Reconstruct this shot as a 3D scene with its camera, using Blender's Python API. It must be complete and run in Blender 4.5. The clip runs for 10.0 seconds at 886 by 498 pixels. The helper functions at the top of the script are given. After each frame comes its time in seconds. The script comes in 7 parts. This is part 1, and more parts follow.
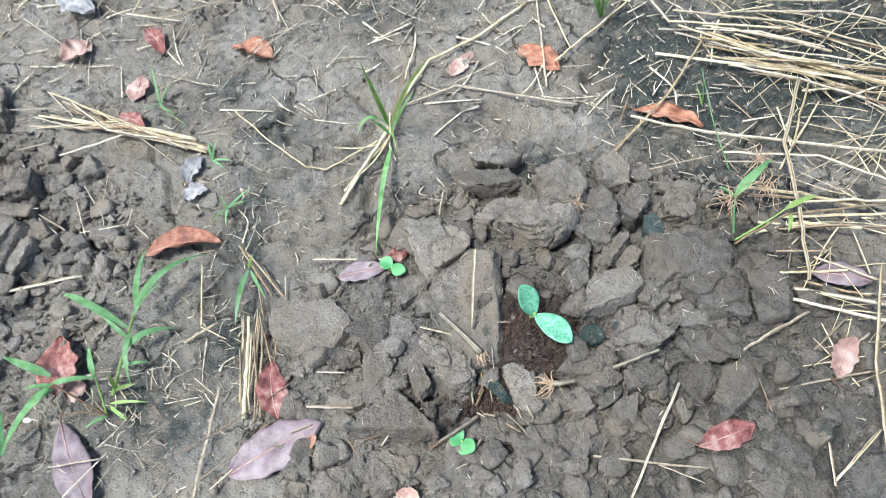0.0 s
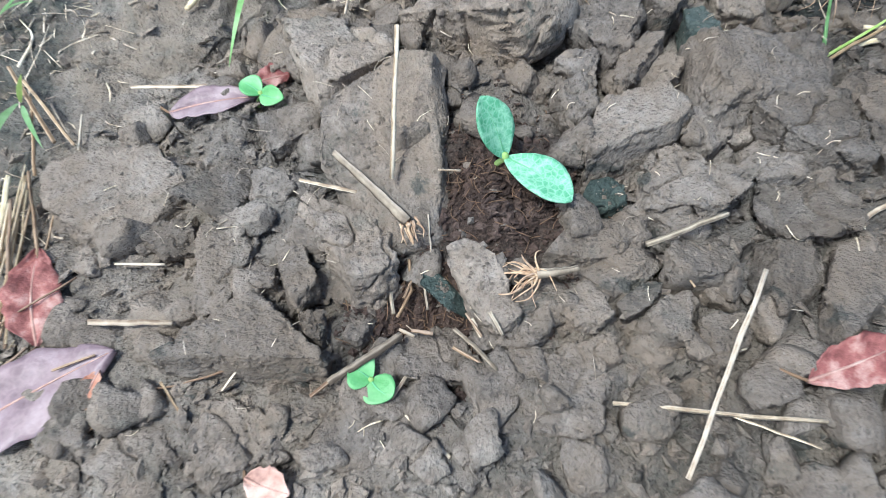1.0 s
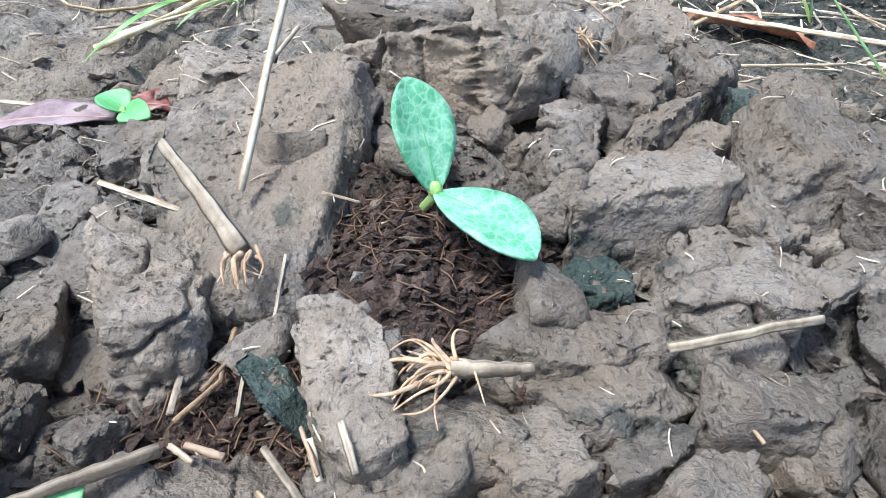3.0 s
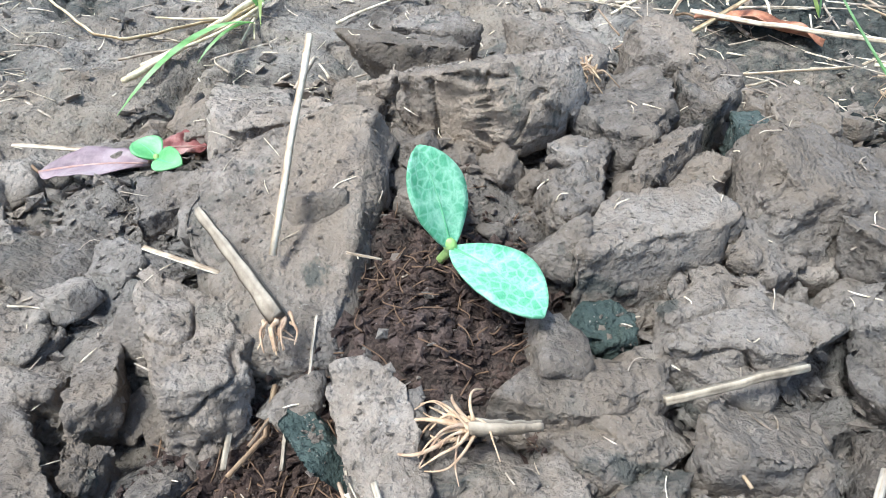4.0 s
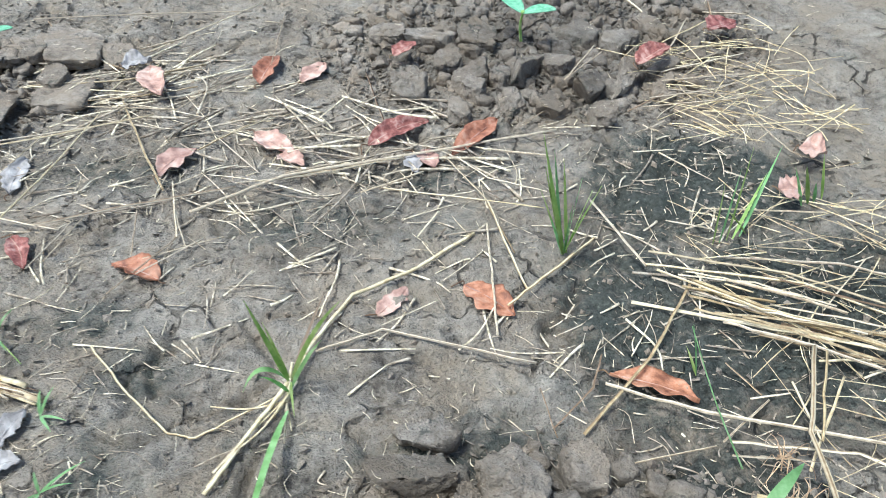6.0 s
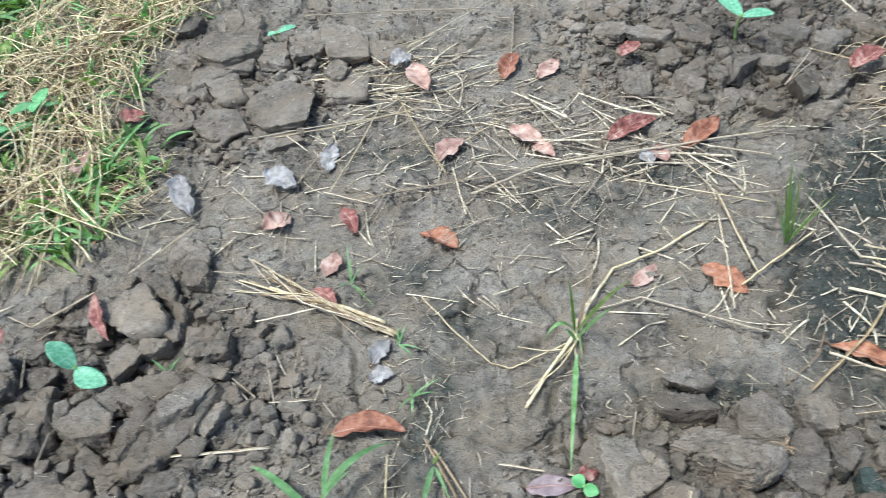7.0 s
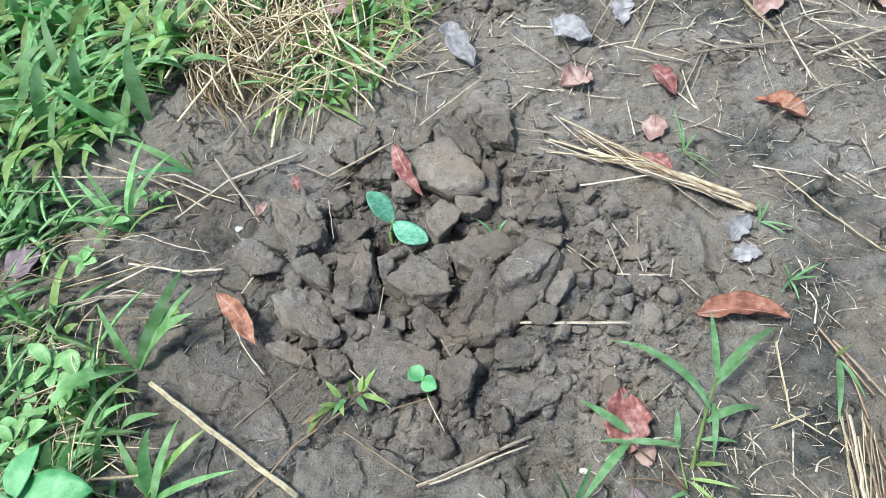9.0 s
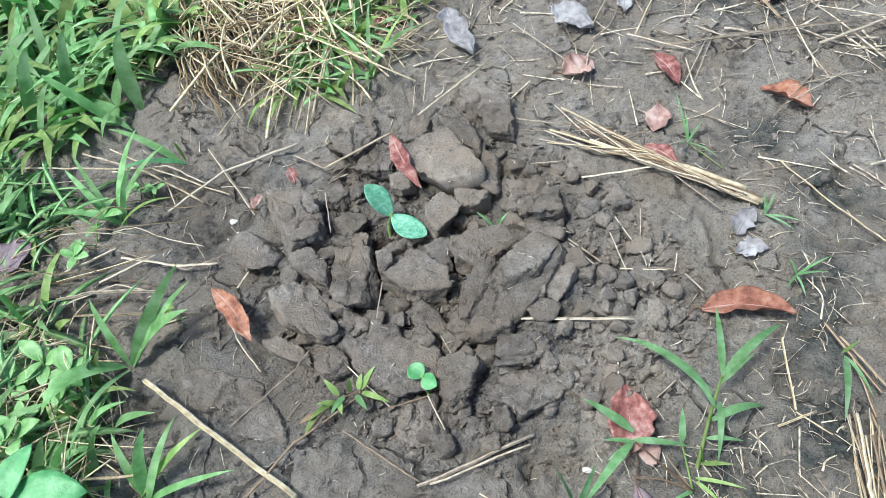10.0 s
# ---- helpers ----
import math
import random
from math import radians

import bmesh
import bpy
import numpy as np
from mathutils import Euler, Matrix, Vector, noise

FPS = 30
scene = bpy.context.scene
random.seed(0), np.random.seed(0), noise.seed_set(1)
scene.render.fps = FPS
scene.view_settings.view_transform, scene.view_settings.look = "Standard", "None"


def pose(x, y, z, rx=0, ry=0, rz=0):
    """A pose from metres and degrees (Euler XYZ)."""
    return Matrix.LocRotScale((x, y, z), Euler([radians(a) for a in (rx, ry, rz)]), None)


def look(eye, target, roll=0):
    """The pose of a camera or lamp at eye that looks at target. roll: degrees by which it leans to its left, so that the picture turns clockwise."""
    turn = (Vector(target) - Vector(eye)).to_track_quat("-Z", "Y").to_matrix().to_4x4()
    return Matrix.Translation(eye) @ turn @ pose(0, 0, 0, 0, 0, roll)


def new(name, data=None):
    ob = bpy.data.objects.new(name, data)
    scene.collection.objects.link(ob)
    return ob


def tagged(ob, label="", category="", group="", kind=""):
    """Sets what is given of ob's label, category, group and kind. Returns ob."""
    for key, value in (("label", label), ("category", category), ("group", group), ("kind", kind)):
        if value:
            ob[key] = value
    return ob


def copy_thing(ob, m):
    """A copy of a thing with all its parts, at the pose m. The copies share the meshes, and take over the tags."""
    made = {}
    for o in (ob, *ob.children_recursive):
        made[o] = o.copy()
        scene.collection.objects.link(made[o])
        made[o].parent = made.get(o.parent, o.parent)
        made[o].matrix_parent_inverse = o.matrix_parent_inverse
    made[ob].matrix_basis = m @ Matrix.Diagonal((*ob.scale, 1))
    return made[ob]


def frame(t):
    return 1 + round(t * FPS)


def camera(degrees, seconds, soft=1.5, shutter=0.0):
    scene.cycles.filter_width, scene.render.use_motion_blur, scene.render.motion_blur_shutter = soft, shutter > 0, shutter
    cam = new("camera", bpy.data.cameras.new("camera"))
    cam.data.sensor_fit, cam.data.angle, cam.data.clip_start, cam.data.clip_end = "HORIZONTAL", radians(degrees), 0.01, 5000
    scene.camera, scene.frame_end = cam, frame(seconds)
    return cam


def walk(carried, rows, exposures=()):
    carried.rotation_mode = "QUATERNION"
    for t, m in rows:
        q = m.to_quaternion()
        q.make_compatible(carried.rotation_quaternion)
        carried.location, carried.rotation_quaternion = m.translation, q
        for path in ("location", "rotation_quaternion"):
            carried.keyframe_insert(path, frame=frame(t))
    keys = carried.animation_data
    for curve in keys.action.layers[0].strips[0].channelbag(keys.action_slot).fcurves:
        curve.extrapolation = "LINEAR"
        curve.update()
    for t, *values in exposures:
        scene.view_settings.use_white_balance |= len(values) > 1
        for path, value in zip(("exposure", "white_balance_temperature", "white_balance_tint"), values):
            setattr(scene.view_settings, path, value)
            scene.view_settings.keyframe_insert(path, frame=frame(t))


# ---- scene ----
cam = camera(65.4, 10.0, soft=0.45, shutter=0.18)
PATH = [
    (0, (0.036, 0.034, 0.663), (-0.185, 1.066, -1.035), -12.2),
    (0.5, (0.035, 0.058, 0.532), (-0.119, 1.024, -1.213), -8.3),
    (1, (0.028, 0.105, 0.356), (-0.05, 1.062, -1.398), -5.5),
    (1.5, (0.024, 0.159, 0.279), (-0.022, 1.205, -1.425), -3.1),
    (2, (0.034, 0.146, 0.215), (-0.043, 1.551, -1.206), 3.2),
    (2.5, (0.06, 0.129, 0.174), (-0.106, 1.636, -1.13), 2.5),
    (2.7, (0.066, 0.134, 0.174), (-0.101, 1.688, -1.073), 2.5),
    (3.8, (0.074, 0.151, 0.206), (-0.115, 1.603, -1.157), -0.6),
    (4, (0.072, 0.15, 0.215), (-0.142, 1.599, -1.147), -1.6),
    (4.5, (0.077, 0.158, 0.244), (-0.183, 1.626, -1.089), -3.8),
    (5, (0.081, 0.198, 0.273), (-0.14, 1.727, -0.997), -4.8),
    (5.5, (0.078, 0.224, 0.367), (-0.061, 1.726, -0.947), -4.7),
    (5.7, (0.075, 0.224, 0.44), (0.001, 1.725, -0.88), -2.9),
    (6.8, (-0.071, 0.097, 0.707), (-0.371, 1.476, -0.71), -6.1),
    (7, (-0.101, 0.068, 0.738), (-0.532, 1.403, -0.687), -10.4),
    (7.5, (-0.178, 0.063, 0.759), (-0.743, 1.314, -0.695), -17.6),
    (8, (-0.302, 0.053, 0.741), (-0.887, 1.224, -0.771), -16.2),
    (8.5, (-0.398, 0.028, 0.717), (-1.028, 1.113, -0.841), -15.7),
    (9, (-0.451, 0.024, 0.692), (-1.049, 1.064, -0.908), -15.7),
    (9.5, (-0.469, 0.037, 0.671), (-1.017, 1.06, -0.958), -13.4),
    (10, (-0.462, 0.04, 0.686), (-1.041, 1.048, -0.942), -15.8),
]
EXPOSURES = [(0.0, 1.16, 5600, 0.0), (1.5, 1.25, 5600, 4.0), (2.0, 1.28, 5600, 4.0), (2.5, 1.40, 5600, 5.0), (4.0, 1.52, 5620, 3.0), (4.5, 1.40, 5620, 2.0), (5.0, 1.50, 5620, 1.0), (5.7, 1.22, 5640, -1.0), (7.0, 0.88, 5660, -1.0), (10.0, 0.90, 5620, 1.0)]
walk(cam, [(t, look(eye, target, roll)) for t, eye, target, roll in PATH], EXPOSURES)

# ---- world, sun ----
world = bpy.data.worlds.new("overcast_sky")
scene.world = world
world.use_nodes = True
wn = world.node_tree.nodes
sky = wn.new("ShaderNodeTexSky")
sky.sky_type, sky.sun_disc = "NISHITA", False
sky.sun_elevation, sky.sun_rotation = radians(55), radians(250)
sky.air_density, sky.dust_density, sky.ozone_density = 1.0, 4.0, 1.0
wn["Background"].inputs["Strength"].default_value = 0.10
world.node_tree.links.new(sky.outputs["Color"], wn["Background"].inputs["Color"])
sun = new("sun", bpy.data.lights.new("sun", "SUN"))
sun.data.energy, sun.data.angle, sun.data.color = 1.9, radians(10), (1.0, 0.95, 0.88)
sun.matrix_world = look((-1.5, -0.4, 5.0), (-0.2, 0.6, 0.0))


# ---- materials ----
def material(name, rough=0.9, spec=0.25):
    m = bpy.data.materials.new(name)
    m.use_nodes = True
    b = m.node_tree.nodes["Principled BSDF"]
    b.inputs["Roughness"].default_value = rough
    b.inputs["Specular IOR Level"].default_value = spec
    return m, m.node_tree.nodes, m.node_tree.links, b


def noise_tex(n, k, scale, detail=4.0, rough=0.6, coord=None, distort=0.0):
    t = n.new("ShaderNodeTexNoise")
    t.inputs["Scale"].default_value, t.inputs["Detail"].default_value = scale, detail
    t.inputs["Roughness"].default_value, t.inputs["Distortion"].default_value = rough, distort
    if coord is not None:
        k.new(coord, t.inputs["Vector"])
    return t.outputs["Fac"]


def ramp(n, k, fac, *stops):
    r = n.new("ShaderNodeValToRGB")
    e = r.color_ramp.elements
    while len(e) < len(stops):
        e.new(0.5)
    for el, (p, c) in zip(e, stops):
        el.position = p
        el.color = (*c, 1.0) if len(c) == 3 else c
    k.new(fac, r.inputs["Fac"])
    return r.outputs["Color"]


def mix(n, k, fac, a, b, mode="MIX"):
    m = n.new("ShaderNodeMix")
    m.data_type, m.blend_type = "RGBA", mode
    for sock, v in ((m.inputs[0], fac), (m.inputs[6], a), (m.inputs[7], b)):
        if isinstance(v, (int, float)):
            sock.default_value = v
        elif isinstance(v, tuple):
            sock.default_value = (*v, 1.0)
        else:
            k.new(v, sock)
    return m.outputs[2]


def calc(n, k, op, a, b=0.0):
    m = n.new("ShaderNodeMath")
    m.operation, m.use_clamp = op, False
    for sock, v in zip(m.inputs, (a, b)):
        if isinstance(v, (int, float)):
            sock.default_value = v
        else:
            k.new(v, sock)
    return m.outputs[0]


def bump(n, k, bsdf, height, strength, distance, under=None):
    b = n.new("ShaderNodeBump")
    b.inputs["Strength"].default_value, b.inputs["Distance"].default_value = strength, distance
    k.new(height, b.inputs["Height"])
    if under is not None:
        k.new(under, b.inputs["Normal"])
    k.new(b.outputs["Normal"], bsdf.inputs["Normal"])
    return b.outputs["Normal"]


def calc_shift(n, k, vec):
    m = n.new("ShaderNodeVectorMath")
    m.operation = "ADD"
    m.inputs[1].default_value = (3.7, 1.9, 5.3)
    k.new(vec, m.inputs[0])
    return m.outputs[0]


def soil_material(name, dark, mid, pale, patches=False):
    m, n, k, b = material(name, 0.93, 0.18)
    pos = n.new("ShaderNodeNewGeometry").outputs["Position"]
    broad = noise_tex(n, k, 9.0, 5.0, 0.6, pos)
    fine = noise_tex(n, k, 90.0, 6.0, 0.7, pos)
    grit = noise_tex(n, k, 420.0, 4.0, 0.65, pos)
    grain = noise_tex(n, k, 1150.0, 3.0, 0.7, pos)
    col = ramp(n, k, calc(n, k, "ADD", calc(n, k, "MULTIPLY", broad, 0.55), calc(n, k, "MULTIPLY", fine, 0.45)),
               (0.36 if not patches else 0.39, dark), (0.5, mid), (0.62, pale))
    col = mix(n, k, ramp(n, k, grit, (0.55, (0, 0, 0)), (0.68, (0.65, 0.65, 0.65))), col, dark)
    tint = noise_tex(n, k, 13.0, 5.0, 0.65, pos, 0.8)
    col = mix(n, k, ramp(n, k, tint, (0.40, (0, 0, 0)), (0.62, (0.75, 0.75, 0.75))), col, tuple(v * q for v, q in zip(mid, (1.07, 0.99, 0.88))), "MIX")
    green = noise_tex(n, k, 21.0, 5.0, 0.7, calc_shift(n, k, pos), 0.5)
    col = mix(n, k, ramp(n, k, green, (0.56, (0, 0, 0)), (0.70, (0.6, 0.6, 0.6))), col, tuple(v * q for v, q in zip(mid, (0.62, 0.69, 0.68))))
    # Dark dots: shade of small pits put into the colour.
    pit_shade = n.new("ShaderNodeTexVoronoi")
    pit_shade.inputs["Scale"].default_value = 130.0
    k.new(pos, pit_shade.inputs["Vector"])
    col = mix(n, k, ramp(n, k, pit_shade.outputs["Distance"], (0.10, (0.45, 0.45, 0.45)), (0.22, (0, 0, 0))), col, dark)
    if patches:
        # Larger dots on the open soil: shade of hollows, painted in.
        hollow_shade = n.new("ShaderNodeTexVoronoi")
        hollow_shade.inputs["Scale"].default_value = 52.0
        k.new(pos, hollow_shade.inputs["Vector"])
        col = mix(n, k, ramp(n, k, hollow_shade.outputs["Distance"], (0.06, (0.35, 0.35, 0.35)), (0.17, (0, 0, 0))), col, dark)
    if not patches:
        stain = noise_tex(n, k, 26.0, 5.0, 0.65, calc_shift(n, k, calc_shift(n, k, pos)), 0.3)
        col = mix(n, k, ramp(n, k, stain, (0.62, (0, 0, 0)), (0.68, (0.75, 0.75, 0.75))), col, (0.075, 0.088, 0.080))
    specks = noise_tex(n, k, 700.0, 2.0, 0.5, pos)
    col = mix(n, k, ramp(n, k, specks, (0.69, (0, 0, 0)), (0.74, (0.7, 0.7, 0.7))), col, (0.45, 0.41, 0.35))
    if patches:
        stir = n.new("ShaderNodeTexNoise")
        stir.inputs["Scale"].default_value, stir.inputs["Detail"].default_value = 24.0, 3.0
        k.new(pos, stir.inputs["Vector"])
        wander = n.new("ShaderNodeVectorMath")
        wander.operation = "MULTIPLY_ADD"
        wander.inputs[1].default_value = (0.05, 0.05, 0.0)
        k.new(stir.outputs["Color"], wander.inputs[0])
        k.new(pos, wander.inputs[2])
        net = n.new("ShaderNodeTexVoronoi")
        net.feature = "DISTANCE_TO_EDGE"
        net.inputs["Scale"].default_value = 13.0
        k.new(wander.outputs[0], net.inputs["Vector"])
        # Shade inside the cracks is put into the colour; bump adds slight depth.
        open_crack = calc(n, k, "MULTIPLY", ramp(n, k, net.outputs["Distance"], (0.012, (1, 1, 1)), (0.035, (0, 0, 0))),
                          ramp(n, k, noise_tex(n, k, 7.0, 4.0, 0.65, calc_shift(n, k, pos)), (0.50, (0, 0, 0)), (0.58, (0.8, 0.8, 0.8))))
        col = mix(n, k, open_crack, col, (0.06, 0.052, 0.045))
        squeeze = n.new("ShaderNodeVectorMath")
        squeeze.operation = "MULTIPLY"
        squeeze.inputs[1].default_value = (1.0, 0.45, 1.0)
        k.new(pos, squeeze.inputs[0])
        debris = noise_tex(n, k, 260.0, 3.0, 0.6, squeeze.outputs[0], 1.2)
        col = mix(n, k, ramp(n, k, debris, (0.63, (0, 0, 0)), (0.69, (0.7, 0.7, 0.7))), col, (0.09, 0.077, 0.063))
        moss = n.new("ShaderNodeAttribute")
        moss.attribute_name = "moss"
        ragged = calc(n, k, "MULTIPLY", moss.outputs["Fac"], calc(n, k, "SUBTRACT", calc(n, k, "MULTIPLY", noise_tex(n, k, 45.0, 6.0, 0.75, pos), 4.0), 0.95))
        mask = ramp(n, k, ragged, (0.30, (0, 0, 0)), (0.85, (0.85, 0.85, 0.85)))
        algae = ramp(n, k, noise_tex(n, k, 160.0, 5.0, 0.7, pos), (0.38, (0.016, 0.025, 0.025)), (0.55, (0.050, 0.064, 0.060)), (0.7, (0.125, 0.14, 0.125)))
        col = mix(n, k, mask, col, algae)
        humus = n.new("ShaderNodeAttribute")
        humus.attribute_name = "humus"
        loose = ramp(n, k, noise_tex(n, k, 260.0, 5.0, 0.75, pos), (0.38, (0.040, 0.027, 0.021)), (0.55, (0.110, 0.075, 0.061)), (0.72, (0.22, 0.155, 0.125)))
        col = mix(n, k, humus.outputs["Fac"], col, loose)
    else:
        info = n.new("ShaderNodeObjectInfo")
        hue = n.new("ShaderNodeHueSaturation")
        k.new(calc(n, k, "ADD", calc(n, k, "MULTIPLY", info.outputs["Random"], 0.34), 0.83), hue.inputs["Value"])
        k.new(col, hue.inputs["Color"])
        col = hue.outputs["Color"]
    # Darkens the colour for damp soil and for shade on and between clods.
    damp_shade = n.new("ShaderNodeAttribute")
    damp_shade.attribute_name = "damp_shade"
    col = mix(n, k, damp_shade.outputs["Fac"], col, mix(n, k, 1.0, col, (0.40, 0.41, 0.425), "MULTIPLY"))
    k.new(calc(n, k, "SUBTRACT", 0.93, calc(n, k, "MULTIPLY", damp_shade.outputs["Fac"], 0.22)), b.inputs["Roughness"])
    k.new(col, b.inputs["Base Color"])
    h = calc(n, k, "ADD", calc(n, k, "MULTIPLY", fine, 0.75 if patches else 0.35), calc(n, k, "ADD", calc(n, k, "MULTIPLY", grit, 0.45 if patches else 0.8), calc(n, k, "MULTIPLY", grain, 0.15 if patches else 0.4)))
    if patches:
        h = calc(n, k, "SUBTRACT", h, open_crack)
    crust = noise_tex(n, k, 38.0, 3.0, 0.55, pos, 0.6)
    base = bump(n, k, b, crust, 0.4 if patches else 0.25, 0.010 if patches else 0.004)
    first = bump(n, k, b, h, 0.85 if patches else 0.7, 0.012 if patches else 0.007, base)
    pores = n.new("ShaderNodeTexVoronoi")
    pores.inputs["Scale"].default_value = 330.0
    k.new(pos, pores.inputs["Vector"])
    bump(n, k, b, ramp(n, k, pores.outputs["Distance"], (0.0, (0, 0, 0)), (0.5, (1, 1, 1))), 0.5 if patches else 0.4, 0.003, first)
    return m


def plant_material(name, a, b_, c, rough=0.5, scale=60.0, spec=0.4, trans=0.0, vary=0.25, veins=None, objects=True, streaks=False):
    m, n, k, b = material(name, rough, spec)
    co = n.new("ShaderNodeTexCoord").outputs["Object"]
    f = noise_tex(n, k, scale, 4.0, 0.6, co)
    if streaks:
        grain = n.new("ShaderNodeAttribute")
        grain.attribute_name = "grain"
        f = calc(n, k, "ADD", calc(n, k, "MULTIPLY", f, 0.55), calc(n, k, "MULTIPLY", grain.outputs["Fac"], 0.45))
    col = ramp(n, k, f, (0.32, a), (0.5, b_), (0.68, c))
    if veins:
        v = n.new("ShaderNodeTexVoronoi")
        v.feature = "DISTANCE_TO_EDGE"
        v.inputs["Scale"].default_value = veins[0]
        k.new(co, v.inputs["Vector"])
        col = mix(n, k, ramp(n, k, v.outputs["Distance"], (0.0, (0.38, 0.38, 0.38)), (0.16, (0, 0, 0))), col, veins[1])
    rnd = n.new("ShaderNodeObjectInfo").outputs["Random"] if objects else n.new("ShaderNodeNewGeometry").outputs["Random Per Island"]
    hue = n.new("ShaderNodeHueSaturation")
    k.new(calc(n, k, "ADD", calc(n, k, "MULTIPLY", rnd, 2 * vary), 1 - vary), hue.inputs["Value"])
    k.new(calc(n, k, "ADD", calc(n, k, "MULTIPLY", rnd, 0.05 * vary), 0.5 - 0.025 * vary), hue.inputs["Hue"])
    k.new(col, hue.inputs["Color"])
    k.new(hue.outputs["Color"], b.inputs["Base Color"])
    bump(n, k, b, noise_tex(n, k, scale * 6, 3.0, 0.6, co), 0.45, 0.0014)
    if trans:
        t = n.new("ShaderNodeBsdfTranslucent")
        k.new(hue.outputs["Color"], t.inputs["Color"])
        ms = n.new("ShaderNodeMixShader")
        ms.inputs[0].default_value = trans
        out = n["Material Output"]
        k.new(b.outputs[0], ms.inputs[1])
        k.new(t.outputs[0], ms.inputs[2])
        k.new(ms.outputs[0], out.inputs["Surface"])
    return m


SOIL = soil_material("bare_soil", (0.112, 0.098, 0.085), (0.325, 0.291, 0.253), (0.455, 0.412, 0.360), True)
CLOD = soil_material("clod_soil", (0.105, 0.088, 0.073), (0.325, 0.280, 0.237), (0.50, 0.444, 0.384))
MOSSY = soil_material("algae_crusted_soil", (0.028, 0.042, 0.038), (0.085, 0.115, 0.106), (0.20, 0.23, 0.21))
HUMUS = soil_material("crumb_soil", (0.055, 0.038, 0.031), (0.155, 0.108, 0.090), (0.32, 0.235, 0.195))
STRAW = plant_material("golden_straw", (0.27, 0.19, 0.105), (0.55, 0.44, 0.27), (0.76, 0.66, 0.47), 0.6, 120.0, 0.3, 0.0, 0.3, None, True, True)
PALE = plant_material("bleached_straw", (0.25, 0.185, 0.125), (0.53, 0.44, 0.325), (0.74, 0.65, 0.51), 0.65, 140.0, 0.25, 0.0, 0.3, None, True, True)
GREY_STRAW = plant_material("weathered_straw", (0.12, 0.095, 0.07), (0.30, 0.25, 0.19), (0.47, 0.41, 0.32), 0.7, 140.0, 0.2, 0.0, 0.25, None, True, True)
BROWN = plant_material("brown_stem", (0.16, 0.10, 0.06), (0.30, 0.21, 0.13), (0.45, 0.34, 0.24), 0.65, 120.0, 0.3, 0.0, 0.3, None, True, True)
LITTER = plant_material("dead_grass_litter", (0.25, 0.20, 0.14), (0.52, 0.44, 0.335), (0.78, 0.70, 0.57), 0.75, 150.0, 0.2, 0.0, 0.55, None, False)
HAY = plant_material("dry_hay", (0.42, 0.31, 0.17), (0.73, 0.60, 0.38), (0.88, 0.79, 0.57), 0.7, 120.0, 0.2, 0.0, 0.35, None, False)
PALE_HAY = plant_material("pale_hay", (0.40, 0.30, 0.17), (0.62, 0.52, 0.34), (0.78, 0.70, 0.52), 0.65, 90.0, 0.25, 0.0, 0.25)
ROOT = plant_material("pale_root", (0.30, 0.19, 0.12), (0.48, 0.34, 0.22), (0.62, 0.48, 0.34), 0.7, 200.0, 0.2, 0.0, 0.25)
COTYLEDON = plant_material("cotyledon_green", (0.08, 0.32, 0.16), (0.165, 0.46, 0.265), (0.35, 0.64, 0.44), 0.48, 170.0, 0.45, 0.12, 0.06, (300.0, (0.46, 0.74, 0.56)))
SPROUT = plant_material("sprout_green", (0.10, 0.33, 0.10), (0.165, 0.44, 0.165), (0.27, 0.55, 0.25), 0.45, 60.0, 0.45, 0.15, 0.08)
SPRIG = plant_material("young_weed_green", (0.15, 0.34, 0.09), (0.26, 0.49, 0.165), (0.41, 0.62, 0.28), 0.5, 60.0, 0.35, 0.2, 0.15)
VEIN = plant_material("pale_green_vein", (0.12, 0.36, 0.18), (0.16, 0.44, 0.23), (0.22, 0.50, 0.29), 0.45, 80.0, 0.4, 0.1, 0.05)
STEM = plant_material("seedling_stem", (0.22, 0.40, 0.10), (0.34, 0.52, 0.16), (0.48, 0.62, 0.26), 0.45, 80.0, 0.45, 0.1, 0.1)
GRASS = plant_material("grass_green", (0.22, 0.42, 0.14), (0.37, 0.60, 0.26), (0.56, 0.76, 0.44), 0.6, 40.0, 0.25, 0.55, 0.22)
BLADE = plant_material("grey_green_blade", (0.19, 0.37, 0.14), (0.31, 0.54, 0.245), (0.48, 0.69, 0.40), 0.55, 55.0, 0.3, 0.55, 0.18)
SWARD = plant_material("sward_green", (0.22, 0.41, 0.13), (0.38, 0.60, 0.25), (0.55, 0.73, 0.38), 0.6, 40.0, 0.25, 0.3, 0.35, None, False)
LIME = plant_material("yellow_green_blade", (0.25, 0.40, 0.10), (0.42, 0.56, 0.19), (0.60, 0.69, 0.33), 0.55, 50.0, 0.3, 0.55, 0.25)
WEED = plant_material("broadleaf_green", (0.10, 0.32, 0.11), (0.185, 0.47, 0.19), (0.30, 0.58, 0.28), 0.45, 60.0, 0.4, 0.25, 0.25, (120.0, (0.22, 0.47, 0.22)))
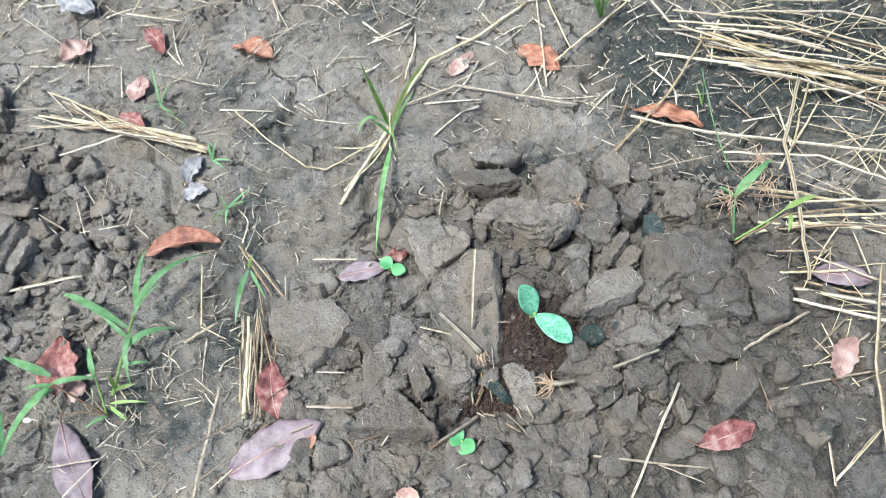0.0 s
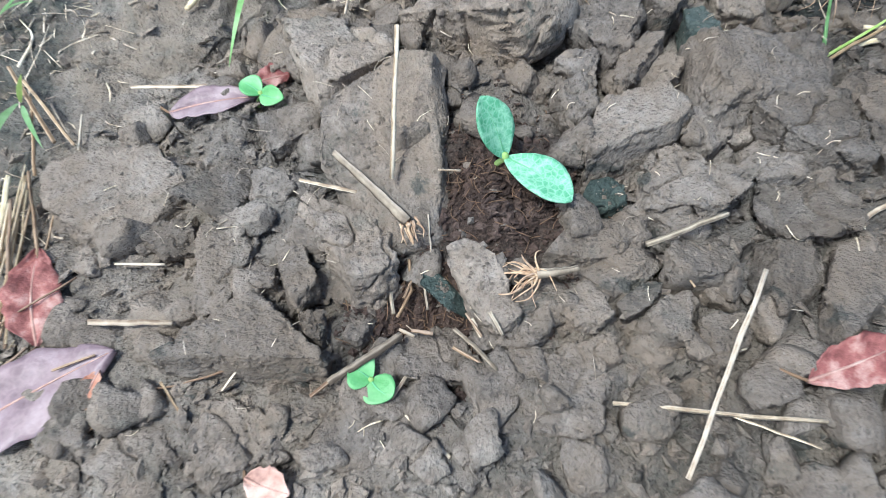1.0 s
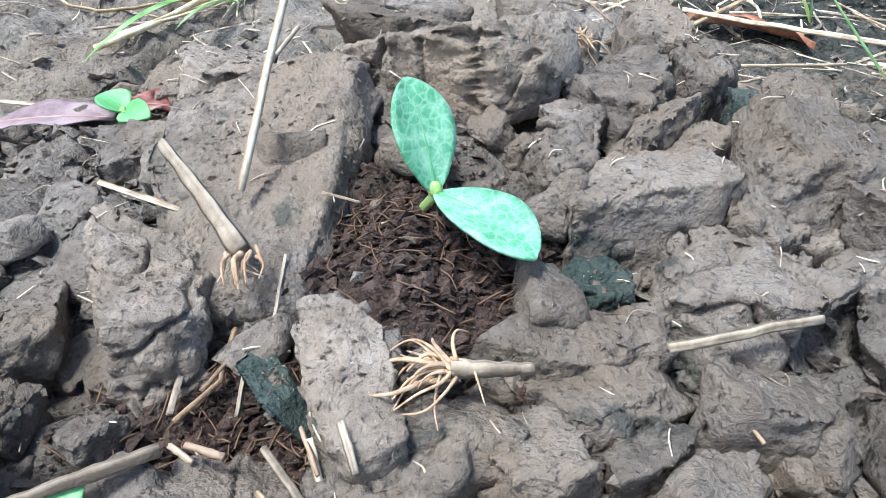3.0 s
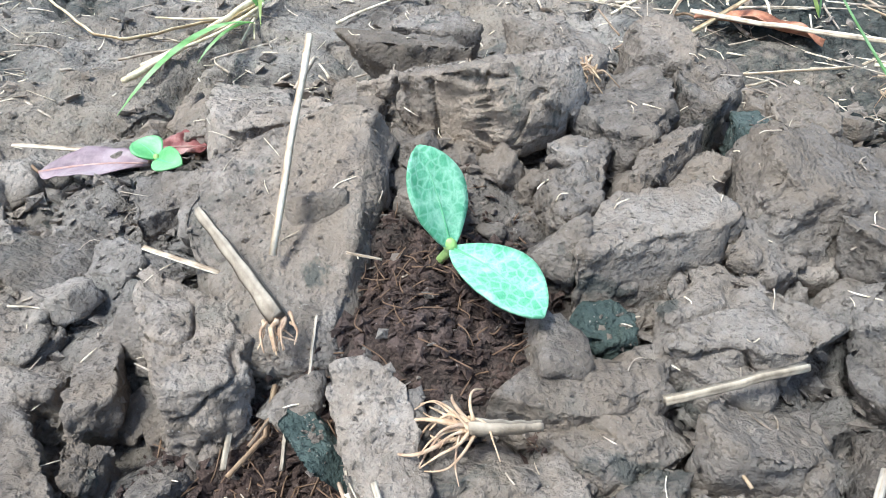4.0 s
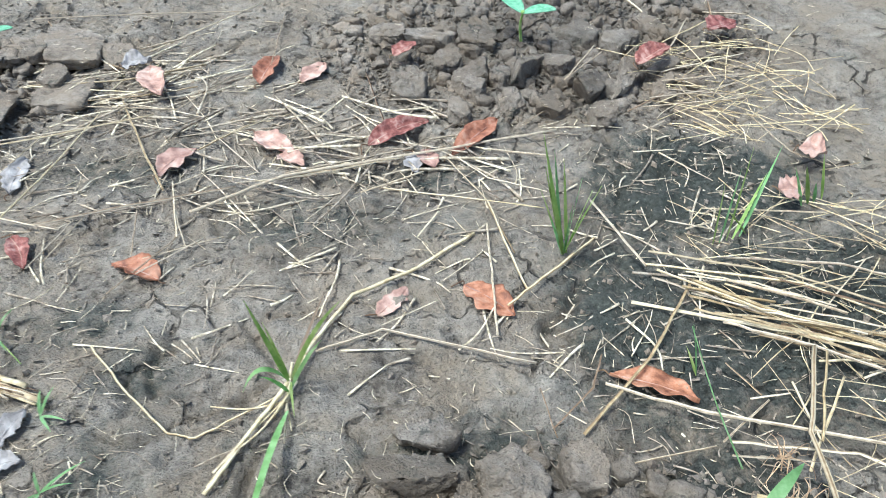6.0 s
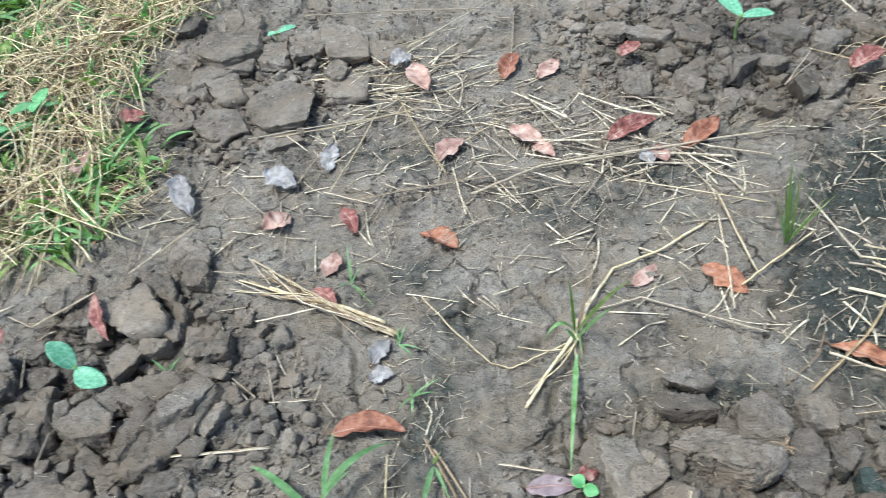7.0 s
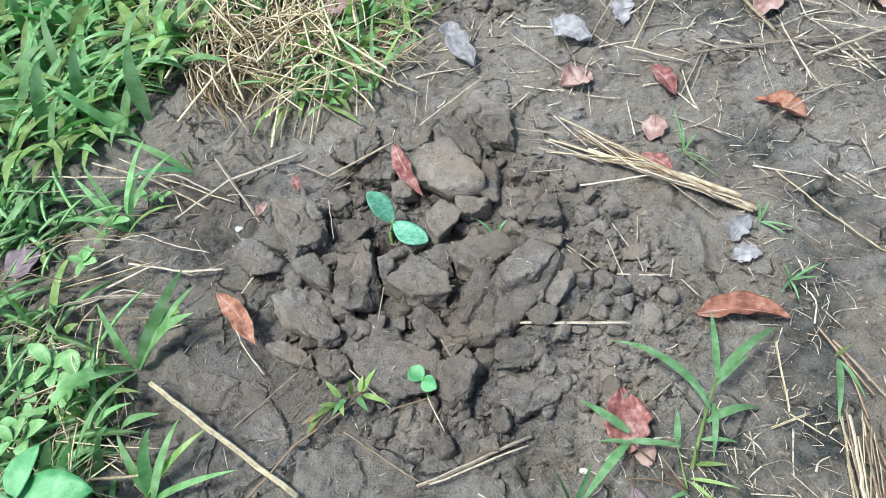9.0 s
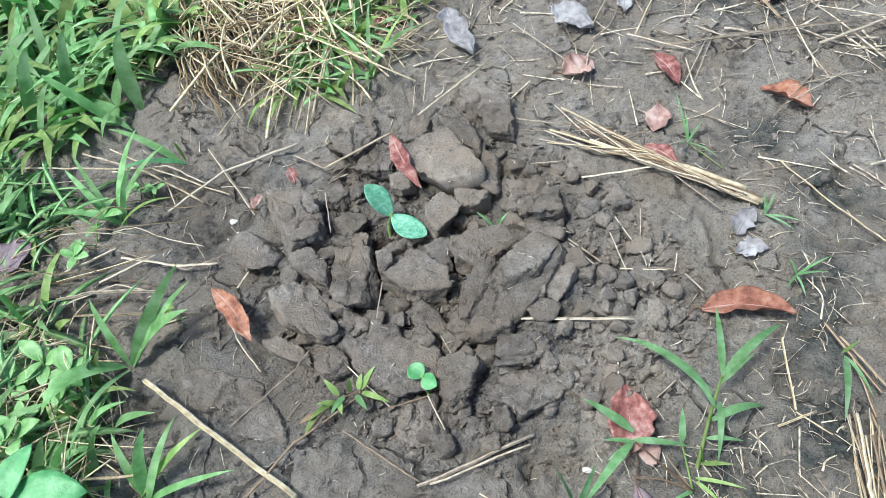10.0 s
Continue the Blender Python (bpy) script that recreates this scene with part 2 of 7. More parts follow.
DEAD = {
    "purple": plant_material("purple_grey_dead_leaf", (0.10, 0.065, 0.075), (0.205, 0.145, 0.16), (0.34, 0.27, 0.28), 0.45, 45.0, 0.5, 0.05, 0.15, (140.0, (0.27, 0.20, 0.21))),
    "red": plant_material("red_dead_leaf", (0.12, 0.038, 0.034), (0.28, 0.105, 0.092), (0.46, 0.29, 0.25), 0.55, 110.0, 0.3, 0.05, 0.2),
    "orange": plant_material("orange_brown_dead_leaf", (0.17, 0.062, 0.036), (0.40, 0.17, 0.098), (0.52, 0.30, 0.21), 0.55, 95.0, 0.4, 0.05, 0.2),
    "pink": plant_material("faded_pink_dead_leaf", (0.22, 0.125, 0.105), (0.43, 0.265, 0.22), (0.58, 0.43, 0.37), 0.6, 60.0, 0.3, 0.05, 0.2),
    "grey": plant_material("bleached_grey_dead_leaf", (0.20, 0.185, 0.18), (0.31, 0.29, 0.288), (0.42, 0.40, 0.40), 0.75, 80.0, 0.2, 0.0, 0.2),
}
WHITE = plant_material("white_shell_flake", (0.55, 0.52, 0.48), (0.70, 0.67, 0.62), (0.80, 0.78, 0.74), 0.6, 90.0, 0.3, 0.0, 0.1)


# ---- noise and mesh helpers ----
GRAD = np.random.RandomState(7).normal(size=(256, 3))
GRAD /= np.linalg.norm(GRAD, axis=1)[:, None]
PERM = np.tile(np.random.RandomState(8).permutation(256), 3)


def lump(p, scale, shift=0.0):
    """Gradient noise at points p (n, 3), about -0.7 to 0.7."""
    q = np.asarray(p, float) * scale + shift
    i = np.floor(q).astype(int)
    f = q - i
    s = f * f * f * (f * (f * 6 - 15) + 10)
    i &= 255
    total = 0.0
    for dx in (0, 1):
        for dy in (0, 1):
            for dz in (0, 1):
                h = PERM[PERM[PERM[(i[:, 0] + dx) & 255] + ((i[:, 1] + dy) & 255)] + ((i[:, 2] + dz) & 255)]
                g = GRAD[h]
                d = ((f - (dx, dy, dz)) * g).sum(1)
                wgt = np.where(dx, s[:, 0], 1 - s[:, 0]) * np.where(dy, s[:, 1], 1 - s[:, 1]) * np.where(dz, s[:, 2], 1 - s[:, 2])
                total = total + wgt * d
    return total


def crumble(p, scale, shift):
    """Distance to the nearest of scattered points: rounded crumbs with clefts between."""
    q = p * scale + shift
    i = np.floor(q).astype(int)
    best = np.full(len(q), 9.0)
    for dx in (-1, 0, 1):
        for dy in (-1, 0, 1):
            for dz in (-1, 0, 1):
                c = i + (dx, dy, dz)
                h = PERM[PERM[PERM[c[:, 0] & 255] + (c[:, 1] & 255)] + (c[:, 2] & 255)]
                best = np.minimum(best, ((c + 0.5 + 0.45 * GRAD[h] - q) ** 2).sum(1))
    return np.sqrt(best)


def shards(p, scale, shift):
    """Broken facets: each cell has its own level and slope, with steps between cells."""
    q = p * scale + shift
    i = np.floor(q).astype(int)
    best, value = np.full(len(q), 9.0), np.zeros(len(q))
    for dx in (-1, 0, 1):
        for dy in (-1, 0, 1):
            for dz in (-1, 0, 1):
                c = i + (dx, dy, dz)
                h = PERM[PERM[PERM[c[:, 0] & 255] + (c[:, 1] & 255)] + (c[:, 2] & 255)]
                away = q - (c + 0.5 + 0.45 * GRAD[h])
                d = (away ** 2).sum(1)
                level = h / 255.0 - 0.5 + 0.55 * (away * GRAD[PERM[h]]).sum(1)
                value = np.where(d < best, level, value)
                best = np.minimum(best, d)
    return value


def mesh_of(name, verts, faces, mat, smooth=True):
    me = bpy.data.meshes.new(name)
    me.from_pydata([tuple(v) for v in verts], [], faces)
    me.materials.append(mat)
    if smooth:
        me.shade_smooth()
    me.update()
    return me


def part(name, me, parent, label=""):
    ob = new(name, me)
    ob.parent = parent
    if label:
        ob["label"] = label
    return ob


def thing(name, place, label, category, group=""):
    ob = new(name)
    ob.location = place
    ob.empty_display_size = 0.01
    return tagged(ob, label, category, group)


def curve_through(points, steps):
    """A smooth line through some points."""
    p = [Vector(q) for q in points]
    if len(p) == 2:
        return [p[0].lerp(p[1], i / steps) for i in range(steps + 1)]
    p = [p[0] * 2 - p[1], *p, p[-1] * 2 - p[-2]]
    out = []
    for a, b, c, d in zip(p, p[1:], p[2:], p[3:]):
        for i in range(steps):
            t = i / steps
            out.append(0.5 * (2 * b + (c - a) * t + (2 * a - 5 * b + 4 * c - d) * t * t + (3 * b - a - 3 * c + d) * t ** 3))
    return out + [p[-2]]


def tube(line, radius, sides=7, base=0, flute=None):
    """Rings along a line; radius is a function of 0 to 1; flute: a factor for each side."""
    verts, faces, n = [], [], len(line)
    for i, q in enumerate(line):
        d = (line[min(i + 1, n - 1)] - line[max(i - 1, 0)]).normalized()
        side = d.cross(Vector((0.0, 0.13, 1.0))).normalized() if abs(d.z) < 0.95 else d.cross(Vector((1, 0, 0))).normalized()
        up = side.cross(d)
        r = radius(i / (n - 1))
        for j in range(sides):
            a = 2 * math.pi * j / sides
            k = r * (flute[j] if flute else 1.0)
            verts.append(q + side * (k * math.cos(a)) + up * (k * math.sin(a)))
    for i in range(n - 1):
        for j in range(sides):
            a, b = i * sides + j, i * sides + (j + 1) % sides
            faces.append((base + a, base + b, base + b + sides, base + a + sides))
    faces.append(tuple(base + j for j in reversed(range(sides))))
    faces.append(tuple(base + (n - 1) * sides + j for j in range(sides)))
    return verts, faces


# ---- the ground ----
PILES = (  # heaps of dug clods: centre, half sizes, turn
    (0.075, 0.315, 0.300, 0.215, 10), (-0.66, 0.43, 0.25, 0.20, -15), (-0.80, 1.17, 0.19, 0.22, 20), (0.16, 1.36, 0.36, 0.26, 0))
HOLES = ((0.045, 0.315, 0.048), (0.005, 0.245, 0.030), (-0.79, 0.435, 0.03))
MOSS = (  # patches of dark algae: x, y, half sizes
    (0.02, 0.53, 0.14, 0.06), (0.26, 0.49, 0.08, 0.07), (0.23, 0.68, 0.12, 0.15), (0.42, 0.70, 0.20, 0.14), (-0.29, 0.48, 0.06, 0.16), (-0.28, 0.34, 0.06, 0.12),
    (-0.12, 0.86, 0.20, 0.07), (0.32, 0.93, 0.16, 0.12), (-0.03, 0.95, 0.14, 0.06), (-0.36, 0.70, 0.08, 0.05), (-0.45, 0.97, 0.20, 0.07), (-0.35, 0.25, 0.12, 0.08), (-0.28, 0.63, 0.07, 0.06))


DAMP_SHADE = (  # dug or trodden damp soil, plus shade painted in: x, y, half sizes, strength
    # The last two put the shade of the heaps' gaps into the colour.
    (0.27, 0.33, 0.17, 0.21, 0.8), (-0.80, 1.17, 0.21, 0.24, 0.15), (0.22, 0.20, 0.16, 0.12, 0.75), (-0.97, 0.43, 0.20, 0.15, 0.5), (-0.88, 0.24, 0.16, 0.13, 0.55), (-0.64, 0.20, 0.16, 0.10, 0.35), (0.20, 1.36, 0.30, 0.22, 0.6), (0.05, 0.33, 0.28, 0.20, 0.62), (-0.70, 0.45, 0.25, 0.20, 0.40))


def damp_shade_at(x, y):
    best = 0.0 * x
    for cx, cy, a, b, k in DAMP_SHADE:
        best = np.maximum(best, k * np.exp(-(((x - cx) / a) ** 2 + ((y - cy) / b) ** 2) ** 2))
    return best


CRACKS = (  # open cracks in the dry crust: runs of points
    ((0.279, 1.096), (0.346, 1.024), (0.419, 0.957)), ((0.346, 1.024), (0.293, 0.951)), ((-0.267, 0.709), (-0.261, 0.664), (-0.291, 0.633), (-0.273, 0.586)),
    ((-0.243, 0.675), (-0.277, 0.668), (-0.255, 0.608)), ((0.181, 0.765), (0.138, 0.696), (0.175, 0.644)), ((0.138, 0.696), (0.104, 0.616)))


def clod_darkening(damp_shade):
    """How much a clod's colour darkens for damp and painted shade; a little even at 0."""
    return 0.13 + 0.78 * damp_shade


def pile_depth(x, y):
    """1 inside a heap, 0 outside."""
    best = 0.0 * x
    for cx, cy, a, b, turn in PILES:
        c, s = math.cos(radians(turn)), math.sin(radians(turn))
        u, v = ((x - cx) * c + (y - cy) * s) / a, (-(x - cx) * s + (y - cy) * c) / b
        best = np.maximum(best, np.clip((1.05 - np.sqrt(u * u + v * v)) / 0.25, 0, 1))
    return best


def height(x, y):
    x, y = np.asarray(x, float), np.asarray(y, float)
    p = np.stack([x.ravel(), y.ravel(), 0 * x.ravel()], 1)
    near = np.exp(-np.maximum(np.hypot(p[:, 0] + 0.3, p[:, 1] - 0.7) - 2.0, 0))
    z = 0.012 * lump(p, 6) + 0.008 * lump(p, 17, 3.1) + 0.006 * lump(p, 41, 5.3) + 0.0036 * lump(p, 95, 9.7)
    rough = np.clip(lump(p, 5.0, 50.0) * 2.5 + 0.5, 0, 1)
    if len(p) > 1000:
        flat = p * (1, 1, 0)
        broken = flat + 0.006 * np.stack([lump(flat, 60, 15.0), lump(flat, 60, 25.0), 0 * z], 1)
        z = z + (0.25 + rough) * (0.0036 * shards(broken, 34, 3.3) + 0.0022 * shards(broken, 68, 7.3))
        z = z + 0.0070 * (0.25 + rough) * (0.42 - crumble(flat, 44, 4.4)) + 0.0055 * (0.35 + rough) * (0.42 - crumble(flat, 88, 8.8))
    z = z + 0.006 * rough * (0.35 - np.abs(lump(p, 33, 61.0))) + 0.004 * rough * (0.3 - np.abs(lump(p, 75, 66.0)))
    w = np.stack([p[:, 0] + 0.02 * lump(p, 22, 1.7), p[:, 1] + 0.02 * lump(p, 22, 8.3), p[:, 2]], 1)
    crack = np.abs(lump(w, 8.5, 20.5))
    where = np.clip(lump(p, 3.2, 30.0) * 4 + 0.35, 0, 1)
    z = z - 0.014 * np.exp(-(crack / 0.020) ** 2) * where
    fine_crack = np.abs(lump(w, 19.0, 70.5))
    z = z - 0.005 * np.exp(-(fine_crack / 0.035) ** 2) * np.clip(lump(p, 4.1, 75.0) * 4, 0, 1)
    for run in CRACKS:
        for (ax, ay), (bx, by) in zip(run, run[1:]):
            t = np.clip(((w[:, 0] - ax) * (bx - ax) + (w[:, 1] - ay) * (by - ay)) / ((bx - ax) ** 2 + (by - ay) ** 2), 0, 1)
            far = np.hypot(w[:, 0] - ax - t * (bx - ax), w[:, 1] - ay - t * (by - ay))
            z = z - 0.012 * np.exp(-(far / 0.0042) ** 2)
    d = pile_depth(p[:, 0], p[:, 1])
    z = z + d * (np.where((p[:, 0] > -0.3) & (p[:, 1] < 0.7), 0.007, 0.002) - 0.010 * np.abs(lump(p, 24, 12.0))) + d * 0.014 * lump(p, 38, 2.2)
    z = z + 0.028 * np.exp(-((p[:, 0] - 0.02) ** 2 + (p[:, 1] - 0.33) ** 2) / 0.12 ** 2)
    for hx, hy, r in HOLES:
        z = z + (0.003 if r > 0.04 else -0.008) * np.exp(-((p[:, 0] - hx) ** 2 + (p[:, 1] - hy) ** 2) / r ** 2)
    return (z * near).reshape(x.shape)


def spread(lo, hi, step, far):
    core = np.arange(lo, hi, step)
    out = step * 1.18 ** np.arange(1, 400)
    out = np.cumsum(out)
    out = out[out < far]
    return np.concatenate([lo - out[::-1], core, hi + out])


def build_ground():
    gx, gy = spread(-1.25, 0.62, 0.0042, 60), spread(0.05, 1.62, 0.0042, 60)
    X, Y = np.meshgrid(gx, gy)
    Z = height(X, Y)
    D = pile_depth(X, Y)
    nx, ny = len(gx), len(gy)
    co = np.stack([X.ravel(), Y.ravel(), Z.ravel()], 1)
    idx = np.arange(nx * ny).reshape(ny, nx)
    quads = np.stack([idx[:-1, :-1], idx[:-1, 1:], idx[1:, 1:], idx[1:, :-1]], -1).reshape(-1, 4)
    me = bpy.data.meshes.new("ground")
    me.vertices.add(len(co))
    me.vertices.foreach_set("co", co.ravel())
    me.loops.add(quads.size)
    me.loops.foreach_set("vertex_index", quads.ravel())
    me.polygons.add(len(quads))
    me.polygons.foreach_set("loop_start", np.arange(0, quads.size, 4))
    me.update(calc_edges=True)
    me.shade_smooth()
    moss = np.zeros(len(co))
    for cx, cy, a, b in MOSS:
        moss = np.maximum(moss, np.exp(-((co[:, 0] - cx) / a) ** 2 - ((co[:, 1] - cy) / b) ** 2))
    moss = moss * np.clip(0.74 + 2.4 * (co[:, 0] - 0.05), 0.64, 1.4)
    moss = moss * (1 - 0.8 * pile_depth(co[:, 0], co[:, 1])) + 0.25 * lump(co * (1, 1, 0), 7, 44.0)
    humus = np.zeros(len(co))
    for hx, hy, r in HOLES:
        humus = np.maximum(humus, np.exp(-(((co[:, 0] - hx) ** 2 + (co[:, 1] - hy) ** 2) / (r * 1.15) ** 2) ** 2))
    damp_shade = damp_shade_at(co[:, 0] + 0.03 * lump(co * (1, 1, 0), 14, 7.0), co[:, 1] + 0.03 * lump(co * (1, 1, 0), 14, 9.0))
    for key, val in (("moss", moss), ("humus", humus), ("damp_shade", damp_shade)):
        me.attributes.new(key, "FLOAT", "POINT").data.foreach_set("value", val)
    me.materials.append(SOIL)
    tagged(new("ground", me), "grey-brown crusted garden soil with dark algae patches", "ground", kind="structure")
    return gx, gy, Z, D


GX, GY, GZ, GD = build_ground()


def on_grid(x, y, values):
    i = min(max(int(np.searchsorted(GX, x)) - 1, 0), len(GX) - 2)
    j = min(max(int(np.searchsorted(GY, y)) - 1, 0), len(GY) - 2)
    u, v = (x - GX[i]) / (GX[i + 1] - GX[i]), (y - GY[j]) / (GY[j + 1] - GY[j])
    a, b, c, d = values[j, i], values[j, i + 1], values[j + 1, i], values[j + 1, i + 1]
    return float((a * (1 - u) + b * u) * (1 - v) + (c * (1 - u) + d * u) * v)


def gz(x, y):
    """The height of the ground."""
    return on_grid(x, y, GZ)


def heaped(x, y):
    """1 inside a heap of clods, 0 on the open soil."""
    return on_grid(x, y, GD)


# ---- kinds of things ----
def ball(level):
    bm = bmesh.new()
    bmesh.ops.create_icosphere(bm, subdivisions=level, radius=1.0)
    v = np.array([q.co[:] for q in bm.verts])
    f = [tuple(q.index for q in p.verts) for p in bm.faces]
    bm.free()
    return v, f


BALLS = {n: ball(n) for n in (2, 3, 4, 5, 6)}


def chunk(seed, l, w, h, level=4, edge=34.0, rough=1.0):
    """A broken plate of soil: flat skins, ragged crumbled edges."""
    rng = np.random.RandomState(seed)
    d, faces = BALLS[level]
    n = rng.normal(size=(9, 3))
    n[:, 2] *= 0.2
    n /= np.linalg.norm(n, axis=1)[:, None]
    off = rng.uniform(0.48, 0.95, 9)
    n = np.vstack([n, (rng.normal() * 0.16, rng.normal() * 0.16, 1.0), (0, 0, -1.0)])
    off = np.append(off, (0.42, 0.6))
    s = rng.uniform(0, 90)
    warp = d + 0.06 * np.stack([lump(d, 1.9, s + 40 + i) for i in range(3)], 1)
    q = np.maximum(warp @ n.T, 0.02) / off
    r = (q ** edge).sum(1) ** (-1 / edge)
    order = np.sort(q, 1)
    ragged = (order[:, -2] / order[:, -1]) ** 3.5
    p = d * np.minimum(r, 1.3)[:, None]
    lo, hi = p.min(0), p.max(0)
    p = (p - (lo + hi) / 2) / (hi - lo) * (l, w, h)
    out = ((q / q.max(1)[:, None]) ** (edge * 0.5)) @ (n / off[:, None]) * (hi - lo) / (l, w, h)
    out /= np.linalg.norm(out, axis=1)[:, None]
    size = min(l, w)
    rough = rough * min(1.0, 0.35 + size / 0.07)
    patch = np.clip(lump(p, 2.0 / size, s + 71) * 3 + 0.25, 0, 1)
    worn = np.clip(0.12 + ragged + 0.7 * patch * (d[:, 2] < 0.75), 0, 1.15)
    amp = 0.03 * size * lump(p, 2.6 / size, s) + 0.0006 * rough * lump(p, 190, s) + 0.0006 * rough * lump(p, 420, s)
    w = p + 0.003 * np.stack([lump(p, 110, s + 50 + i) for i in range(3)], 1)
    amp = amp + (0.12 + 0.88 * worn) * rough * (0.0018 * shards(w, 42, s + 2) + 0.0015 * shards(w, 95, s + 5))
    amp = amp + worn * (0.05 * size * lump(p, 5.5 / size, s + 9) + 0.0034 * rough * (0.38 - crumble(w, 80, s)) + 0.0028 * rough * (0.38 - crumble(p, 170, s + 7)))
    crack = np.abs(lump(p, 2.2 / size, s + 31))
    amp = amp - 0.09 * size * np.exp(-(crack / 0.028) ** 2) * (rng.rand() < 0.45) * (rough > 0.5)
    return p + out * amp[:, None], faces


COUNT = [100]
SPECKS = []


def clod(x, y, top, l, w, h, yaw, tip=0.0, roll=0.0, level=4, lean=(0, 0), seed=0, damp_shade=None, mat=None, rough=1.0, group="clods dug up round the seedlings"):
    """lean: tilts about the world's x and y, after the turn."""
    COUNT[0] += 1
    v, f = chunk(seed or COUNT[0], l, w, h, level, rough=rough)
    me = mesh_of("soil_clod", v, f, mat or CLOD)
    me.attributes.new("damp_shade", "FLOAT", "POINT").data.foreach_set("value", np.full(len(v), clod_darkening(max(0.35, float(damp_shade_at(x, y))) if damp_shade is None else damp_shade)))
    ob = new("soil_clod", me)
    ob.matrix_world = pose(x, y, top - h / 2, *lean) @ pose(0, 0, 0, roll, tip, yaw)
    rng = random.Random(COUNT[0])
    upper = np.nonzero(BALLS[level][0][:, 2] > 0.1)[0]
    SPECKS.extend(ob.matrix_world @ Vector(v[upper[rng.randrange(len(upper))]]) for _ in range(20 + int(26000 * l * w)))
    size = "large" if l > 0.07 else "fist-sized" if l > 0.045 else "small"
    return tagged(ob, size + " angular dry clod of grey-brown soil in a dug heap", "soil clod", group)


def straw(mat, r, *points, label="dry broken straw stalk lying on the soil", name="straw", category="straw", group="scattered straws"):
    """A stalk through the points, r in millimetres, with joints."""
    COUNT[0] += 1
    rng = random.Random(COUNT[0])
    r = r / 1000
    pts = [Vector((a, b, max(c, gz(a, b) + r * 0.8))) for a, b, c in points]
    line = [pts[0]]
    for p, q in zip(pts, pts[1:]):
        line += [p.lerp(q, i / 6) for i in range(1, 7)]
    ln = sum((a - b).length for a, b in zip(line, line[1:]))
    for i, q in enumerate(line[1:-1]):
        q += Vector((rng.gauss(0, 1), rng.gauss(0, 1), rng.gauss(0, 0.5))) * min(0.0005, ln * 0.004)
    joint = rng.uniform(0.3, 0.7)
    a, b = rng.uniform(0.8, 1.0), rng.uniform(0.75, 1.05)
    verts, faces = tube(line, lambda t: r * (a + (b - a) * t) * (1 + (0.18 if abs(t - joint) < 0.05 else 0)), 9, 0, [rng.choice((0.62, 0.85, 1.0, 1.1)) for _ in range(9)])
    o = line[0].copy()
    sides = 9
    me = mesh_of(name, [v - o for v in verts], faces, mat)
    streak = [rng.random() for _ in range(sides)]
    me.attributes.new("grain", "FLOAT", "POINT").data.foreach_set("value", np.tile(streak, len(line)))
    ob = new(name, me)
    ob.location = o
    return tagged(ob, label, category, group)


def leaf_mesh(name, length, width, mat, curl=0.15, bend=0.1, lobe=0.85, seed=0, thick=0.0005, ripple=1.0, nu=16, nv=8, full=0.75):
    """A leaf along +x, folded along its midrib, cupped and rippled."""
    rng = np.random.RandomState(seed)
    s, t = np.meshgrid(np.linspace(0, 1, nu), np.linspace(-1, 1, nv), indexing="ij")
    half = 0.5 * width * np.sin(np.pi * s ** lobe) ** full
    half = np.maximum(half, 0.0006)
    tear = 1 + 0.14 * ripple * lump(np.stack([s.ravel() * 7, np.sign(t.ravel()) * 2.2 + seed, 0 * s.ravel()], 1), 1.0).reshape(s.shape)
    nick = lump(np.stack([s.ravel() * 26, np.sign(t.ravel()) * 3.1 + seed, 0 * s.ravel()], 1), 1.0).reshape(s.shape)
    y = half * t * (tear + 0.025 * ripple * nick)
    side = rng.normal() * 0.05 * length
    y = y + side * np.sin(np.pi * s)
    z = curl * width * np.abs(t) ** 1.6 * (half / (0.5 * width)) + bend * length * np.sin(np.pi * s) + bend * 0.3 * length * s
    z = z + ripple * 0.05 * width * lump(np.stack([s.ravel() * 4 + seed, t.ravel() * 1.5, 0 * s.ravel()], 1), 1.0).reshape(s.shape) * (0.4 + np.abs(t))
    x = s * length
    top = np.stack([x, y, z + thick], -1).reshape(-1, 3)
    low = np.stack([x, y, z], -1).reshape(-1, 3)
    m = nu * nv
    faces = []
    for i in range(nu - 1):
        for j in range(nv - 1):
            a, b, c, d = i * nv + j, (i + 1) * nv + j, (i + 1) * nv + j + 1, i * nv + j + 1
            faces += [(a, b, c, d), (m + d, m + c, m + b, m + a)]
    rim = [i * nv for i in range(nu)] + [(nu - 1) * nv + j for j in range(1, nv)] + [i * nv + nv - 1 for i in range(nu - 2, -1, -1)] + [j for j in range(nv - 2, 0, -1)]
    for a, b in zip(rim, rim[1:] + rim[:1]):
        faces.append((b, a, m + a, m + b))
    rib = [Vector((q * length, side * math.sin(math.pi * q), bend * length * math.sin(math.pi * q) + bend * 0.3 * length * q + thick)) for q in np.linspace(0.0, 0.97, 12)]
    return mesh_of(name, np.vstack([top, low]), faces, mat), rib


def facing(base, tip, roll=0.0):
    """A frame at base with x towards tip and z as upright as it goes."""
    x = (Vector(tip) - Vector(base)).normalized()
    y = Vector((0, 0, 1)).cross(x).normalized()
    m = Matrix((x, y, x.cross(y))).transposed().to_4x4()
    return Matrix.Translation(base) @ m @ pose(0, 0, 0, roll, 0, 0)


WORDS = {"purple": "purple-grey", "red": "dark red", "orange": "orange-brown", "pink": "faded pink-brown", "grey": "bleached grey"}


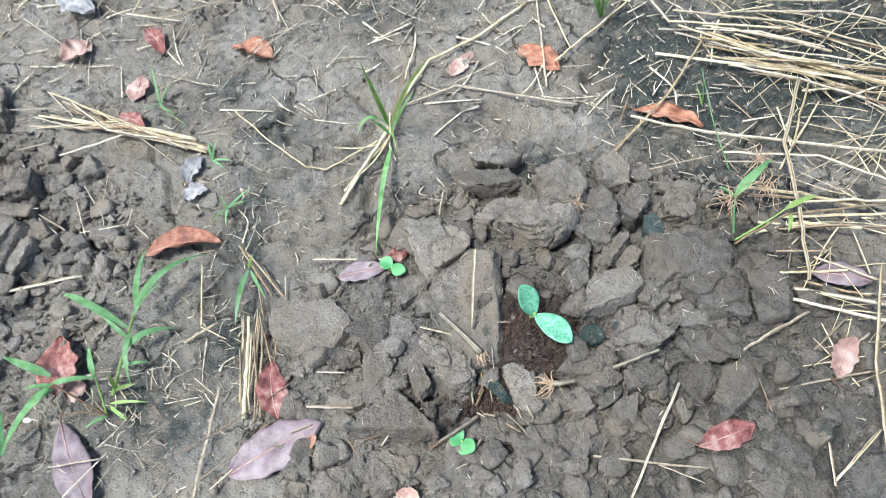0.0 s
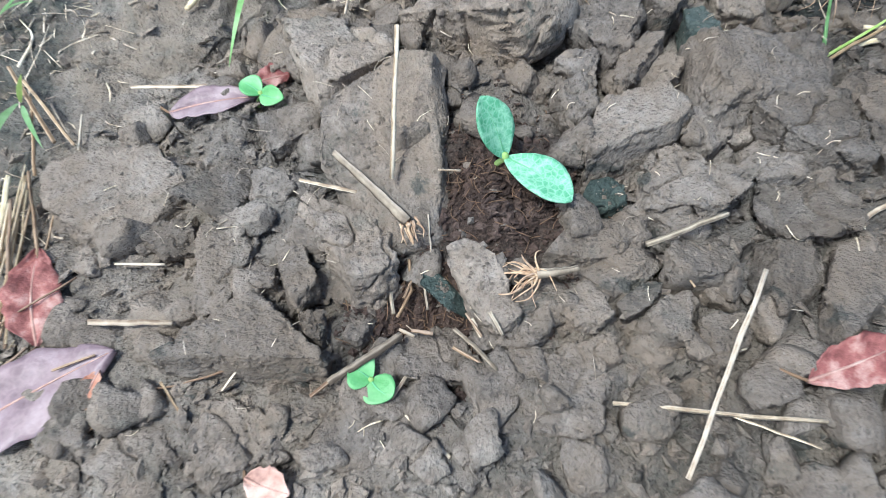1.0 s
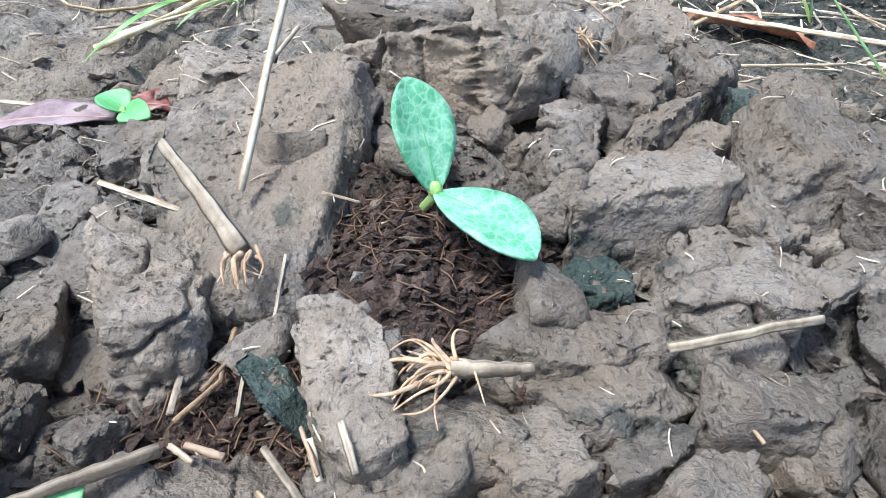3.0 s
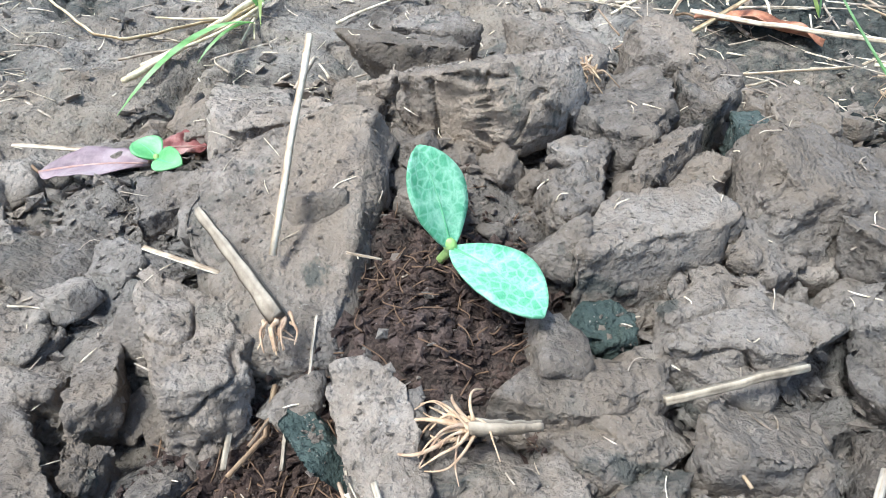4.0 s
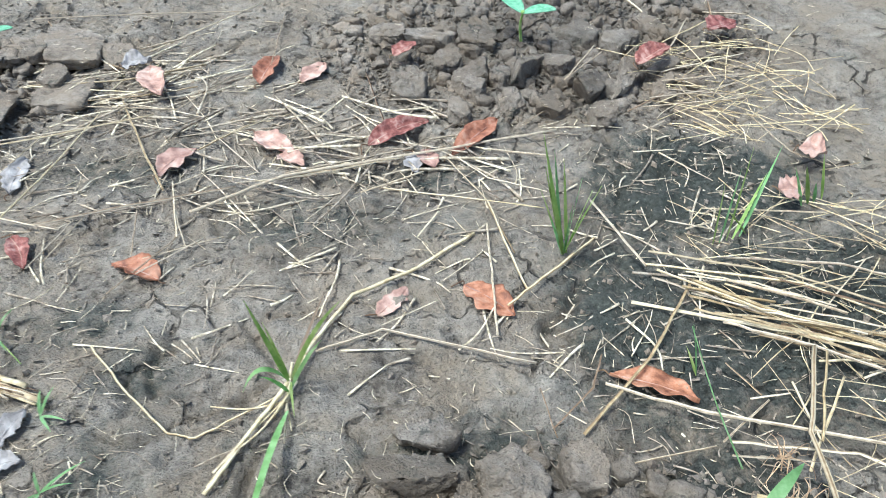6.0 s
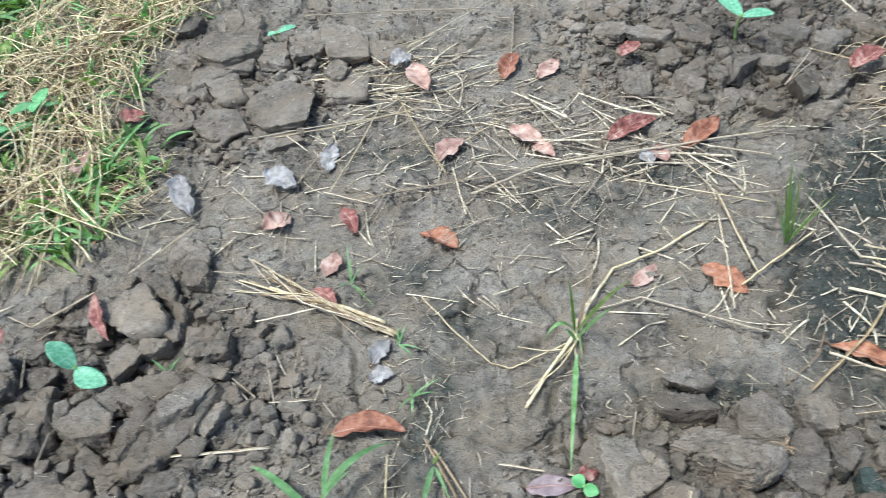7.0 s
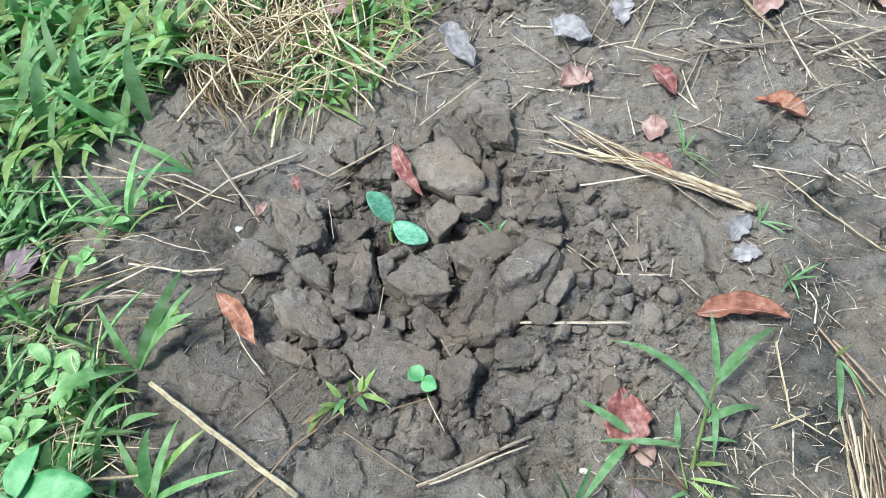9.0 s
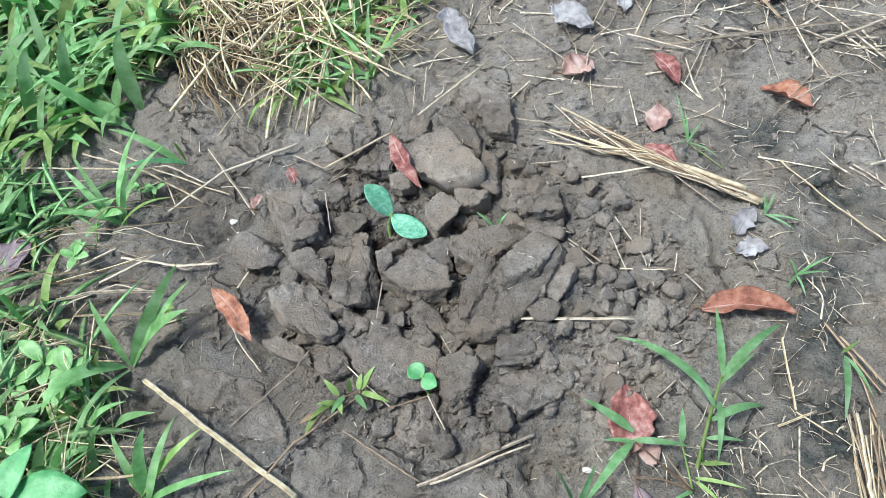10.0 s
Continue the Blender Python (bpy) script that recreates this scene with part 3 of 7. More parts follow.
def dead_leaf(kind, base, tip, width, curl=0.15, bend=0.06, roll=0.0, stalk=0.15, label=""):
    COUNT[0] += 1
    base, tip = (Vector((a, b, gz(a, b) + 0.006 if c - gz(a, b) < 0.013 else c)) for a, b, c in (base, tip))
    width *= 0.86
    if kind == "pink":
        tip = base.lerp(tip, 0.86)
    ln = (tip - base).length
    ob = thing("dead_leaf", base, label or WORDS[kind] + " fallen leaf, dry and curled, on the soil", "dead leaf", "fallen leaves")
    ob.matrix_world = facing(base, tip, roll)
    me, rib = leaf_mesh("blade", ln, width, DEAD[kind], curl * (0.4 + 0.5 * (COUNT[0] % 7) / 6), bend * 0.5, 0.8 + 0.06 * (COUNT[0] % 5), COUNT[0], 0.0005, 2.0 if kind == "purple" else 3.6 if kind != "grey" else 6.0, 30, 14)
    part("blade", me, ob)
    v, f = tube(rib, lambda t: 0.0008 * (1.2 - 0.8 * t), 5)
    part("midrib", mesh_of("midrib", v, f, DEAD["pink"] if kind != "grey" else DEAD["grey"]), ob, "raised pale midrib")
    if stalk:
        q = [rib[0], Vector((-stalk * ln * 0.5, 0.004, 0.001)), Vector((-stalk * ln, 0.01 * (COUNT[0] % 3 - 1), -0.001))]
        v, f = tube(curve_through(q, 4), lambda t: 0.0009, 5)
        part("stalk", mesh_of("stalk", v, f, BROWN), ob, "thin brown leaf stalk")
    return ob


def seedling(foot, hub, leaves, mat, stem_r=0.0016, label="", lobe=1.0, bud=True):
    """leaves: (tip, width, curl, roll) each."""
    COUNT[0] += 1
    foot, hub = Vector(foot), Vector(hub)
    ob = thing("seedling", foot, label, "seedling", "seedlings")
    mid = foot.lerp(hub, 0.5) + Vector((-0.003, 0.001, 0))
    line = [q - foot for q in curve_through([foot - Vector((0, 0, 0.01)), mid, hub], 6)]
    v, f = tube(line, lambda t: stem_r * (1.25 - 0.35 * t), 8)
    part("stem", mesh_of("stem", v, f, STEM), ob, "pale green juicy stem")
    for i, (tip, width, curl, roll) in enumerate(leaves):
        tip = Vector(tip)
        me, rib = leaf_mesh("cotyledon", (tip - hub).length, width, mat, curl, 0.05, lobe, COUNT[0] * 3 + i, 0.0011, 0.35, 24, 10, 0.6)
        c = part("cotyledon", me, ob)
        c.matrix_local = Matrix.Translation(-foot) @ facing(hub, tip, roll)
        v, f = tube(rib[:10], lambda t: 0.00055 * (1.1 - 0.9 * t), 5)
        part("midrib", mesh_of("midrib", v, f, VEIN), c, "pale midrib")
    if bud:
        vb, fb = BALLS[2]
        b = part("bud", mesh_of("bud", vb * (stem_r * 1.5, stem_r * 1.2, stem_r * 1.9), fb, STEM), ob, "tiny yellow-green growing tip")
        b.location = hub - foot + Vector((0, 0, stem_r))
    return ob


def blade_mesh(name, line, width, mat, fold=0.2, narrow=0.35):
    """A grass blade along a line, lightly folded along its rib, tapering to its tip, with an upper and a lower skin."""
    verts, faces, n = [], [], len(line)
    steep = abs((line[-1] - line[0]).normalized().z) > 0.6
    for i, q in enumerate(line):
        t = i / (n - 1)
        d = (line[min(i + 1, n - 1)] - line[max(i - 1, 0)]).normalized()
        side = d.cross(Vector((0.01, 0.02, 1.0)))
        side = side.normalized() if side.length > 0.05 else Vector((1, 0, 0))
        if steep:
            side = Matrix.Rotation(radians(55), 3, d) @ side
        up = side.cross(d)
        hw = 0.5 * width * max(min(1.0, narrow + t * 3.2) * (1 - t ** 2.6), 0.03)
        a, c = q - side * hw + up * hw * fold, q + side * hw + up * hw * fold
        verts += [a, q + up * 0.0002, c, a - up * 0.0001, q - up * 0.0003, c - up * 0.0001]
    for i in range(n - 1):
        a = 6 * i
        faces += [(a, a + 1, a + 7, a + 6), (a + 1, a + 2, a + 8, a + 7), (a + 4, a + 3, a + 9, a + 10), (a + 5, a + 4, a + 10, a + 11)]
    return mesh_of(name, verts, faces, mat)


def grass_plant(foot, blades, label, stems=(), group="grass plants", name="grass_plant"):
    """blades: (start, tip, width, arch, material); stems: (points, radius, material)."""
    foot = Vector(foot)
    ob = thing(name, foot, label, "grass", group)
    for pts, r, mat in stems:
        v, f = tube([q - foot for q in curve_through(pts, 6)], lambda t: r * (1.1 - 0.4 * t), 6)
        part("stem", mesh_of("stem", v, f, mat), ob)
    for start, tip, width, arch, mat in blades:
        a, c = Vector(start) - foot, Vector(tip) - foot
        b = a.lerp(c, 0.5) + Vector((0, 0, arch))
        line = [a * (1 - t) ** 2 + b * 2 * t * (1 - t) + c * t * t for t in (i / 11 for i in range(12))]
        part("blade", blade_mesh("blade", line, width, mat), ob)
    return ob

# heap round the large seedling: slabs and clods
# A negative value keeps this slab and the next clod at their palest.
clod(-0.013, 0.346, 0.052, 0.127, 0.099, 0.024, 72, level=6, lean=(14, 7), seed=1539, damp_shade=-0.25, rough=0.45)
clod(-0.037, 0.289, 0.044, 0.046, 0.076, 0.040, 48, level=6, lean=(-15, 7), seed=1150, damp_shade=-0.25)
clod(-0.063, 0.421, 0.052, 0.083, 0.092, 0.048, 60, level=5, lean=(-10, 0), seed=1915, damp_shade=0.0)
clod(-0.119, 0.329, 0.03, 0.056, 0.048, 0.026, 24, level=5, lean=(-6, 4), seed=1687, damp_shade=0.82)
clod(-0.088, 0.331, 0.032, 0.028, 0.031, 0.028, 36, level=5, lean=(0, 0), seed=1528, damp_shade=0.77)
clod(-0.188, 0.336, 0.02, 0.086, 0.079, 0.020, 24, level=5, lean=(0, 0), seed=1746, damp_shade=0.4)
clod(-0.085, 0.233, 0.036, 0.051, 0.087, 0.032, 72, level=6, lean=(-8, 0), seed=1130, damp_shade=0.62)
clod(-0.054, 0.243, 0.03, 0.018, 0.022, 0.026, 48, level=5, lean=(0, 6), seed=1564, damp_shade=0.67)
clod(-0.030, 0.241, 0.026, 0.014, 0.019, 0.022, 144, level=5, lean=(0, 0), seed=1132, damp_shade=0.67)
clod(-0.068, 0.277, 0.034, 0.024, 0.055, 0.030, 12, level=5, lean=(-8, 10), seed=1520, damp_shade=0.67)
clod(-0.088, 0.276, 0.03, 0.028, 0.018, 0.026, 132, level=5, lean=(0, 0), seed=1958, damp_shade=0.82)
clod(-0.144, 0.301, 0.026, 0.025, 0.039, 0.022, 72, level=5, lean=(0, 0), seed=1427, damp_shade=0.87)
clod(0.035, 0.260, 0.041, 0.031, 0.053, 0.037, 12, level=6, lean=(4, -4), seed=1342, damp_shade=0.1)
clod(0.097, 0.285, 0.037, 0.065, 0.031, 0.033, 36, level=6, lean=(-8, 0), seed=1829, damp_shade=0.47)
clod(0.101, 0.270, 0.033, 0.036, 0.053, 0.029, 84, level=6, lean=(-10, 6), seed=1611, damp_shade=0.69)
clod(0.089, 0.249, 0.031, 0.034, 0.028, 0.027, 0, level=5, lean=(-8, 0), seed=1703, damp_shade=0.52)
clod(0.141, 0.314, 0.045, 0.060, 0.050, 0.041, 132, level=6, lean=(-10, 6), seed=1190, damp_shade=0.69)
clod(0.123, 0.356, 0.047, 0.044, 0.082, 0.043, 132, level=6, lean=(-8, 0), seed=1384, damp_shade=0.47)
clod(0.090, 0.376, 0.043, 0.044, 0.029, 0.039, 84, level=5, lean=(0, 0), seed=1846, damp_shade=0.57)
clod(0.098, 0.404, 0.045, 0.035, 0.034, 0.041, 120, level=5, lean=(0, 0), seed=1787, damp_shade=0.62)
clod(0.134, 0.405, 0.052, 0.026, 0.056, 0.048, 156, level=5, lean=(-12, 0), seed=1199, damp_shade=0.47)
clod(0.145, 0.398, 0.042, 0.031, 0.022, 0.038, 48, level=5, lean=(0, 0), seed=1242, damp_shade=0.72)
clod(0.114, 0.433, 0.048, 0.054, 0.050, 0.044, 168, level=5, lean=(-8, 0), seed=1235, damp_shade=0.52)
clod(0.207, 0.401, 0.055, 0.095, 0.105, 0.050, 132, level=6, lean=(-10, 3), seed=1606, damp_shade=0.9)
clod(0.234, 0.360, 0.042, 0.065, 0.072, 0.038, 48, level=6, lean=(-6, 4), seed=1552, damp_shade=0.9)
clod(0.169, 0.358, 0.036, 0.035, 0.034, 0.032, 0, level=5, lean=(0, 6), seed=1429, damp_shade=0.67)
clod(0.190, 0.334, 0.034, 0.016, 0.040, 0.030, 120, level=5, lean=(0, 0), seed=1187, damp_shade=0.9)
clod(0.215, 0.308, 0.032, 0.055, 0.058, 0.028, 120, level=5, lean=(0, 4), seed=1737, damp_shade=0.9)
clod(0.151, 0.274, 0.038, 0.032, 0.046, 0.034, 132, level=5, lean=(-12, 0), seed=1310, damp_shade=0.7899999999999999)
clod(0.127, 0.242, 0.033, 0.028, 0.033, 0.029, 156, level=5, lean=(-6, 8), seed=1789, damp_shade=0.7899999999999999)
clod(0.152, 0.232, 0.03, 0.024, 0.034, 0.026, 156, level=5, lean=(0, 0), seed=1506, damp_shade=0.89)
clod(0.116, 0.253, 0.03, 0.031, 0.014, 0.026, 36, level=5, lean=(0, 0), seed=1869, damp_shade=0.89)
clod(0.051, 0.238, 0.028, 0.048, 0.022, 0.024, 24, level=5, lean=(-4, 0), seed=1632, damp_shade=0.62)
clod(0.086, 0.225, 0.026, 0.037, 0.027, 0.022, 24, level=5, lean=(-4, 0), seed=1185, damp_shade=0.67)
clod(0.050, 0.221, 0.024, 0.029, 0.037, 0.020, 72, level=5, lean=(0, 0), seed=1520, damp_shade=0.62)
clod(0.026, 0.295, 0.034, 0.013, 0.011, 0.030, 96, level=4, lean=(0, 0), seed=1578, damp_shade=0.57)
clod(0.104, 0.314, 0.032, 0.028, 0.024, 0.028, 36, level=5, lean=(-8, 0), seed=1237, damp_shade=0.32, mat=MOSSY)
clod(0.043, 0.446, 0.066, 0.116, 0.069, 0.050, 0, level=6, lean=(-6, -12), seed=1978, damp_shade=0.1)
clod(0.079, 0.495, 0.058, 0.071, 0.056, 0.050, 132, level=5, lean=(-8, 0), seed=1188, damp_shade=0.1)
clod(0.141, 0.509, 0.05, 0.040, 0.046, 0.046, 72, level=5, lean=(0, 0), seed=1548, damp_shade=0.47)
clod(0.001, 0.506, 0.045, 0.079, 0.033, 0.041, 0, level=5, lean=(-4, 0), seed=1665, damp_shade=0.52)
clod(0.010, 0.550, 0.033, 0.062, 0.041, 0.029, 0, level=5, lean=(0, 0), seed=1095, damp_shade=0.57)
clod(0.125, 0.458, 0.045, 0.039, 0.068, 0.041, 0, level=5, lean=(0, -10), seed=1590, damp_shade=0.77)
clod(0.161, 0.465, 0.05, 0.040, 0.045, 0.046, 12, level=5, lean=(0, 0), seed=1085, damp_shade=0.57)
clod(0.282, 0.362, 0.03, 0.071, 0.063, 0.026, 36, level=5, lean=(0, 0), seed=1660, damp_shade=0.9)
clod(0.195, 0.265, 0.028, 0.064, 0.043, 0.024, 60, level=5, lean=(0, 4), seed=1088, damp_shade=0.9)
clod(0.228, 0.258, 0.028, 0.038, 0.080, 0.024, 144, level=5, lean=(-4, 6), seed=1241, damp_shade=0.9)
clod(-0.086, 0.370, 0.03, 0.037, 0.041, 0.026, 84, level=5, lean=(0, 0), seed=1706, damp_shade=0.77)
clod(0.318, 0.242, 0.013, 0.097, 0.102, 0.020, 120, level=5, lean=(0, 0), seed=1463, damp_shade=0.9)
clod(-0.034, 0.190, 0.02, 0.051, 0.052, 0.020, 72, level=5, lean=(0, 0), seed=1185, damp_shade=0.67)
clod(-0.113, 0.281, 0.03, 0.056, 0.053, 0.03, 51, 0, 0, level=5)
clod(0.034, 0.41, 0.034, 0.061, 0.04, 0.03, 7, 0, 0, level=5)
clod(0.065, 0.406, 0.034, 0.049, 0.029, 0.026, -40, 0, 0, level=5)
clod(0.02, 0.411, 0.034, 0.035, 0.024, 0.025, -63, 0, 0, level=5)
clod(0.206, 0.332, 0.035, 0.03, 0.027, 0.03, -12, 0, 0)
clod(0.017, 0.225, 0.024, 0.054, 0.035, 0.024, -16, 0, 0, level=5)
clod(0.073, 0.205, 0.024, 0.05, 0.045, 0.024, -6, 0, 0, level=5)
clod(0.009, 0.186, 0.02, 0.059, 0.044, 0.022, -16, 0, 0, level=5)
clod(0.21, 0.469, 0.032, 0.039, 0.04, 0.03, -42, 0, 0, level=5)
clod(0.049, 0.48, 0.033, 0.038, 0.026, 0.026, -65, 0, 0, level=5)
clod(0.099, 0.469, 0.034, 0.031, 0.027, 0.026, -35, 0, 0)
clod(-0.096, 0.189, 0.018, 0.054, 0.039, 0.02, -25, 0, 0, level=5)
clod(-0.142, 0.181, 0.016, 0.055, 0.045, 0.02, -32, 0, 0, level=5)
clod(0.24, 0.18, 0.016, 0.053, 0.051, 0.02, -12, 0, 0, level=5)
clod(-0.092, 0.441, 0.028, 0.033, 0.039, 0.024, -17, 0, 0, level=5)
clod(-0.108, 0.303, 0.028, 0.045, 0.025, 0.024, 36, 0, 0, level=5)
clod(0.074, 0.326, 0.024, 0.034, 0.023, 0.022, -54, 0, 0, level=5)
clod(0.143, 0.296, 0.032, 0.032, 0.022, 0.024, -31, 0, 0)
clod(0.04, 0.299, 0.024, 0.034, 0.02, 0.02, 8, 0, 0, level=5)
clod(-0.063, 0.326, 0.03, 0.031, 0.021, 0.022, -63, 0, 0)

clod(0.014, 0.260, 0.035, 0.030, 0.013, 0.024, -66, level=5, lean=(0, -30), damp_shade=0.3, mat=MOSSY)
# Dark clod added in a gap: the gap's shade put into its colour.
clod(0.176, 0.432, 0.047, 0.040, 0.026, 0.036, 80, level=5, damp_shade=0.5, mat=MOSSY)

# heap round the second seedling
clod(-0.911, 0.467, 0.044, 0.130, 0.067, 0.046, 144, level=5, lean=(-5, 6), seed=1811, damp_shade=0)
clod(-0.737, 0.589, 0.042, 0.142, 0.097, 0.044, 168, level=5, lean=(-8, 0), seed=1245, damp_shade=0.1)
clod(-0.725, 0.636, 0.034, 0.084, 0.040, 0.036, 132, level=5, lean=(0, 0), seed=1715, damp_shade=0.2)
clod(-0.612, 0.549, 0.032, 0.096, 0.074, 0.034, 132, level=5, lean=(-4, 0), seed=1429, damp_shade=0.15)
clod(-0.598, 0.506, 0.022, 0.026, 0.070, 0.024, 84, level=5, lean=(0, 0), seed=1190, damp_shade=0.3)
clod(-0.652, 0.462, 0.038, 0.077, 0.064, 0.040, 0, level=5, lean=(-6, 0), seed=1655, damp_shade=0.05)
clod(-0.639, 0.403, 0.046, 0.028, 0.089, 0.048, 168, level=5, lean=(0, -22), seed=1679, damp_shade=0.3)
clod(-0.597, 0.452, 0.042, 0.082, 0.068, 0.044, 36, level=5, lean=(-6, 6), seed=1984, damp_shade=0.15)
clod(-0.616, 0.377, 0.03, 0.078, 0.050, 0.032, 48, level=5, lean=(-6, 4), seed=1221, damp_shade=0.1)
clod(-0.793, 0.395, 0.034, 0.071, 0.091, 0.036, 48, level=5, lean=(-4, 0), seed=1262, damp_shade=0.1)
clod(-0.716, 0.408, 0.038, 0.093, 0.062, 0.040, 0, level=5, lean=(-8, 0), seed=1241, damp_shade=0.1)
clod(-0.706, 0.445, 0.036, 0.044, 0.045, 0.038, 12, level=5, lean=(0, 0), seed=1858, damp_shade=0.3)
clod(-0.764, 0.422, 0.028, 0.027, 0.036, 0.030, 48, level=4, lean=(0, 0), seed=1809, damp_shade=0.3)
clod(-0.833, 0.337, 0.036, 0.102, 0.060, 0.038, 144, level=5, lean=(-6, 5), seed=1310, damp_shade=0.1)
clod(-0.935, 0.408, 0.024, 0.074, 0.060, 0.026, 132, level=5, lean=(0, 0), seed=1795, damp_shade=0.4)
clod(-0.849, 0.395, 0.028, 0.077, 0.038, 0.030, 144, level=5, lean=(0, 0), seed=1471, damp_shade=0.35)
clod(-0.715, 0.501, 0.032, 0.066, 0.054, 0.034, 108, level=5, lean=(0, 0), seed=1173, damp_shade=0.3)
clod(-0.688, 0.533, 0.03, 0.045, 0.044, 0.032, 144, level=4, lean=(0, 0), seed=1564, damp_shade=0.3)
clod(-0.821, 0.450, 0.024, 0.026, 0.058, 0.026, 84, level=5, lean=(0, 0), seed=1195, damp_shade=0.4)
clod(-0.797, 0.635, 0.026, 0.049, 0.053, 0.028, 108, level=5, lean=(0, 0), seed=1361, damp_shade=0.3)
clod(-0.881, 0.617, 0.022, 0.070, 0.081, 0.024, 0, level=5, lean=(0, 0), seed=1915, damp_shade=0.4)
clod(-0.828, 0.572, 0.024, 0.058, 0.056, 0.026, 156, level=5, lean=(0, 0), seed=1380, damp_shade=0.4)
clod(-0.557, 0.436, 0.028, 0.040, 0.055, 0.030, 0, level=5, lean=(0, 0), seed=1069, damp_shade=0.3)
clod(-0.703, 0.303, 0.028, 0.083, 0.101, 0.030, 60, level=5, lean=(-8, 0), seed=1650, damp_shade=0.2)
clod(-0.638, 0.301, 0.03, 0.052, 0.059, 0.032, 156, level=5, lean=(0, -6), seed=1500, damp_shade=0.25)
clod(-0.567, 0.302, 0.02, 0.057, 0.091, 0.022, 108, level=5, lean=(0, 0), seed=1257, damp_shade=0.3)
clod(-0.836, 0.289, 0.018, 0.025, 0.071, 0.020, 72, level=5, lean=(0, 0), seed=1516, damp_shade=0.4)
clod(-0.691, 0.363, 0.024, 0.057, 0.038, 0.026, 132, level=4, lean=(0, 0), seed=1925, damp_shade=0.35)
clod(-0.580, 0.347, 0.022, 0.062, 0.059, 0.024, 168, level=5, lean=(0, 0), seed=1793, damp_shade=0.3)
clod(-0.686, 0.668, 0.024, 0.046, 0.065, 0.026, 36, level=5, lean=(0, 0), seed=1869, damp_shade=0.3)
clod(-0.678, 0.596, 0.026, 0.044, 0.026, 0.028, 144, level=4, lean=(0, 0), seed=1968, damp_shade=0.3)
clod(-0.646, 0.602, 0.02, 0.033, 0.043, 0.022, 84, level=4, lean=(0, 0), seed=1859, damp_shade=0.3)
clod(-0.608, 0.411, 0.033, 0.168, 0.064, 0.034, 60, 0, 12, level=5)
clod(-0.807, 0.433, 0.026, 0.044, 0.036, 0.024, -2, 0, 0)
clod(-0.687, 0.339, 0.027, 0.033, 0.029, 0.024, -24, 0, 0)
clod(-0.725, 0.334, 0.025, 0.033, 0.029, 0.022, -23, 0, 0)
clod(-0.574, 0.418, 0.028, 0.018, 0.025, 0.022, -15, 0, 0)
clod(-0.718, 0.708, 0.022, 0.084, 0.079, 0.026, 13, 0, 0, level=5)
clod(-0.84, 0.419, 0.025, 0.028, 0.031, 0.024, -9, 0, 0)
clod(-0.667, 0.561, 0.026, 0.046, 0.034, 0.024, -43, 0, 0)
clod(-0.787, 0.545, 0.024, 0.045, 0.031, 0.022, -37, 0, 0)
clod(-0.75, 0.346, 0.022, 0.03, 0.033, 0.02, 20, 0, 0)
clod(-0.654, 0.341, 0.021, 0.028, 0.031, 0.02, 12, 0, 0)
clod(-0.566, 0.399, 0.022, 0.038, 0.029, 0.02, 6, 0, 0)
clod(-0.547, 0.47, 0.02, 0.034, 0.031, 0.02, -40, 0, 0)
clod(-0.872, 0.511, 0.02, 0.054, 0.038, 0.02, -14, 0, 0, level=5)
clod(-0.83, 0.468, 0.02, 0.045, 0.042, 0.02, -3, 0, 0)
clod(-0.78, 0.289, 0.021, 0.047, 0.042, 0.022, -17, 0, 0)
clod(-0.899, 0.228, 0.01, 0.108, 0.062, 0.02, -12, 0, 0, level=5)
clod(-0.971, 0.294, 0.008, 0.085, 0.061, 0.02, -12, 0, 0, level=5)
clod(-0.831, 0.212, 0.008, 0.085, 0.054, 0.02, -6, 0, 0, level=5)
clod(-0.664, 0.24, 0.007, 0.071, 0.046, 0.018, -22, 0, 0, level=5)

# clods of the heap beyond
clod(-0.907, 1.331, 0.031, 0.193, 0.166, 0.033, 144, level=5, lean=(-4, 0), seed=1200, damp_shade=0.15)
clod(-0.793, 1.294, 0.020999999999999998, 0.125, 0.083, 0.023, 132, level=5, lean=(-4, 0), seed=1124, damp_shade=0.15)
clod(-0.728, 1.322, 0.031, 0.141, 0.115, 0.033, 72, level=5, lean=(-4, 0), seed=1099, damp_shade=0.15)
clod(-0.913, 1.424, 0.031, 0.138, 0.101, 0.033, 120, level=5, lean=(-4, 0), seed=1234, damp_shade=0.15)
clod(-0.966, 1.186, 0.020999999999999998, 0.176, 0.115, 0.023, 156, level=5, lean=(-4, 0), seed=1779, damp_shade=0.15)
clod(-0.849, 1.164, 0.026000000000000002, 0.097, 0.150, 0.028, 60, level=5, lean=(-4, 0), seed=1660, damp_shade=0.15)
clod(-0.710, 1.113, 0.026000000000000002, 0.143, 0.211, 0.028, 48, level=5, lean=(-4, 0), seed=1536, damp_shade=0.15)
clod(-0.920, 1.064, 0.020999999999999998, 0.134, 0.085, 0.023, 144, level=5, lean=(-4, 0), seed=1102, damp_shade=0.15)
clod(-0.816, 1.052, 0.020999999999999998, 0.107, 0.141, 0.023, 84, level=5, lean=(-4, 0), seed=1251, damp_shade=0.15)
clod(-0.648, 1.341, 0.026000000000000002, 0.113, 0.219, 0.028, 36, level=5, lean=(-4, 0), seed=1822, damp_shade=0.15)
clod(-0.590, 1.184, 0.016, 0.122, 0.146, 0.020, 48, level=5, lean=(-4, 0), seed=1587, damp_shade=0.15)
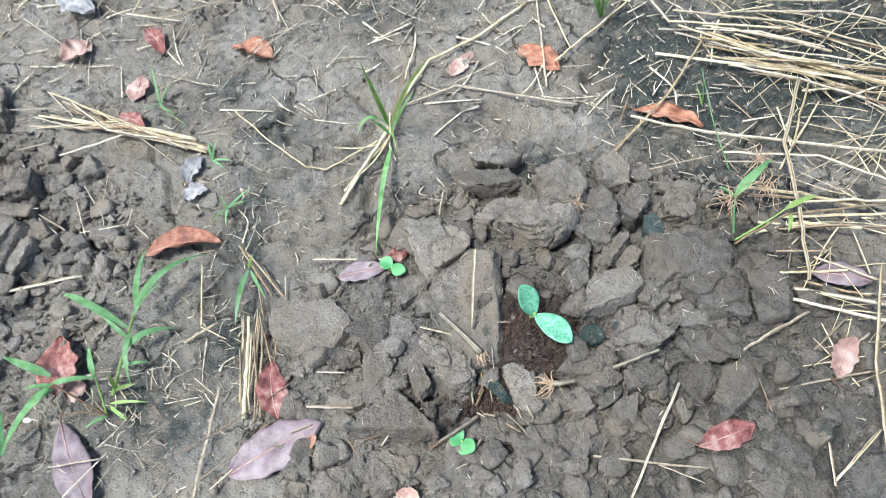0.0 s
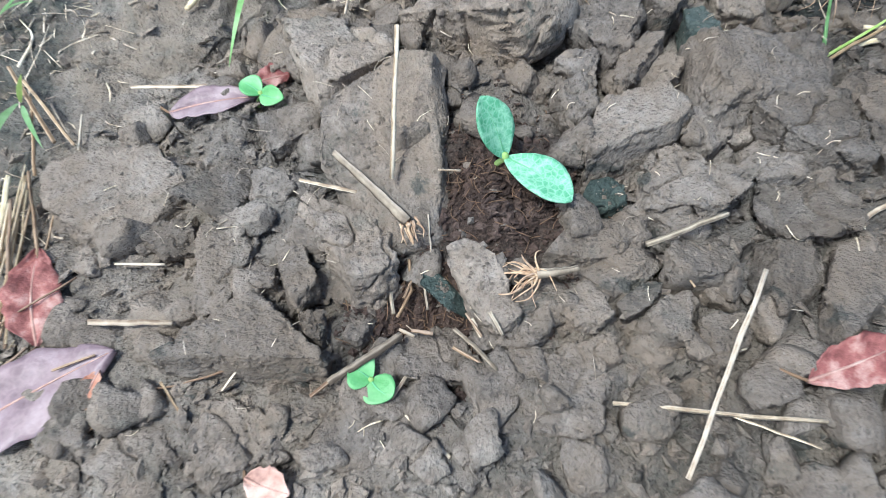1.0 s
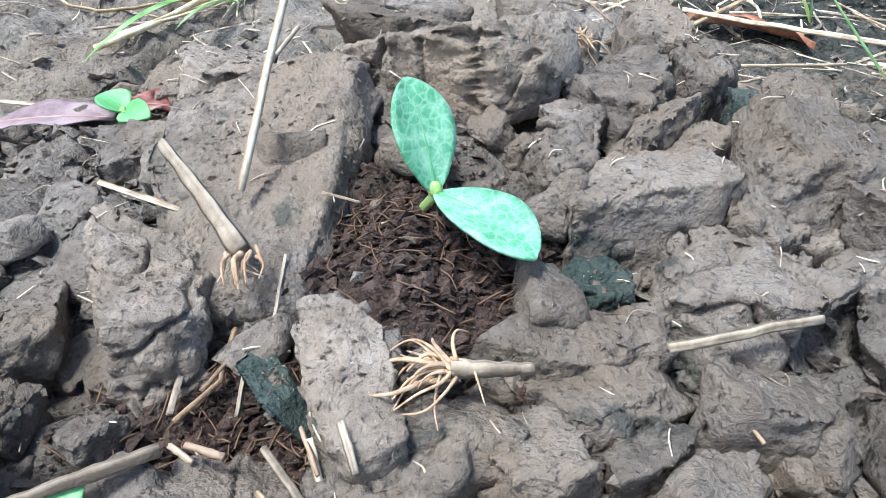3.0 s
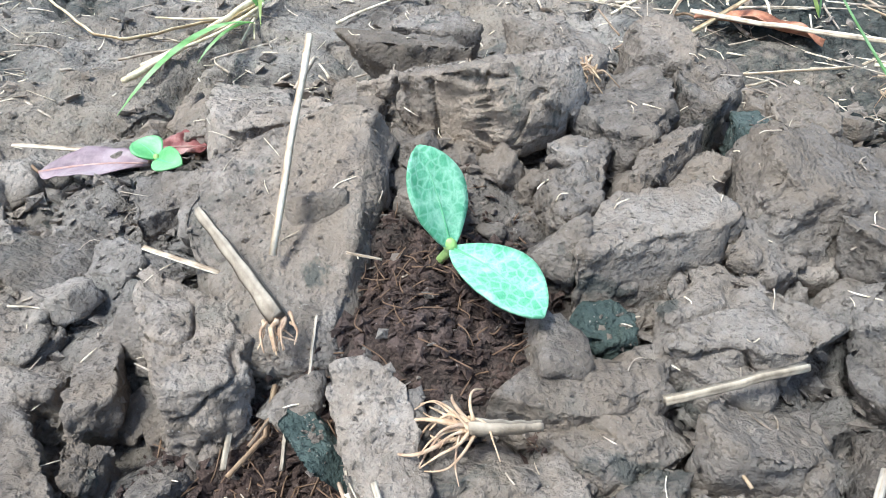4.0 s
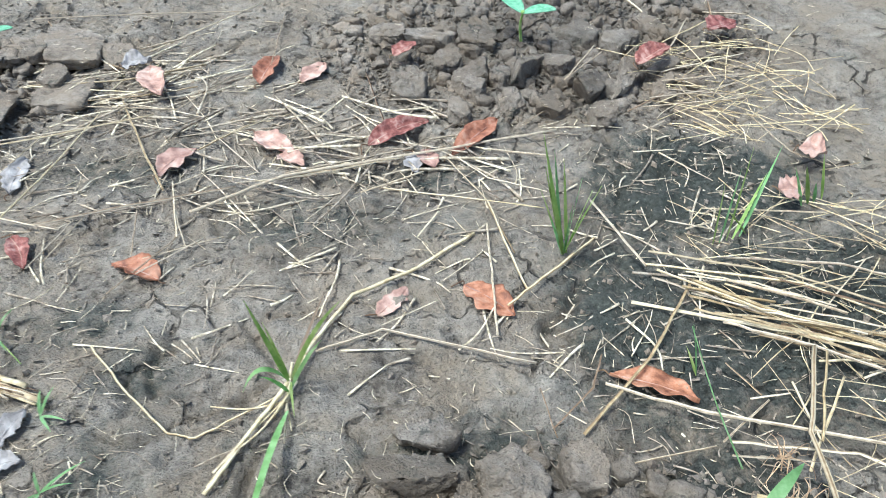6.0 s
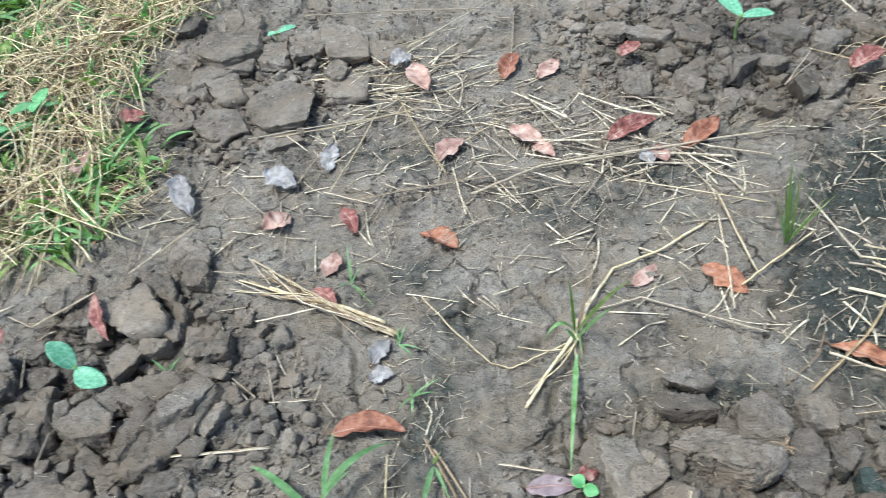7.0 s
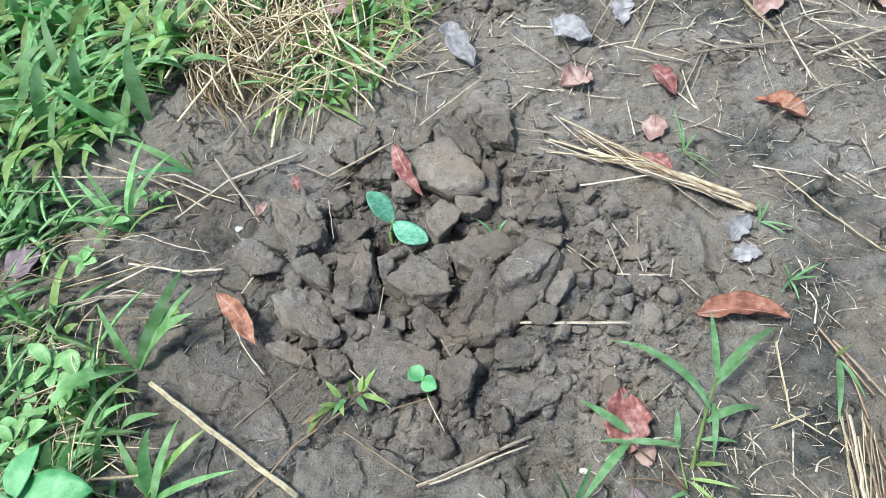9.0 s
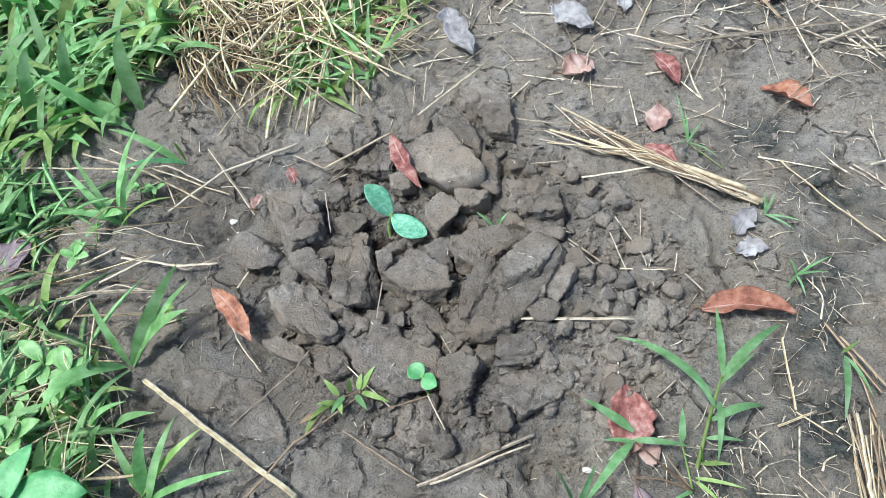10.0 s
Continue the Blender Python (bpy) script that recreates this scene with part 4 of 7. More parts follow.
clod(-1.010, 1.319, 0.020999999999999998, 0.138, 0.091, 0.023, 84, level=5, lean=(-4, 0), seed=1357, damp_shade=0.15)
clod(-0.857, 1.268, 0.020999999999999998, 0.085, 0.122, 0.023, 48, level=5, lean=(-4, 0), seed=1587, damp_shade=0.15)
clod(-0.686, 1.011, 0.011000000000000001, 0.078, 0.113, 0.020, 72, level=5, lean=(-4, 0), seed=1714, damp_shade=0.15)
clod(-0.908, 1.212, 0.025, 0.111, 0.121, 0.03, 12, 0, 0, level=5)
clod(-0.555, 1.31, 0.025, 0.101, 0.068, 0.03, -55, 0, 0, level=5)
clod(-1.061, 1.423, 0.025, 0.074, 0.104, 0.026, -26, 0, 0, level=5)
clod(-0.634, 1.229, 0.025, 0.062, 0.094, 0.024, 9, 0, 0, level=5)

# clods of the far heap
clod(-0.022, 1.353, 0.03, 0.118, 0.091, 0.04, -57, 0, 0, level=5)
clod(0.053, 1.2, 0.03, 0.083, 0.066, 0.036, 22, 0, 0, level=5)
clod(0.067, 1.33, 0.034, 0.062, 0.094, 0.04, 34, 0, 0, level=5)
clod(0.141, 1.215, 0.042, 0.105, 0.036, 0.05, 66, 20, 10, level=5)
clod(0.172, 1.112, 0.03, 0.064, 0.063, 0.04, 26, 0, 0, level=5)
clod(0.233, 1.157, 0.038, 0.094, 0.042, 0.046, 52, 10, 30, level=5)
clod(0.282, 1.17, 0.04, 0.083, 0.037, 0.05, 64, 0, 20, level=5)
clod(0.059, 1.155, 0.03, 0.044, 0.058, 0.03, 19, 0, 0, level=5)
clod(-0.044, 1.175, 0.03, 0.091, 0.064, 0.03, -62, 0, 0, level=5)
clod(0.1, 1.199, 0.03, 0.067, 0.039, 0.034, -73, 0, 0, level=5)
clod(0.234, 1.329, 0.03, 0.065, 0.074, 0.04, 31, 0, 0, level=5)
clod(0.296, 1.306, 0.03, 0.056, 0.08, 0.04, -41, 0, 0, level=5)
clod(0.016, 1.248, 0.03, 0.047, 0.065, 0.03, -23, 0, 0, level=5)
clod(0.187, 1.233, 0.03, 0.055, 0.058, 0.036, 35, 0, 0, level=5)
clod(0.111, 1.12, 0.03, 0.043, 0.054, 0.03, 19, 0, 0, level=5)
clod(0.24, 1.083, 0.03, 0.043, 0.056, 0.034, -9, 0, 0, level=5)
clod(0.033, 1.088, 0.03, 0.035, 0.045, 0.028, 24, 0, 0)
clod(0.361, 1.353, 0.03, 0.055, 0.099, 0.04, 16, 0, 0, level=5)
clod(-0.092, 1.356, 0.03, 0.072, 0.065, 0.026, -57, 0, 0, level=5)

# straws on the heap and the open soil
straw(PALE, 1.2, (-0.196, 0.422, 0.012), (-0.09, 0.416, 0.014))
straw(PALE, 1.2, (-0.065, 0.321, 0.044), (-0.033, 0.313, 0.042))
straw(PALE, 2.0, (-0.178, 0.249, 0.02), (-0.129, 0.245, 0.026))
straw(GREY_STRAW, 1.9, (0.119, 0.277, 0.040), (0.163, 0.293, 0.042))
straw(PALE, 1.4, (0.177, 0.262, 0.038), (0.126, 0.164, 0.02))
straw(PALE, 1.2, (0.096, 0.2, 0.02), (0.195, 0.189, 0.022))
straw(PALE, 0.9, (0.152, 0.193, 0.02), (0.19, 0.177, 0.02))
straw(PALE, 1.5, (0.24, 0.297, 0.018), (0.273, 0.318, 0.016), (0.318, 0.343, 0.012))
straw(PALE, 1.2, (0.272, 0.263, 0.015), (0.325, 0.274, 0.014), (0.372, 0.283, 0.012))
straw(PALE, 1.9, (-0.588, 0.383, 0.016), (-0.471, 0.41, 0.012))
straw(PALE, 1.6, (-0.282, 0.162, 0.008), (-0.28, 0.218, 0.008), (-0.278, 0.274, 0.008))
straw(BROWN, 0.9, (-0.309, 0.203, 0.008), (-0.249, 0.238, 0.014), (-0.193, 0.277, 0.018))
straw(BROWN, 0.9, (-0.279, 0.18, 0.008), (-0.246, 0.207, 0.008), (-0.214, 0.238, 0.012))
straw(PALE, 0.9, (-0.434, 0.19, 0.016), (-0.379, 0.198, 0.018))
straw(BROWN, 0.9, (-0.177, 0.187, 0.008), (-0.143, 0.211, 0.014), (-0.093, 0.222, 0.018), (-0.066, 0.227, 0.02))
straw(BROWN, 0.7, (-0.134, 0.216, 0.016), (-0.115, 0.192, 0.008), (-0.094, 0.167, 0.008))
straw(PALE, 0.8, (-0.267, 0.171, 0.008), (-0.247, 0.191, 0.008))
straw(PALE, 0.7, (-0.411, 0.162, 0.014), (-0.379, 0.206, 0.012))
straw(PALE, 1.7, (-0.104, 0.651, 0.008), (-0.039, 0.68, 0.008), (0.113, 0.636, 0.008))
straw(PALE_HAY, 2.7, (-0.174, 0.499, 0.008), (-0.153, 0.548, 0.008), (-0.127, 0.595, 0.016), (-0.105, 0.66, 0.016), (-0.076, 0.727, 0.012), (-0.008, 0.772, 0.008), (0.054, 0.83, 0.008))
straw(STRAW, 1.4, (-0.336, 0.66, 0.008), (-0.284, 0.608, 0.008), (-0.225, 0.558, 0.008), (-0.196, 0.552, 0.008), (-0.149, 0.585, 0.008), (-0.122, 0.605, 0.008))
straw(PALE, 1.5, (0.07, 0.842, 0.012), (0.073, 0.757, 0.016), (0.077, 0.673, 0.006))
straw(BROWN, 1.0, (0.123, 0.562, 0.01), (0.162, 0.601, 0.016), (0.175, 0.64, 0.016))
straw(PALE, 1.4, (-0.153, 0.55, 0.008), (-0.171, 0.518, 0.008))
straw(PALE, 1.0, (-0.146, 0.549, 0.008), (-0.189, 0.524, 0.008))
straw(BROWN, 0.7, (-0.659, 0.914, 0.008), (-0.611, 0.827, 0.008))
straw(PALE, 1.1, (-0.574, 0.886, 0.008), (-0.596, 0.85, 0.008))
straw(PALE, 0.9, (-0.431, 0.877, 0.008), (-0.446, 0.787, 0.008))
straw(PALE, 0.8, (0.015, 0.772, 0.008), (0.023, 0.771, 0.008))
straw(PALE, 0.8, (-0.512, 0.543, 0.008), (-0.476, 0.498, 0.008))
straw(PALE, 0.8, (-0.477, 0.502, 0.008), (-0.456, 0.456, 0.008))
straw(PALE, 0.8, (-0.485, 0.56, 0.008), (-0.479, 0.515, 0.008))
straw(PALE, 0.9, (-0.48, 0.478, 0.008), (-0.438, 0.482, 0.008))
straw(PALE, 0.8, (-0.437, 0.505, 0.008), (-0.437, 0.48, 0.008))
straw(PALE, 0.8, (-0.426, 0.479, 0.008), (-0.405, 0.461, 0.008))
straw(PALE, 1.0, (-0.56, 0.502, 0.008), (-0.517, 0.477, 0.008))
straw(PALE, 0.9, (-0.482, 0.37, 0.008), (-0.477, 0.342, 0.008))
straw(PALE, 1.3, (-0.048, 0.493, 0.032), (-0.052, 0.465, 0.028))
straw(BROWN, 0.6, (0.041, 0.472, 0.046), (0.048, 0.447, 0.048))
straw(PALE, 1.4, (0.058, 0.447, 0.05), (0.067, 0.455, 0.05))
straw(BROWN, 0.7, (0.253, 0.275, 0.02), (0.262, 0.23, 0.018))
straw(PALE, 0.9, (-0.173, 0.285, 0.018), (-0.144, 0.284, 0.018))
straw(PALE, 1.3, (-0.009, 0.199, 0.016), (0.016, 0.176, 0.016))
straw(PALE, 1.0, (-0.023, 0.178, 0.012), (0.014, 0.176, 0.012))
straw(BROWN, 1.0, (0.018, 0.23, 0.022), (0.043, 0.214, 0.02))
straw(BROWN, 1.3, (-0.054, 0.206, 0.02), (-0.033, 0.222, 0.022))
straw(PALE, 1.0, (-0.005, 0.217, 0.02), (-0.013, 0.204, 0.02))
straw(BROWN, 0.7, (-0.225, 0.33, 0.008), (-0.221, 0.264, 0.008))
straw(PALE, 0.9, (-0.227, 0.403, 0.008), (-0.222, 0.374, 0.008))
straw(PALE, 0.8, (-0.357, 0.297, 0.008), (-0.352, 0.272, 0.008))
straw(PALE, 0.7, (-0.307, 0.284, 0.008), (-0.281, 0.265, 0.008))
straw(PALE, 0.7, (-0.421, 0.351, 0.008), (-0.437, 0.328, 0.008))

# a stalk that leans up from the slab and the frayed stump beside it
straw(PALE, 1.5, (-0.013, 0.316, 0.050), (-0.006, 0.371, 0.106))


def root_stump(label, foot, knot, stalk_r, roots, seed, reach, heading, fan, droop):
    """A broken stalk from foot to knot, frayed there into curling roots."""
    rng = random.Random(seed)
    foot, knot = Vector(foot), Vector(knot)
    ob = thing("stubble_stump", foot, label, "stubble", "root stumps in the dug heap")
    mid = foot.lerp(knot, 0.5) + Vector((0.001, -0.0008, 0.0008))
    line = curve_through([Vector((0, 0, 0)), mid - foot, knot - foot], 9)
    flute = [rng.choice((0.7, 0.85, 1.0, 1.1)) for _ in range(11)]
    v, f = tube(line, lambda t: stalk_r * (0.62 + 0.5 * t + 0.07 * math.sin(23 * t)), 11, 0, flute)
    me = mesh_of("stalk", v, f, GREY_STRAW)
    me.attributes.new("grain", "FLOAT", "POINT").data.foreach_set("value", np.tile([rng.random() for _ in range(11)], len(line)))
    part("stalk", me, ob, "pale split straw stalk")
    for _ in range(roots):
        a = radians(heading + rng.gauss(0, fan))
        ln = reach * rng.uniform(0.35, 1.1)
        start = (knot - foot) + Vector((rng.gauss(0, 1), rng.gauss(0, 1), rng.gauss(0, 0.5))) * stalk_r * 0.6
        d, side = Vector((math.cos(a), math.sin(a), 0)), Vector((-math.sin(a), math.cos(a), 0))
        bend, lift = rng.gauss(0, 0.22), rng.uniform(-0.05, 0.3)
        pts = [start, start + d * ln * 0.35 + side * bend * ln * 0.5 + Vector((0, 0, lift * ln * 0.6)), start + d * ln * 0.7 + side * bend * ln * 0.4 + Vector((0, 0, (lift - droop * 0.4) * ln)),
               start + d * ln - side * bend * ln * rng.uniform(-0.5, 1.2) + Vector((0, 0, (lift * 0.5 - droop) * ln))]
        r = rng.uniform(0.0004, 0.00095)
        v, f = tube(curve_through(pts, 5), lambda t: r * (1.15 - 0.75 * t), 6)
        part("root", mesh_of("root", v, f, ROOT), ob)
    return ob


root_stump("pale stubble stump with a frayed end lying on the slab", (-0.044, 0.330, 0.056), (-0.004, 0.2915, 0.046), 0.0031, 14, 3, 0.011, -66, 13, 0.25)
root_stump("short pale stubble stump with a spray of curling roots", (0.083, 0.264, 0.040), (0.062, 0.2615, 0.039), 0.0029, 26, 4, 0.018, 172, 52, 0.30)

# straws fallen in the hollow
straw(BROWN, 0.9, (-0.005, 0.279, 0.026), (-0.004, 0.262, 0.022), (-0.011, 0.247, 0.022))
straw(GREY_STRAW, 1.1, (-0.016, 0.268, 0.024), (-0.013, 0.249, 0.022))
straw(GREY_STRAW, 1.0, (0.003, 0.266, 0.026), (0.005, 0.251, 0.022))
straw(PALE, 0.5, (0.006, 0.299, 0.040), (0.007, 0.279, 0.030))
straw(BROWN, 0.7, (-0.001, 0.272, 0.026), (-0.008, 0.258, 0.022))
straw(GREY_STRAW, 2.0, (-0.044, 0.211, 0.026), (-0.026, 0.222, 0.028), (-0.008, 0.235, 0.027))
straw(BROWN, 1.3, (-0.003, 0.238, 0.026), (0.008, 0.236, 0.026))
straw(GREY_STRAW, 1.3, (0.019, 0.236, 0.032), (0.030, 0.226, 0.030), (0.040, 0.216, 0.026))
straw(GREY_STRAW, 1.3, (0.037, 0.242, 0.038), (0.043, 0.231, 0.034))
straw(BROWN, 0.8, (0.025, 0.246, 0.028), (0.033, 0.233, 0.028))
straw(PALE, 0.8, (0.012, 0.322, 0.048), (0.024, 0.324, 0.044))
straw(PALE, 0.9, (-0.01, 0.241, 0.02), (-0.002, 0.237, 0.02))
straw(PALE, 1.2, (0.028, 0.243, 0.028), (0.033, 0.234, 0.022))
straw(PALE, 0.8, (0.031, 0.323, 0.02), (0.041, 0.329, 0.022))
straw(BROWN, 0.8, (-0.191, 0.222, 0.02), (-0.17, 0.23, 0.02))
straw(PALE, 0.7, (-0.101, 0.211, 0.016), (-0.092, 0.222, 0.02))
straw(BROWN, 0.7, (0.138, 0.268, 0.03), (0.143, 0.257, 0.03))

# straw heap beside the dug soil
straw(STRAW, 1.8, (0.217, 0.714, 0.01), (0.371, 0.666, 0.014), (0.475, 0.631, 0.02))
straw(STRAW, 1.7, (0.283, 0.736, 0.02), (0.219, 0.633, 0.018), (0.148, 0.554, 0.012))
straw(STRAW, 1.9, (0.285, 0.74, 0.016), (0.372, 0.679, 0.02), (0.471, 0.623, 0.024))
straw(STRAW, 1.4, (0.276, 0.718, 0.015), (0.374, 0.68, 0.015), (0.477, 0.654, 0.015))
straw(STRAW, 1.6, (0.248, 0.787, 0.015), (0.389, 0.749, 0.015), (0.494, 0.69, 0.015))
straw(STRAW, 1.4, (0.241, 0.766, 0.015), (0.4, 0.735, 0.015), (0.489, 0.671, 0.015))
straw(PALE, 1.8, (0.173, 0.604, 0.018), (0.255, 0.571, 0.02), (0.446, 0.53, 0.02))
straw(PALE, 1.5, (0.27, 0.545, 0.015), (0.372, 0.534, 0.015), (0.437, 0.494, 0.015))
straw(PALE, 1.1, (0.268, 0.532, 0.015), (0.34, 0.526, 0.015))
straw(STRAW, 2.2, (0.369, 0.637, 0.03), (0.333, 0.545, 0.03), (0.327, 0.439, 0.03), (0.321, 0.373, 0.024))
straw(STRAW, 1.5, (0.381, 0.635, 0.026), (0.341, 0.539, 0.026))
straw(STRAW, 1.2, (0.34, 0.604, 0.02), (0.343, 0.544, 0.02))
straw(STRAW, 1.7, (0.261, 0.423, 0.014), (0.317, 0.454, 0.02), (0.424, 0.46, 0.024))
straw(STRAW, 1.7, (0.311, 0.453, 0.016), (0.423, 0.45, 0.02))
straw(PALE, 2.1, (0.308, 0.368, 0.016), (0.392, 0.344, 0.02))
straw(PALE, 1.9, (0.3, 0.357, 0.016), (0.387, 0.326, 0.02))
straw(PALE, 1.4, (0.333, 0.401, 0.02), (0.399, 0.366, 0.02))
straw(STRAW, 1.8, (0.39, 0.383, 0.03), (0.357, 0.283, 0.03), (0.343, 0.196, 0.03))
straw(STRAW, 1.2, (0.348, 0.224, 0.02), (0.314, 0.191, 0.014))
straw(PALE, 1.4, (0.322, 0.777, 0.015), (0.448, 0.764, 0.015), (0.508, 0.737, 0.015))
straw(PALE, 1.2, (0.404, 0.696, 0.015), (0.477, 0.771, 0.015))
straw(PALE, 1.2, (0.409, 0.612, 0.015), (0.466, 0.634, 0.015))
straw(STRAW, 1.3, (0.388, 0.609, 0.02), (0.327, 0.518, 0.014))
straw(PALE, 1.2, (0.306, 0.246, 0.015), (0.3, 0.176, 0.015))
straw(PALE, 1.6, (0.301, 0.181, 0.015), (0.344, 0.22, 0.015))
straw(PALE, 1.0, (0.316, 0.415, 0.015), (0.288, 0.338, 0.015))
straw(PALE, 1.0, (0.311, 0.301, 0.015), (0.351, 0.336, 0.015))
straw(PALE, 1.0, (0.322, 0.284, 0.015), (0.366, 0.318, 0.015))
straw(STRAW, 1.2, (0.317, 0.735, 0.015), (0.343, 0.722, 0.015))
straw(STRAW, 1.5, (0.331, 0.664, 0.015), (0.473, 0.616, 0.015))
straw(STRAW, 1.2, (0.351, 0.696, 0.015), (0.465, 0.59, 0.015))
straw(STRAW, 1.4, (0.376, 0.632, 0.015), (0.427, 0.633, 0.015))
straw(PALE, 1.0, (0.247, 0.807, 0.015), (0.223, 0.821, 0.015))
straw(BROWN, 1.0, (0.289, 0.63, 0.015), (0.311, 0.593, 0.015))
straw(PALE, 1.0, (0.316, 0.588, 0.015), (0.264, 0.545, 0.015))
straw(PALE, 1.2, (0.186, 0.525, 0.015), (0.257, 0.541, 0.015))
straw(PALE, 1, (0.3, 0.589, 0.015), (0.337, 0.595, 0.015))
straw(STRAW, 1.6, (0.273, 0.69, 0.025), (0.353, 0.657, 0.029), (0.431, 0.624, 0.022))
straw(STRAW, 1.2, (0.281, 0.754, 0.015), (0.333, 0.73, 0.022), (0.381, 0.7, 0.03))
straw(BROWN, 1.4, (0.362, 0.75, 0.013), (0.425, 0.704, 0.025), (0.498, 0.684, 0.017))
straw(PALE, 1.5, (0.298, 0.676, 0.021), (0.37, 0.639, 0.028), (0.443, 0.61, 0.018))
straw(PALE, 1.6, (0.244, 0.746, 0.014), (0.291, 0.714, 0.02), (0.34, 0.694, 0.015))
straw(BROWN, 1.7, (0.359, 0.682, 0.011), (0.441, 0.653, 0.015), (0.512, 0.621, 0.029))
straw(STRAW, 1.4, (0.378, 0.677, 0.018), (0.429, 0.656, 0.019), (0.475, 0.627, 0.021))
straw(PALE, 1.3, (0.357, 0.709, 0.011), (0.418, 0.68, 0.02), (0.482, 0.662, 0.017))
straw(STRAW, 1.5, (0.297, 0.722, 0.016), (0.352, 0.685, 0.02), (0.405, 0.656, 0.021))
straw(BROWN, 1.2, (0.351, 0.66, 0.019), (0.428, 0.622, 0.016), (0.491, 0.577, 0.027))
straw(STRAW, 1.4, (0.317, 0.68, 0.024), (0.36, 0.66, 0.028), (0.404, 0.644, 0.029))
straw(PALE, 1.3, (0.268, 0.739, 0.025), (0.349, 0.736, 0.015), (0.417, 0.699, 0.018))
straw(PALE, 1.2, (0.28, 0.723, 0.014), (0.352, 0.68, 0.027), (0.426, 0.655, 0.026))
straw(PALE, 1.8, (0.318, 0.736, 0.02), (0.368, 0.707, 0.027), (0.417, 0.68, 0.028))
straw(STRAW, 1.8, (0.268, 0.722, 0.025), (0.314, 0.714, 0.02), (0.36, 0.707, 0.016))
straw(STRAW, 1.5, (0.296, 0.693, 0.016), (0.391, 0.664, 0.029), (0.492, 0.652, 0.017))
straw(STRAW, 1.3, (0.249, 0.751, 0.021), (0.336, 0.687, 0.027), (0.426, 0.664, 0.021))
straw(STRAW, 2.1, (0.272, 0.435, 0.011), (0.333, 0.445, 0.016), (0.388, 0.433, 0.02))
straw(BROWN, 1.7, (0.32, 0.376, 0.014), (0.349, 0.366, 0.014), (0.378, 0.358, 0.014))
straw(STRAW, 1.5, (0.327, 0.473, 0.014), (0.384, 0.462, 0.03), (0.444, 0.456, 0.029))
straw(STRAW, 1.6, (0.294, 0.381, 0.026), (0.33, 0.385, 0.018), (0.361, 0.384, 0.021))
straw(BROWN, 1.4, (0.308, 0.438, 0.016), (0.36, 0.437, 0.022), (0.414, 0.435, 0.017))
straw(STRAW, 1.7, (0.288, 0.447, 0.018), (0.32, 0.443, 0.016), (0.352, 0.439, 0.015))
straw(BROWN, 1.8, (0.284, 0.48, 0.022), (0.338, 0.478, 0.015), (0.383, 0.466, 0.025))
straw(BROWN, 1.2, (0.299, 0.41, 0.019), (0.325, 0.409, 0.019), (0.349, 0.406, 0.024))
straw(STRAW, 1.9, (0.276, 0.495, 0.017), (0.336, 0.476, 0.026), (0.4, 0.459, 0.018))

# bundles of stubble
straw(PALE_HAY, 5.0, (-0.352, 0.589, 0.014), (-0.405, 0.607, 0.014), (-0.470, 0.628, 0.014))
straw(PALE_HAY, 3.6, (-0.372, 0.603, 0.018), (-0.440, 0.626, 0.018), (-0.520, 0.642, 0.014))
straw(STRAW, 3.0, (-0.354, 0.591, 0.012), (-0.413, 0.61, 0.012), (-0.486, 0.633, 0.012), (-0.562, 0.655, 0.012))
straw(STRAW, 1.8, (-0.357, 0.586, 0.012), (-0.499, 0.637, 0.012), (-0.616, 0.666, 0.012))
straw(STRAW, 1.4, (-0.401, 0.602, 0.018), (-0.507, 0.651, 0.02), (-0.609, 0.704, 0.016))
straw(PALE, 1.2, (-0.472, 0.626, 0.012), (-0.561, 0.593, 0.012))
straw(PALE, 1.4, (-0.453, 0.615, 0.012), (-0.394, 0.57, 0.012))
straw(PALE, 1.0, (-0.665, 0.68, 0.012), (-0.601, 0.678, 0.012))
straw(PALE, 1.0, (-0.619, 0.711, 0.012), (-0.564, 0.661, 0.012))
straw(PALE, 1.1, (-0.539, 0.635, 0.012), (-0.623, 0.664, 0.012))
straw(STRAW, 1.3, (-0.386, 0.595, 0.012), (-0.518, 0.646, 0.012), (-0.578, 0.679, 0.012))
straw(PALE, 0.9, (-0.537, 0.681, 0.012), (-0.583, 0.669, 0.012))
straw(PALE, 0.8, (-0.552, 0.717, 0.012), (-0.583, 0.681, 0.012))
straw(PALE, 1, (-0.492, 0.683, 0.012), (-0.528, 0.665, 0.012))
straw(STRAW, 1.8, (-0.259, 0.352, 0.012), (-0.251, 0.294, 0.012), (-0.244, 0.239, 0.012))
straw(STRAW, 1.6, (-0.248, 0.352, 0.012), (-0.24, 0.294, 0.012), (-0.232, 0.237, 0.012))
straw(STRAW, 1.3, (-0.262, 0.314, 0.012), (-0.246, 0.241, 0.012))
straw(BROWN, 1.3, (-0.273, 0.431, 0.012), (-0.223, 0.375, 0.012))
straw(BROWN, 1.7, (-0.287, 0.444, 0.012), (-0.237, 0.378, 0.012))
straw(BROWN, 1.5, (-0.247, 0.355, 0.012), (-0.223, 0.293, 0.012))
straw(STRAW, 1.2, (-0.252, 0.332, 0.012), (-0.243, 0.263, 0.012))
straw(STRAW, 1.3, (-0.326, 0.418, 0.012), (-0.311, 0.343, 0.012))
straw(STRAW, 1.3, (-0.326, 0.323, 0.012), (-0.293, 0.346, 0.012))
straw(STRAW, 1.1, (-0.311, 0.341, 0.012), (-0.279, 0.326, 0.012))
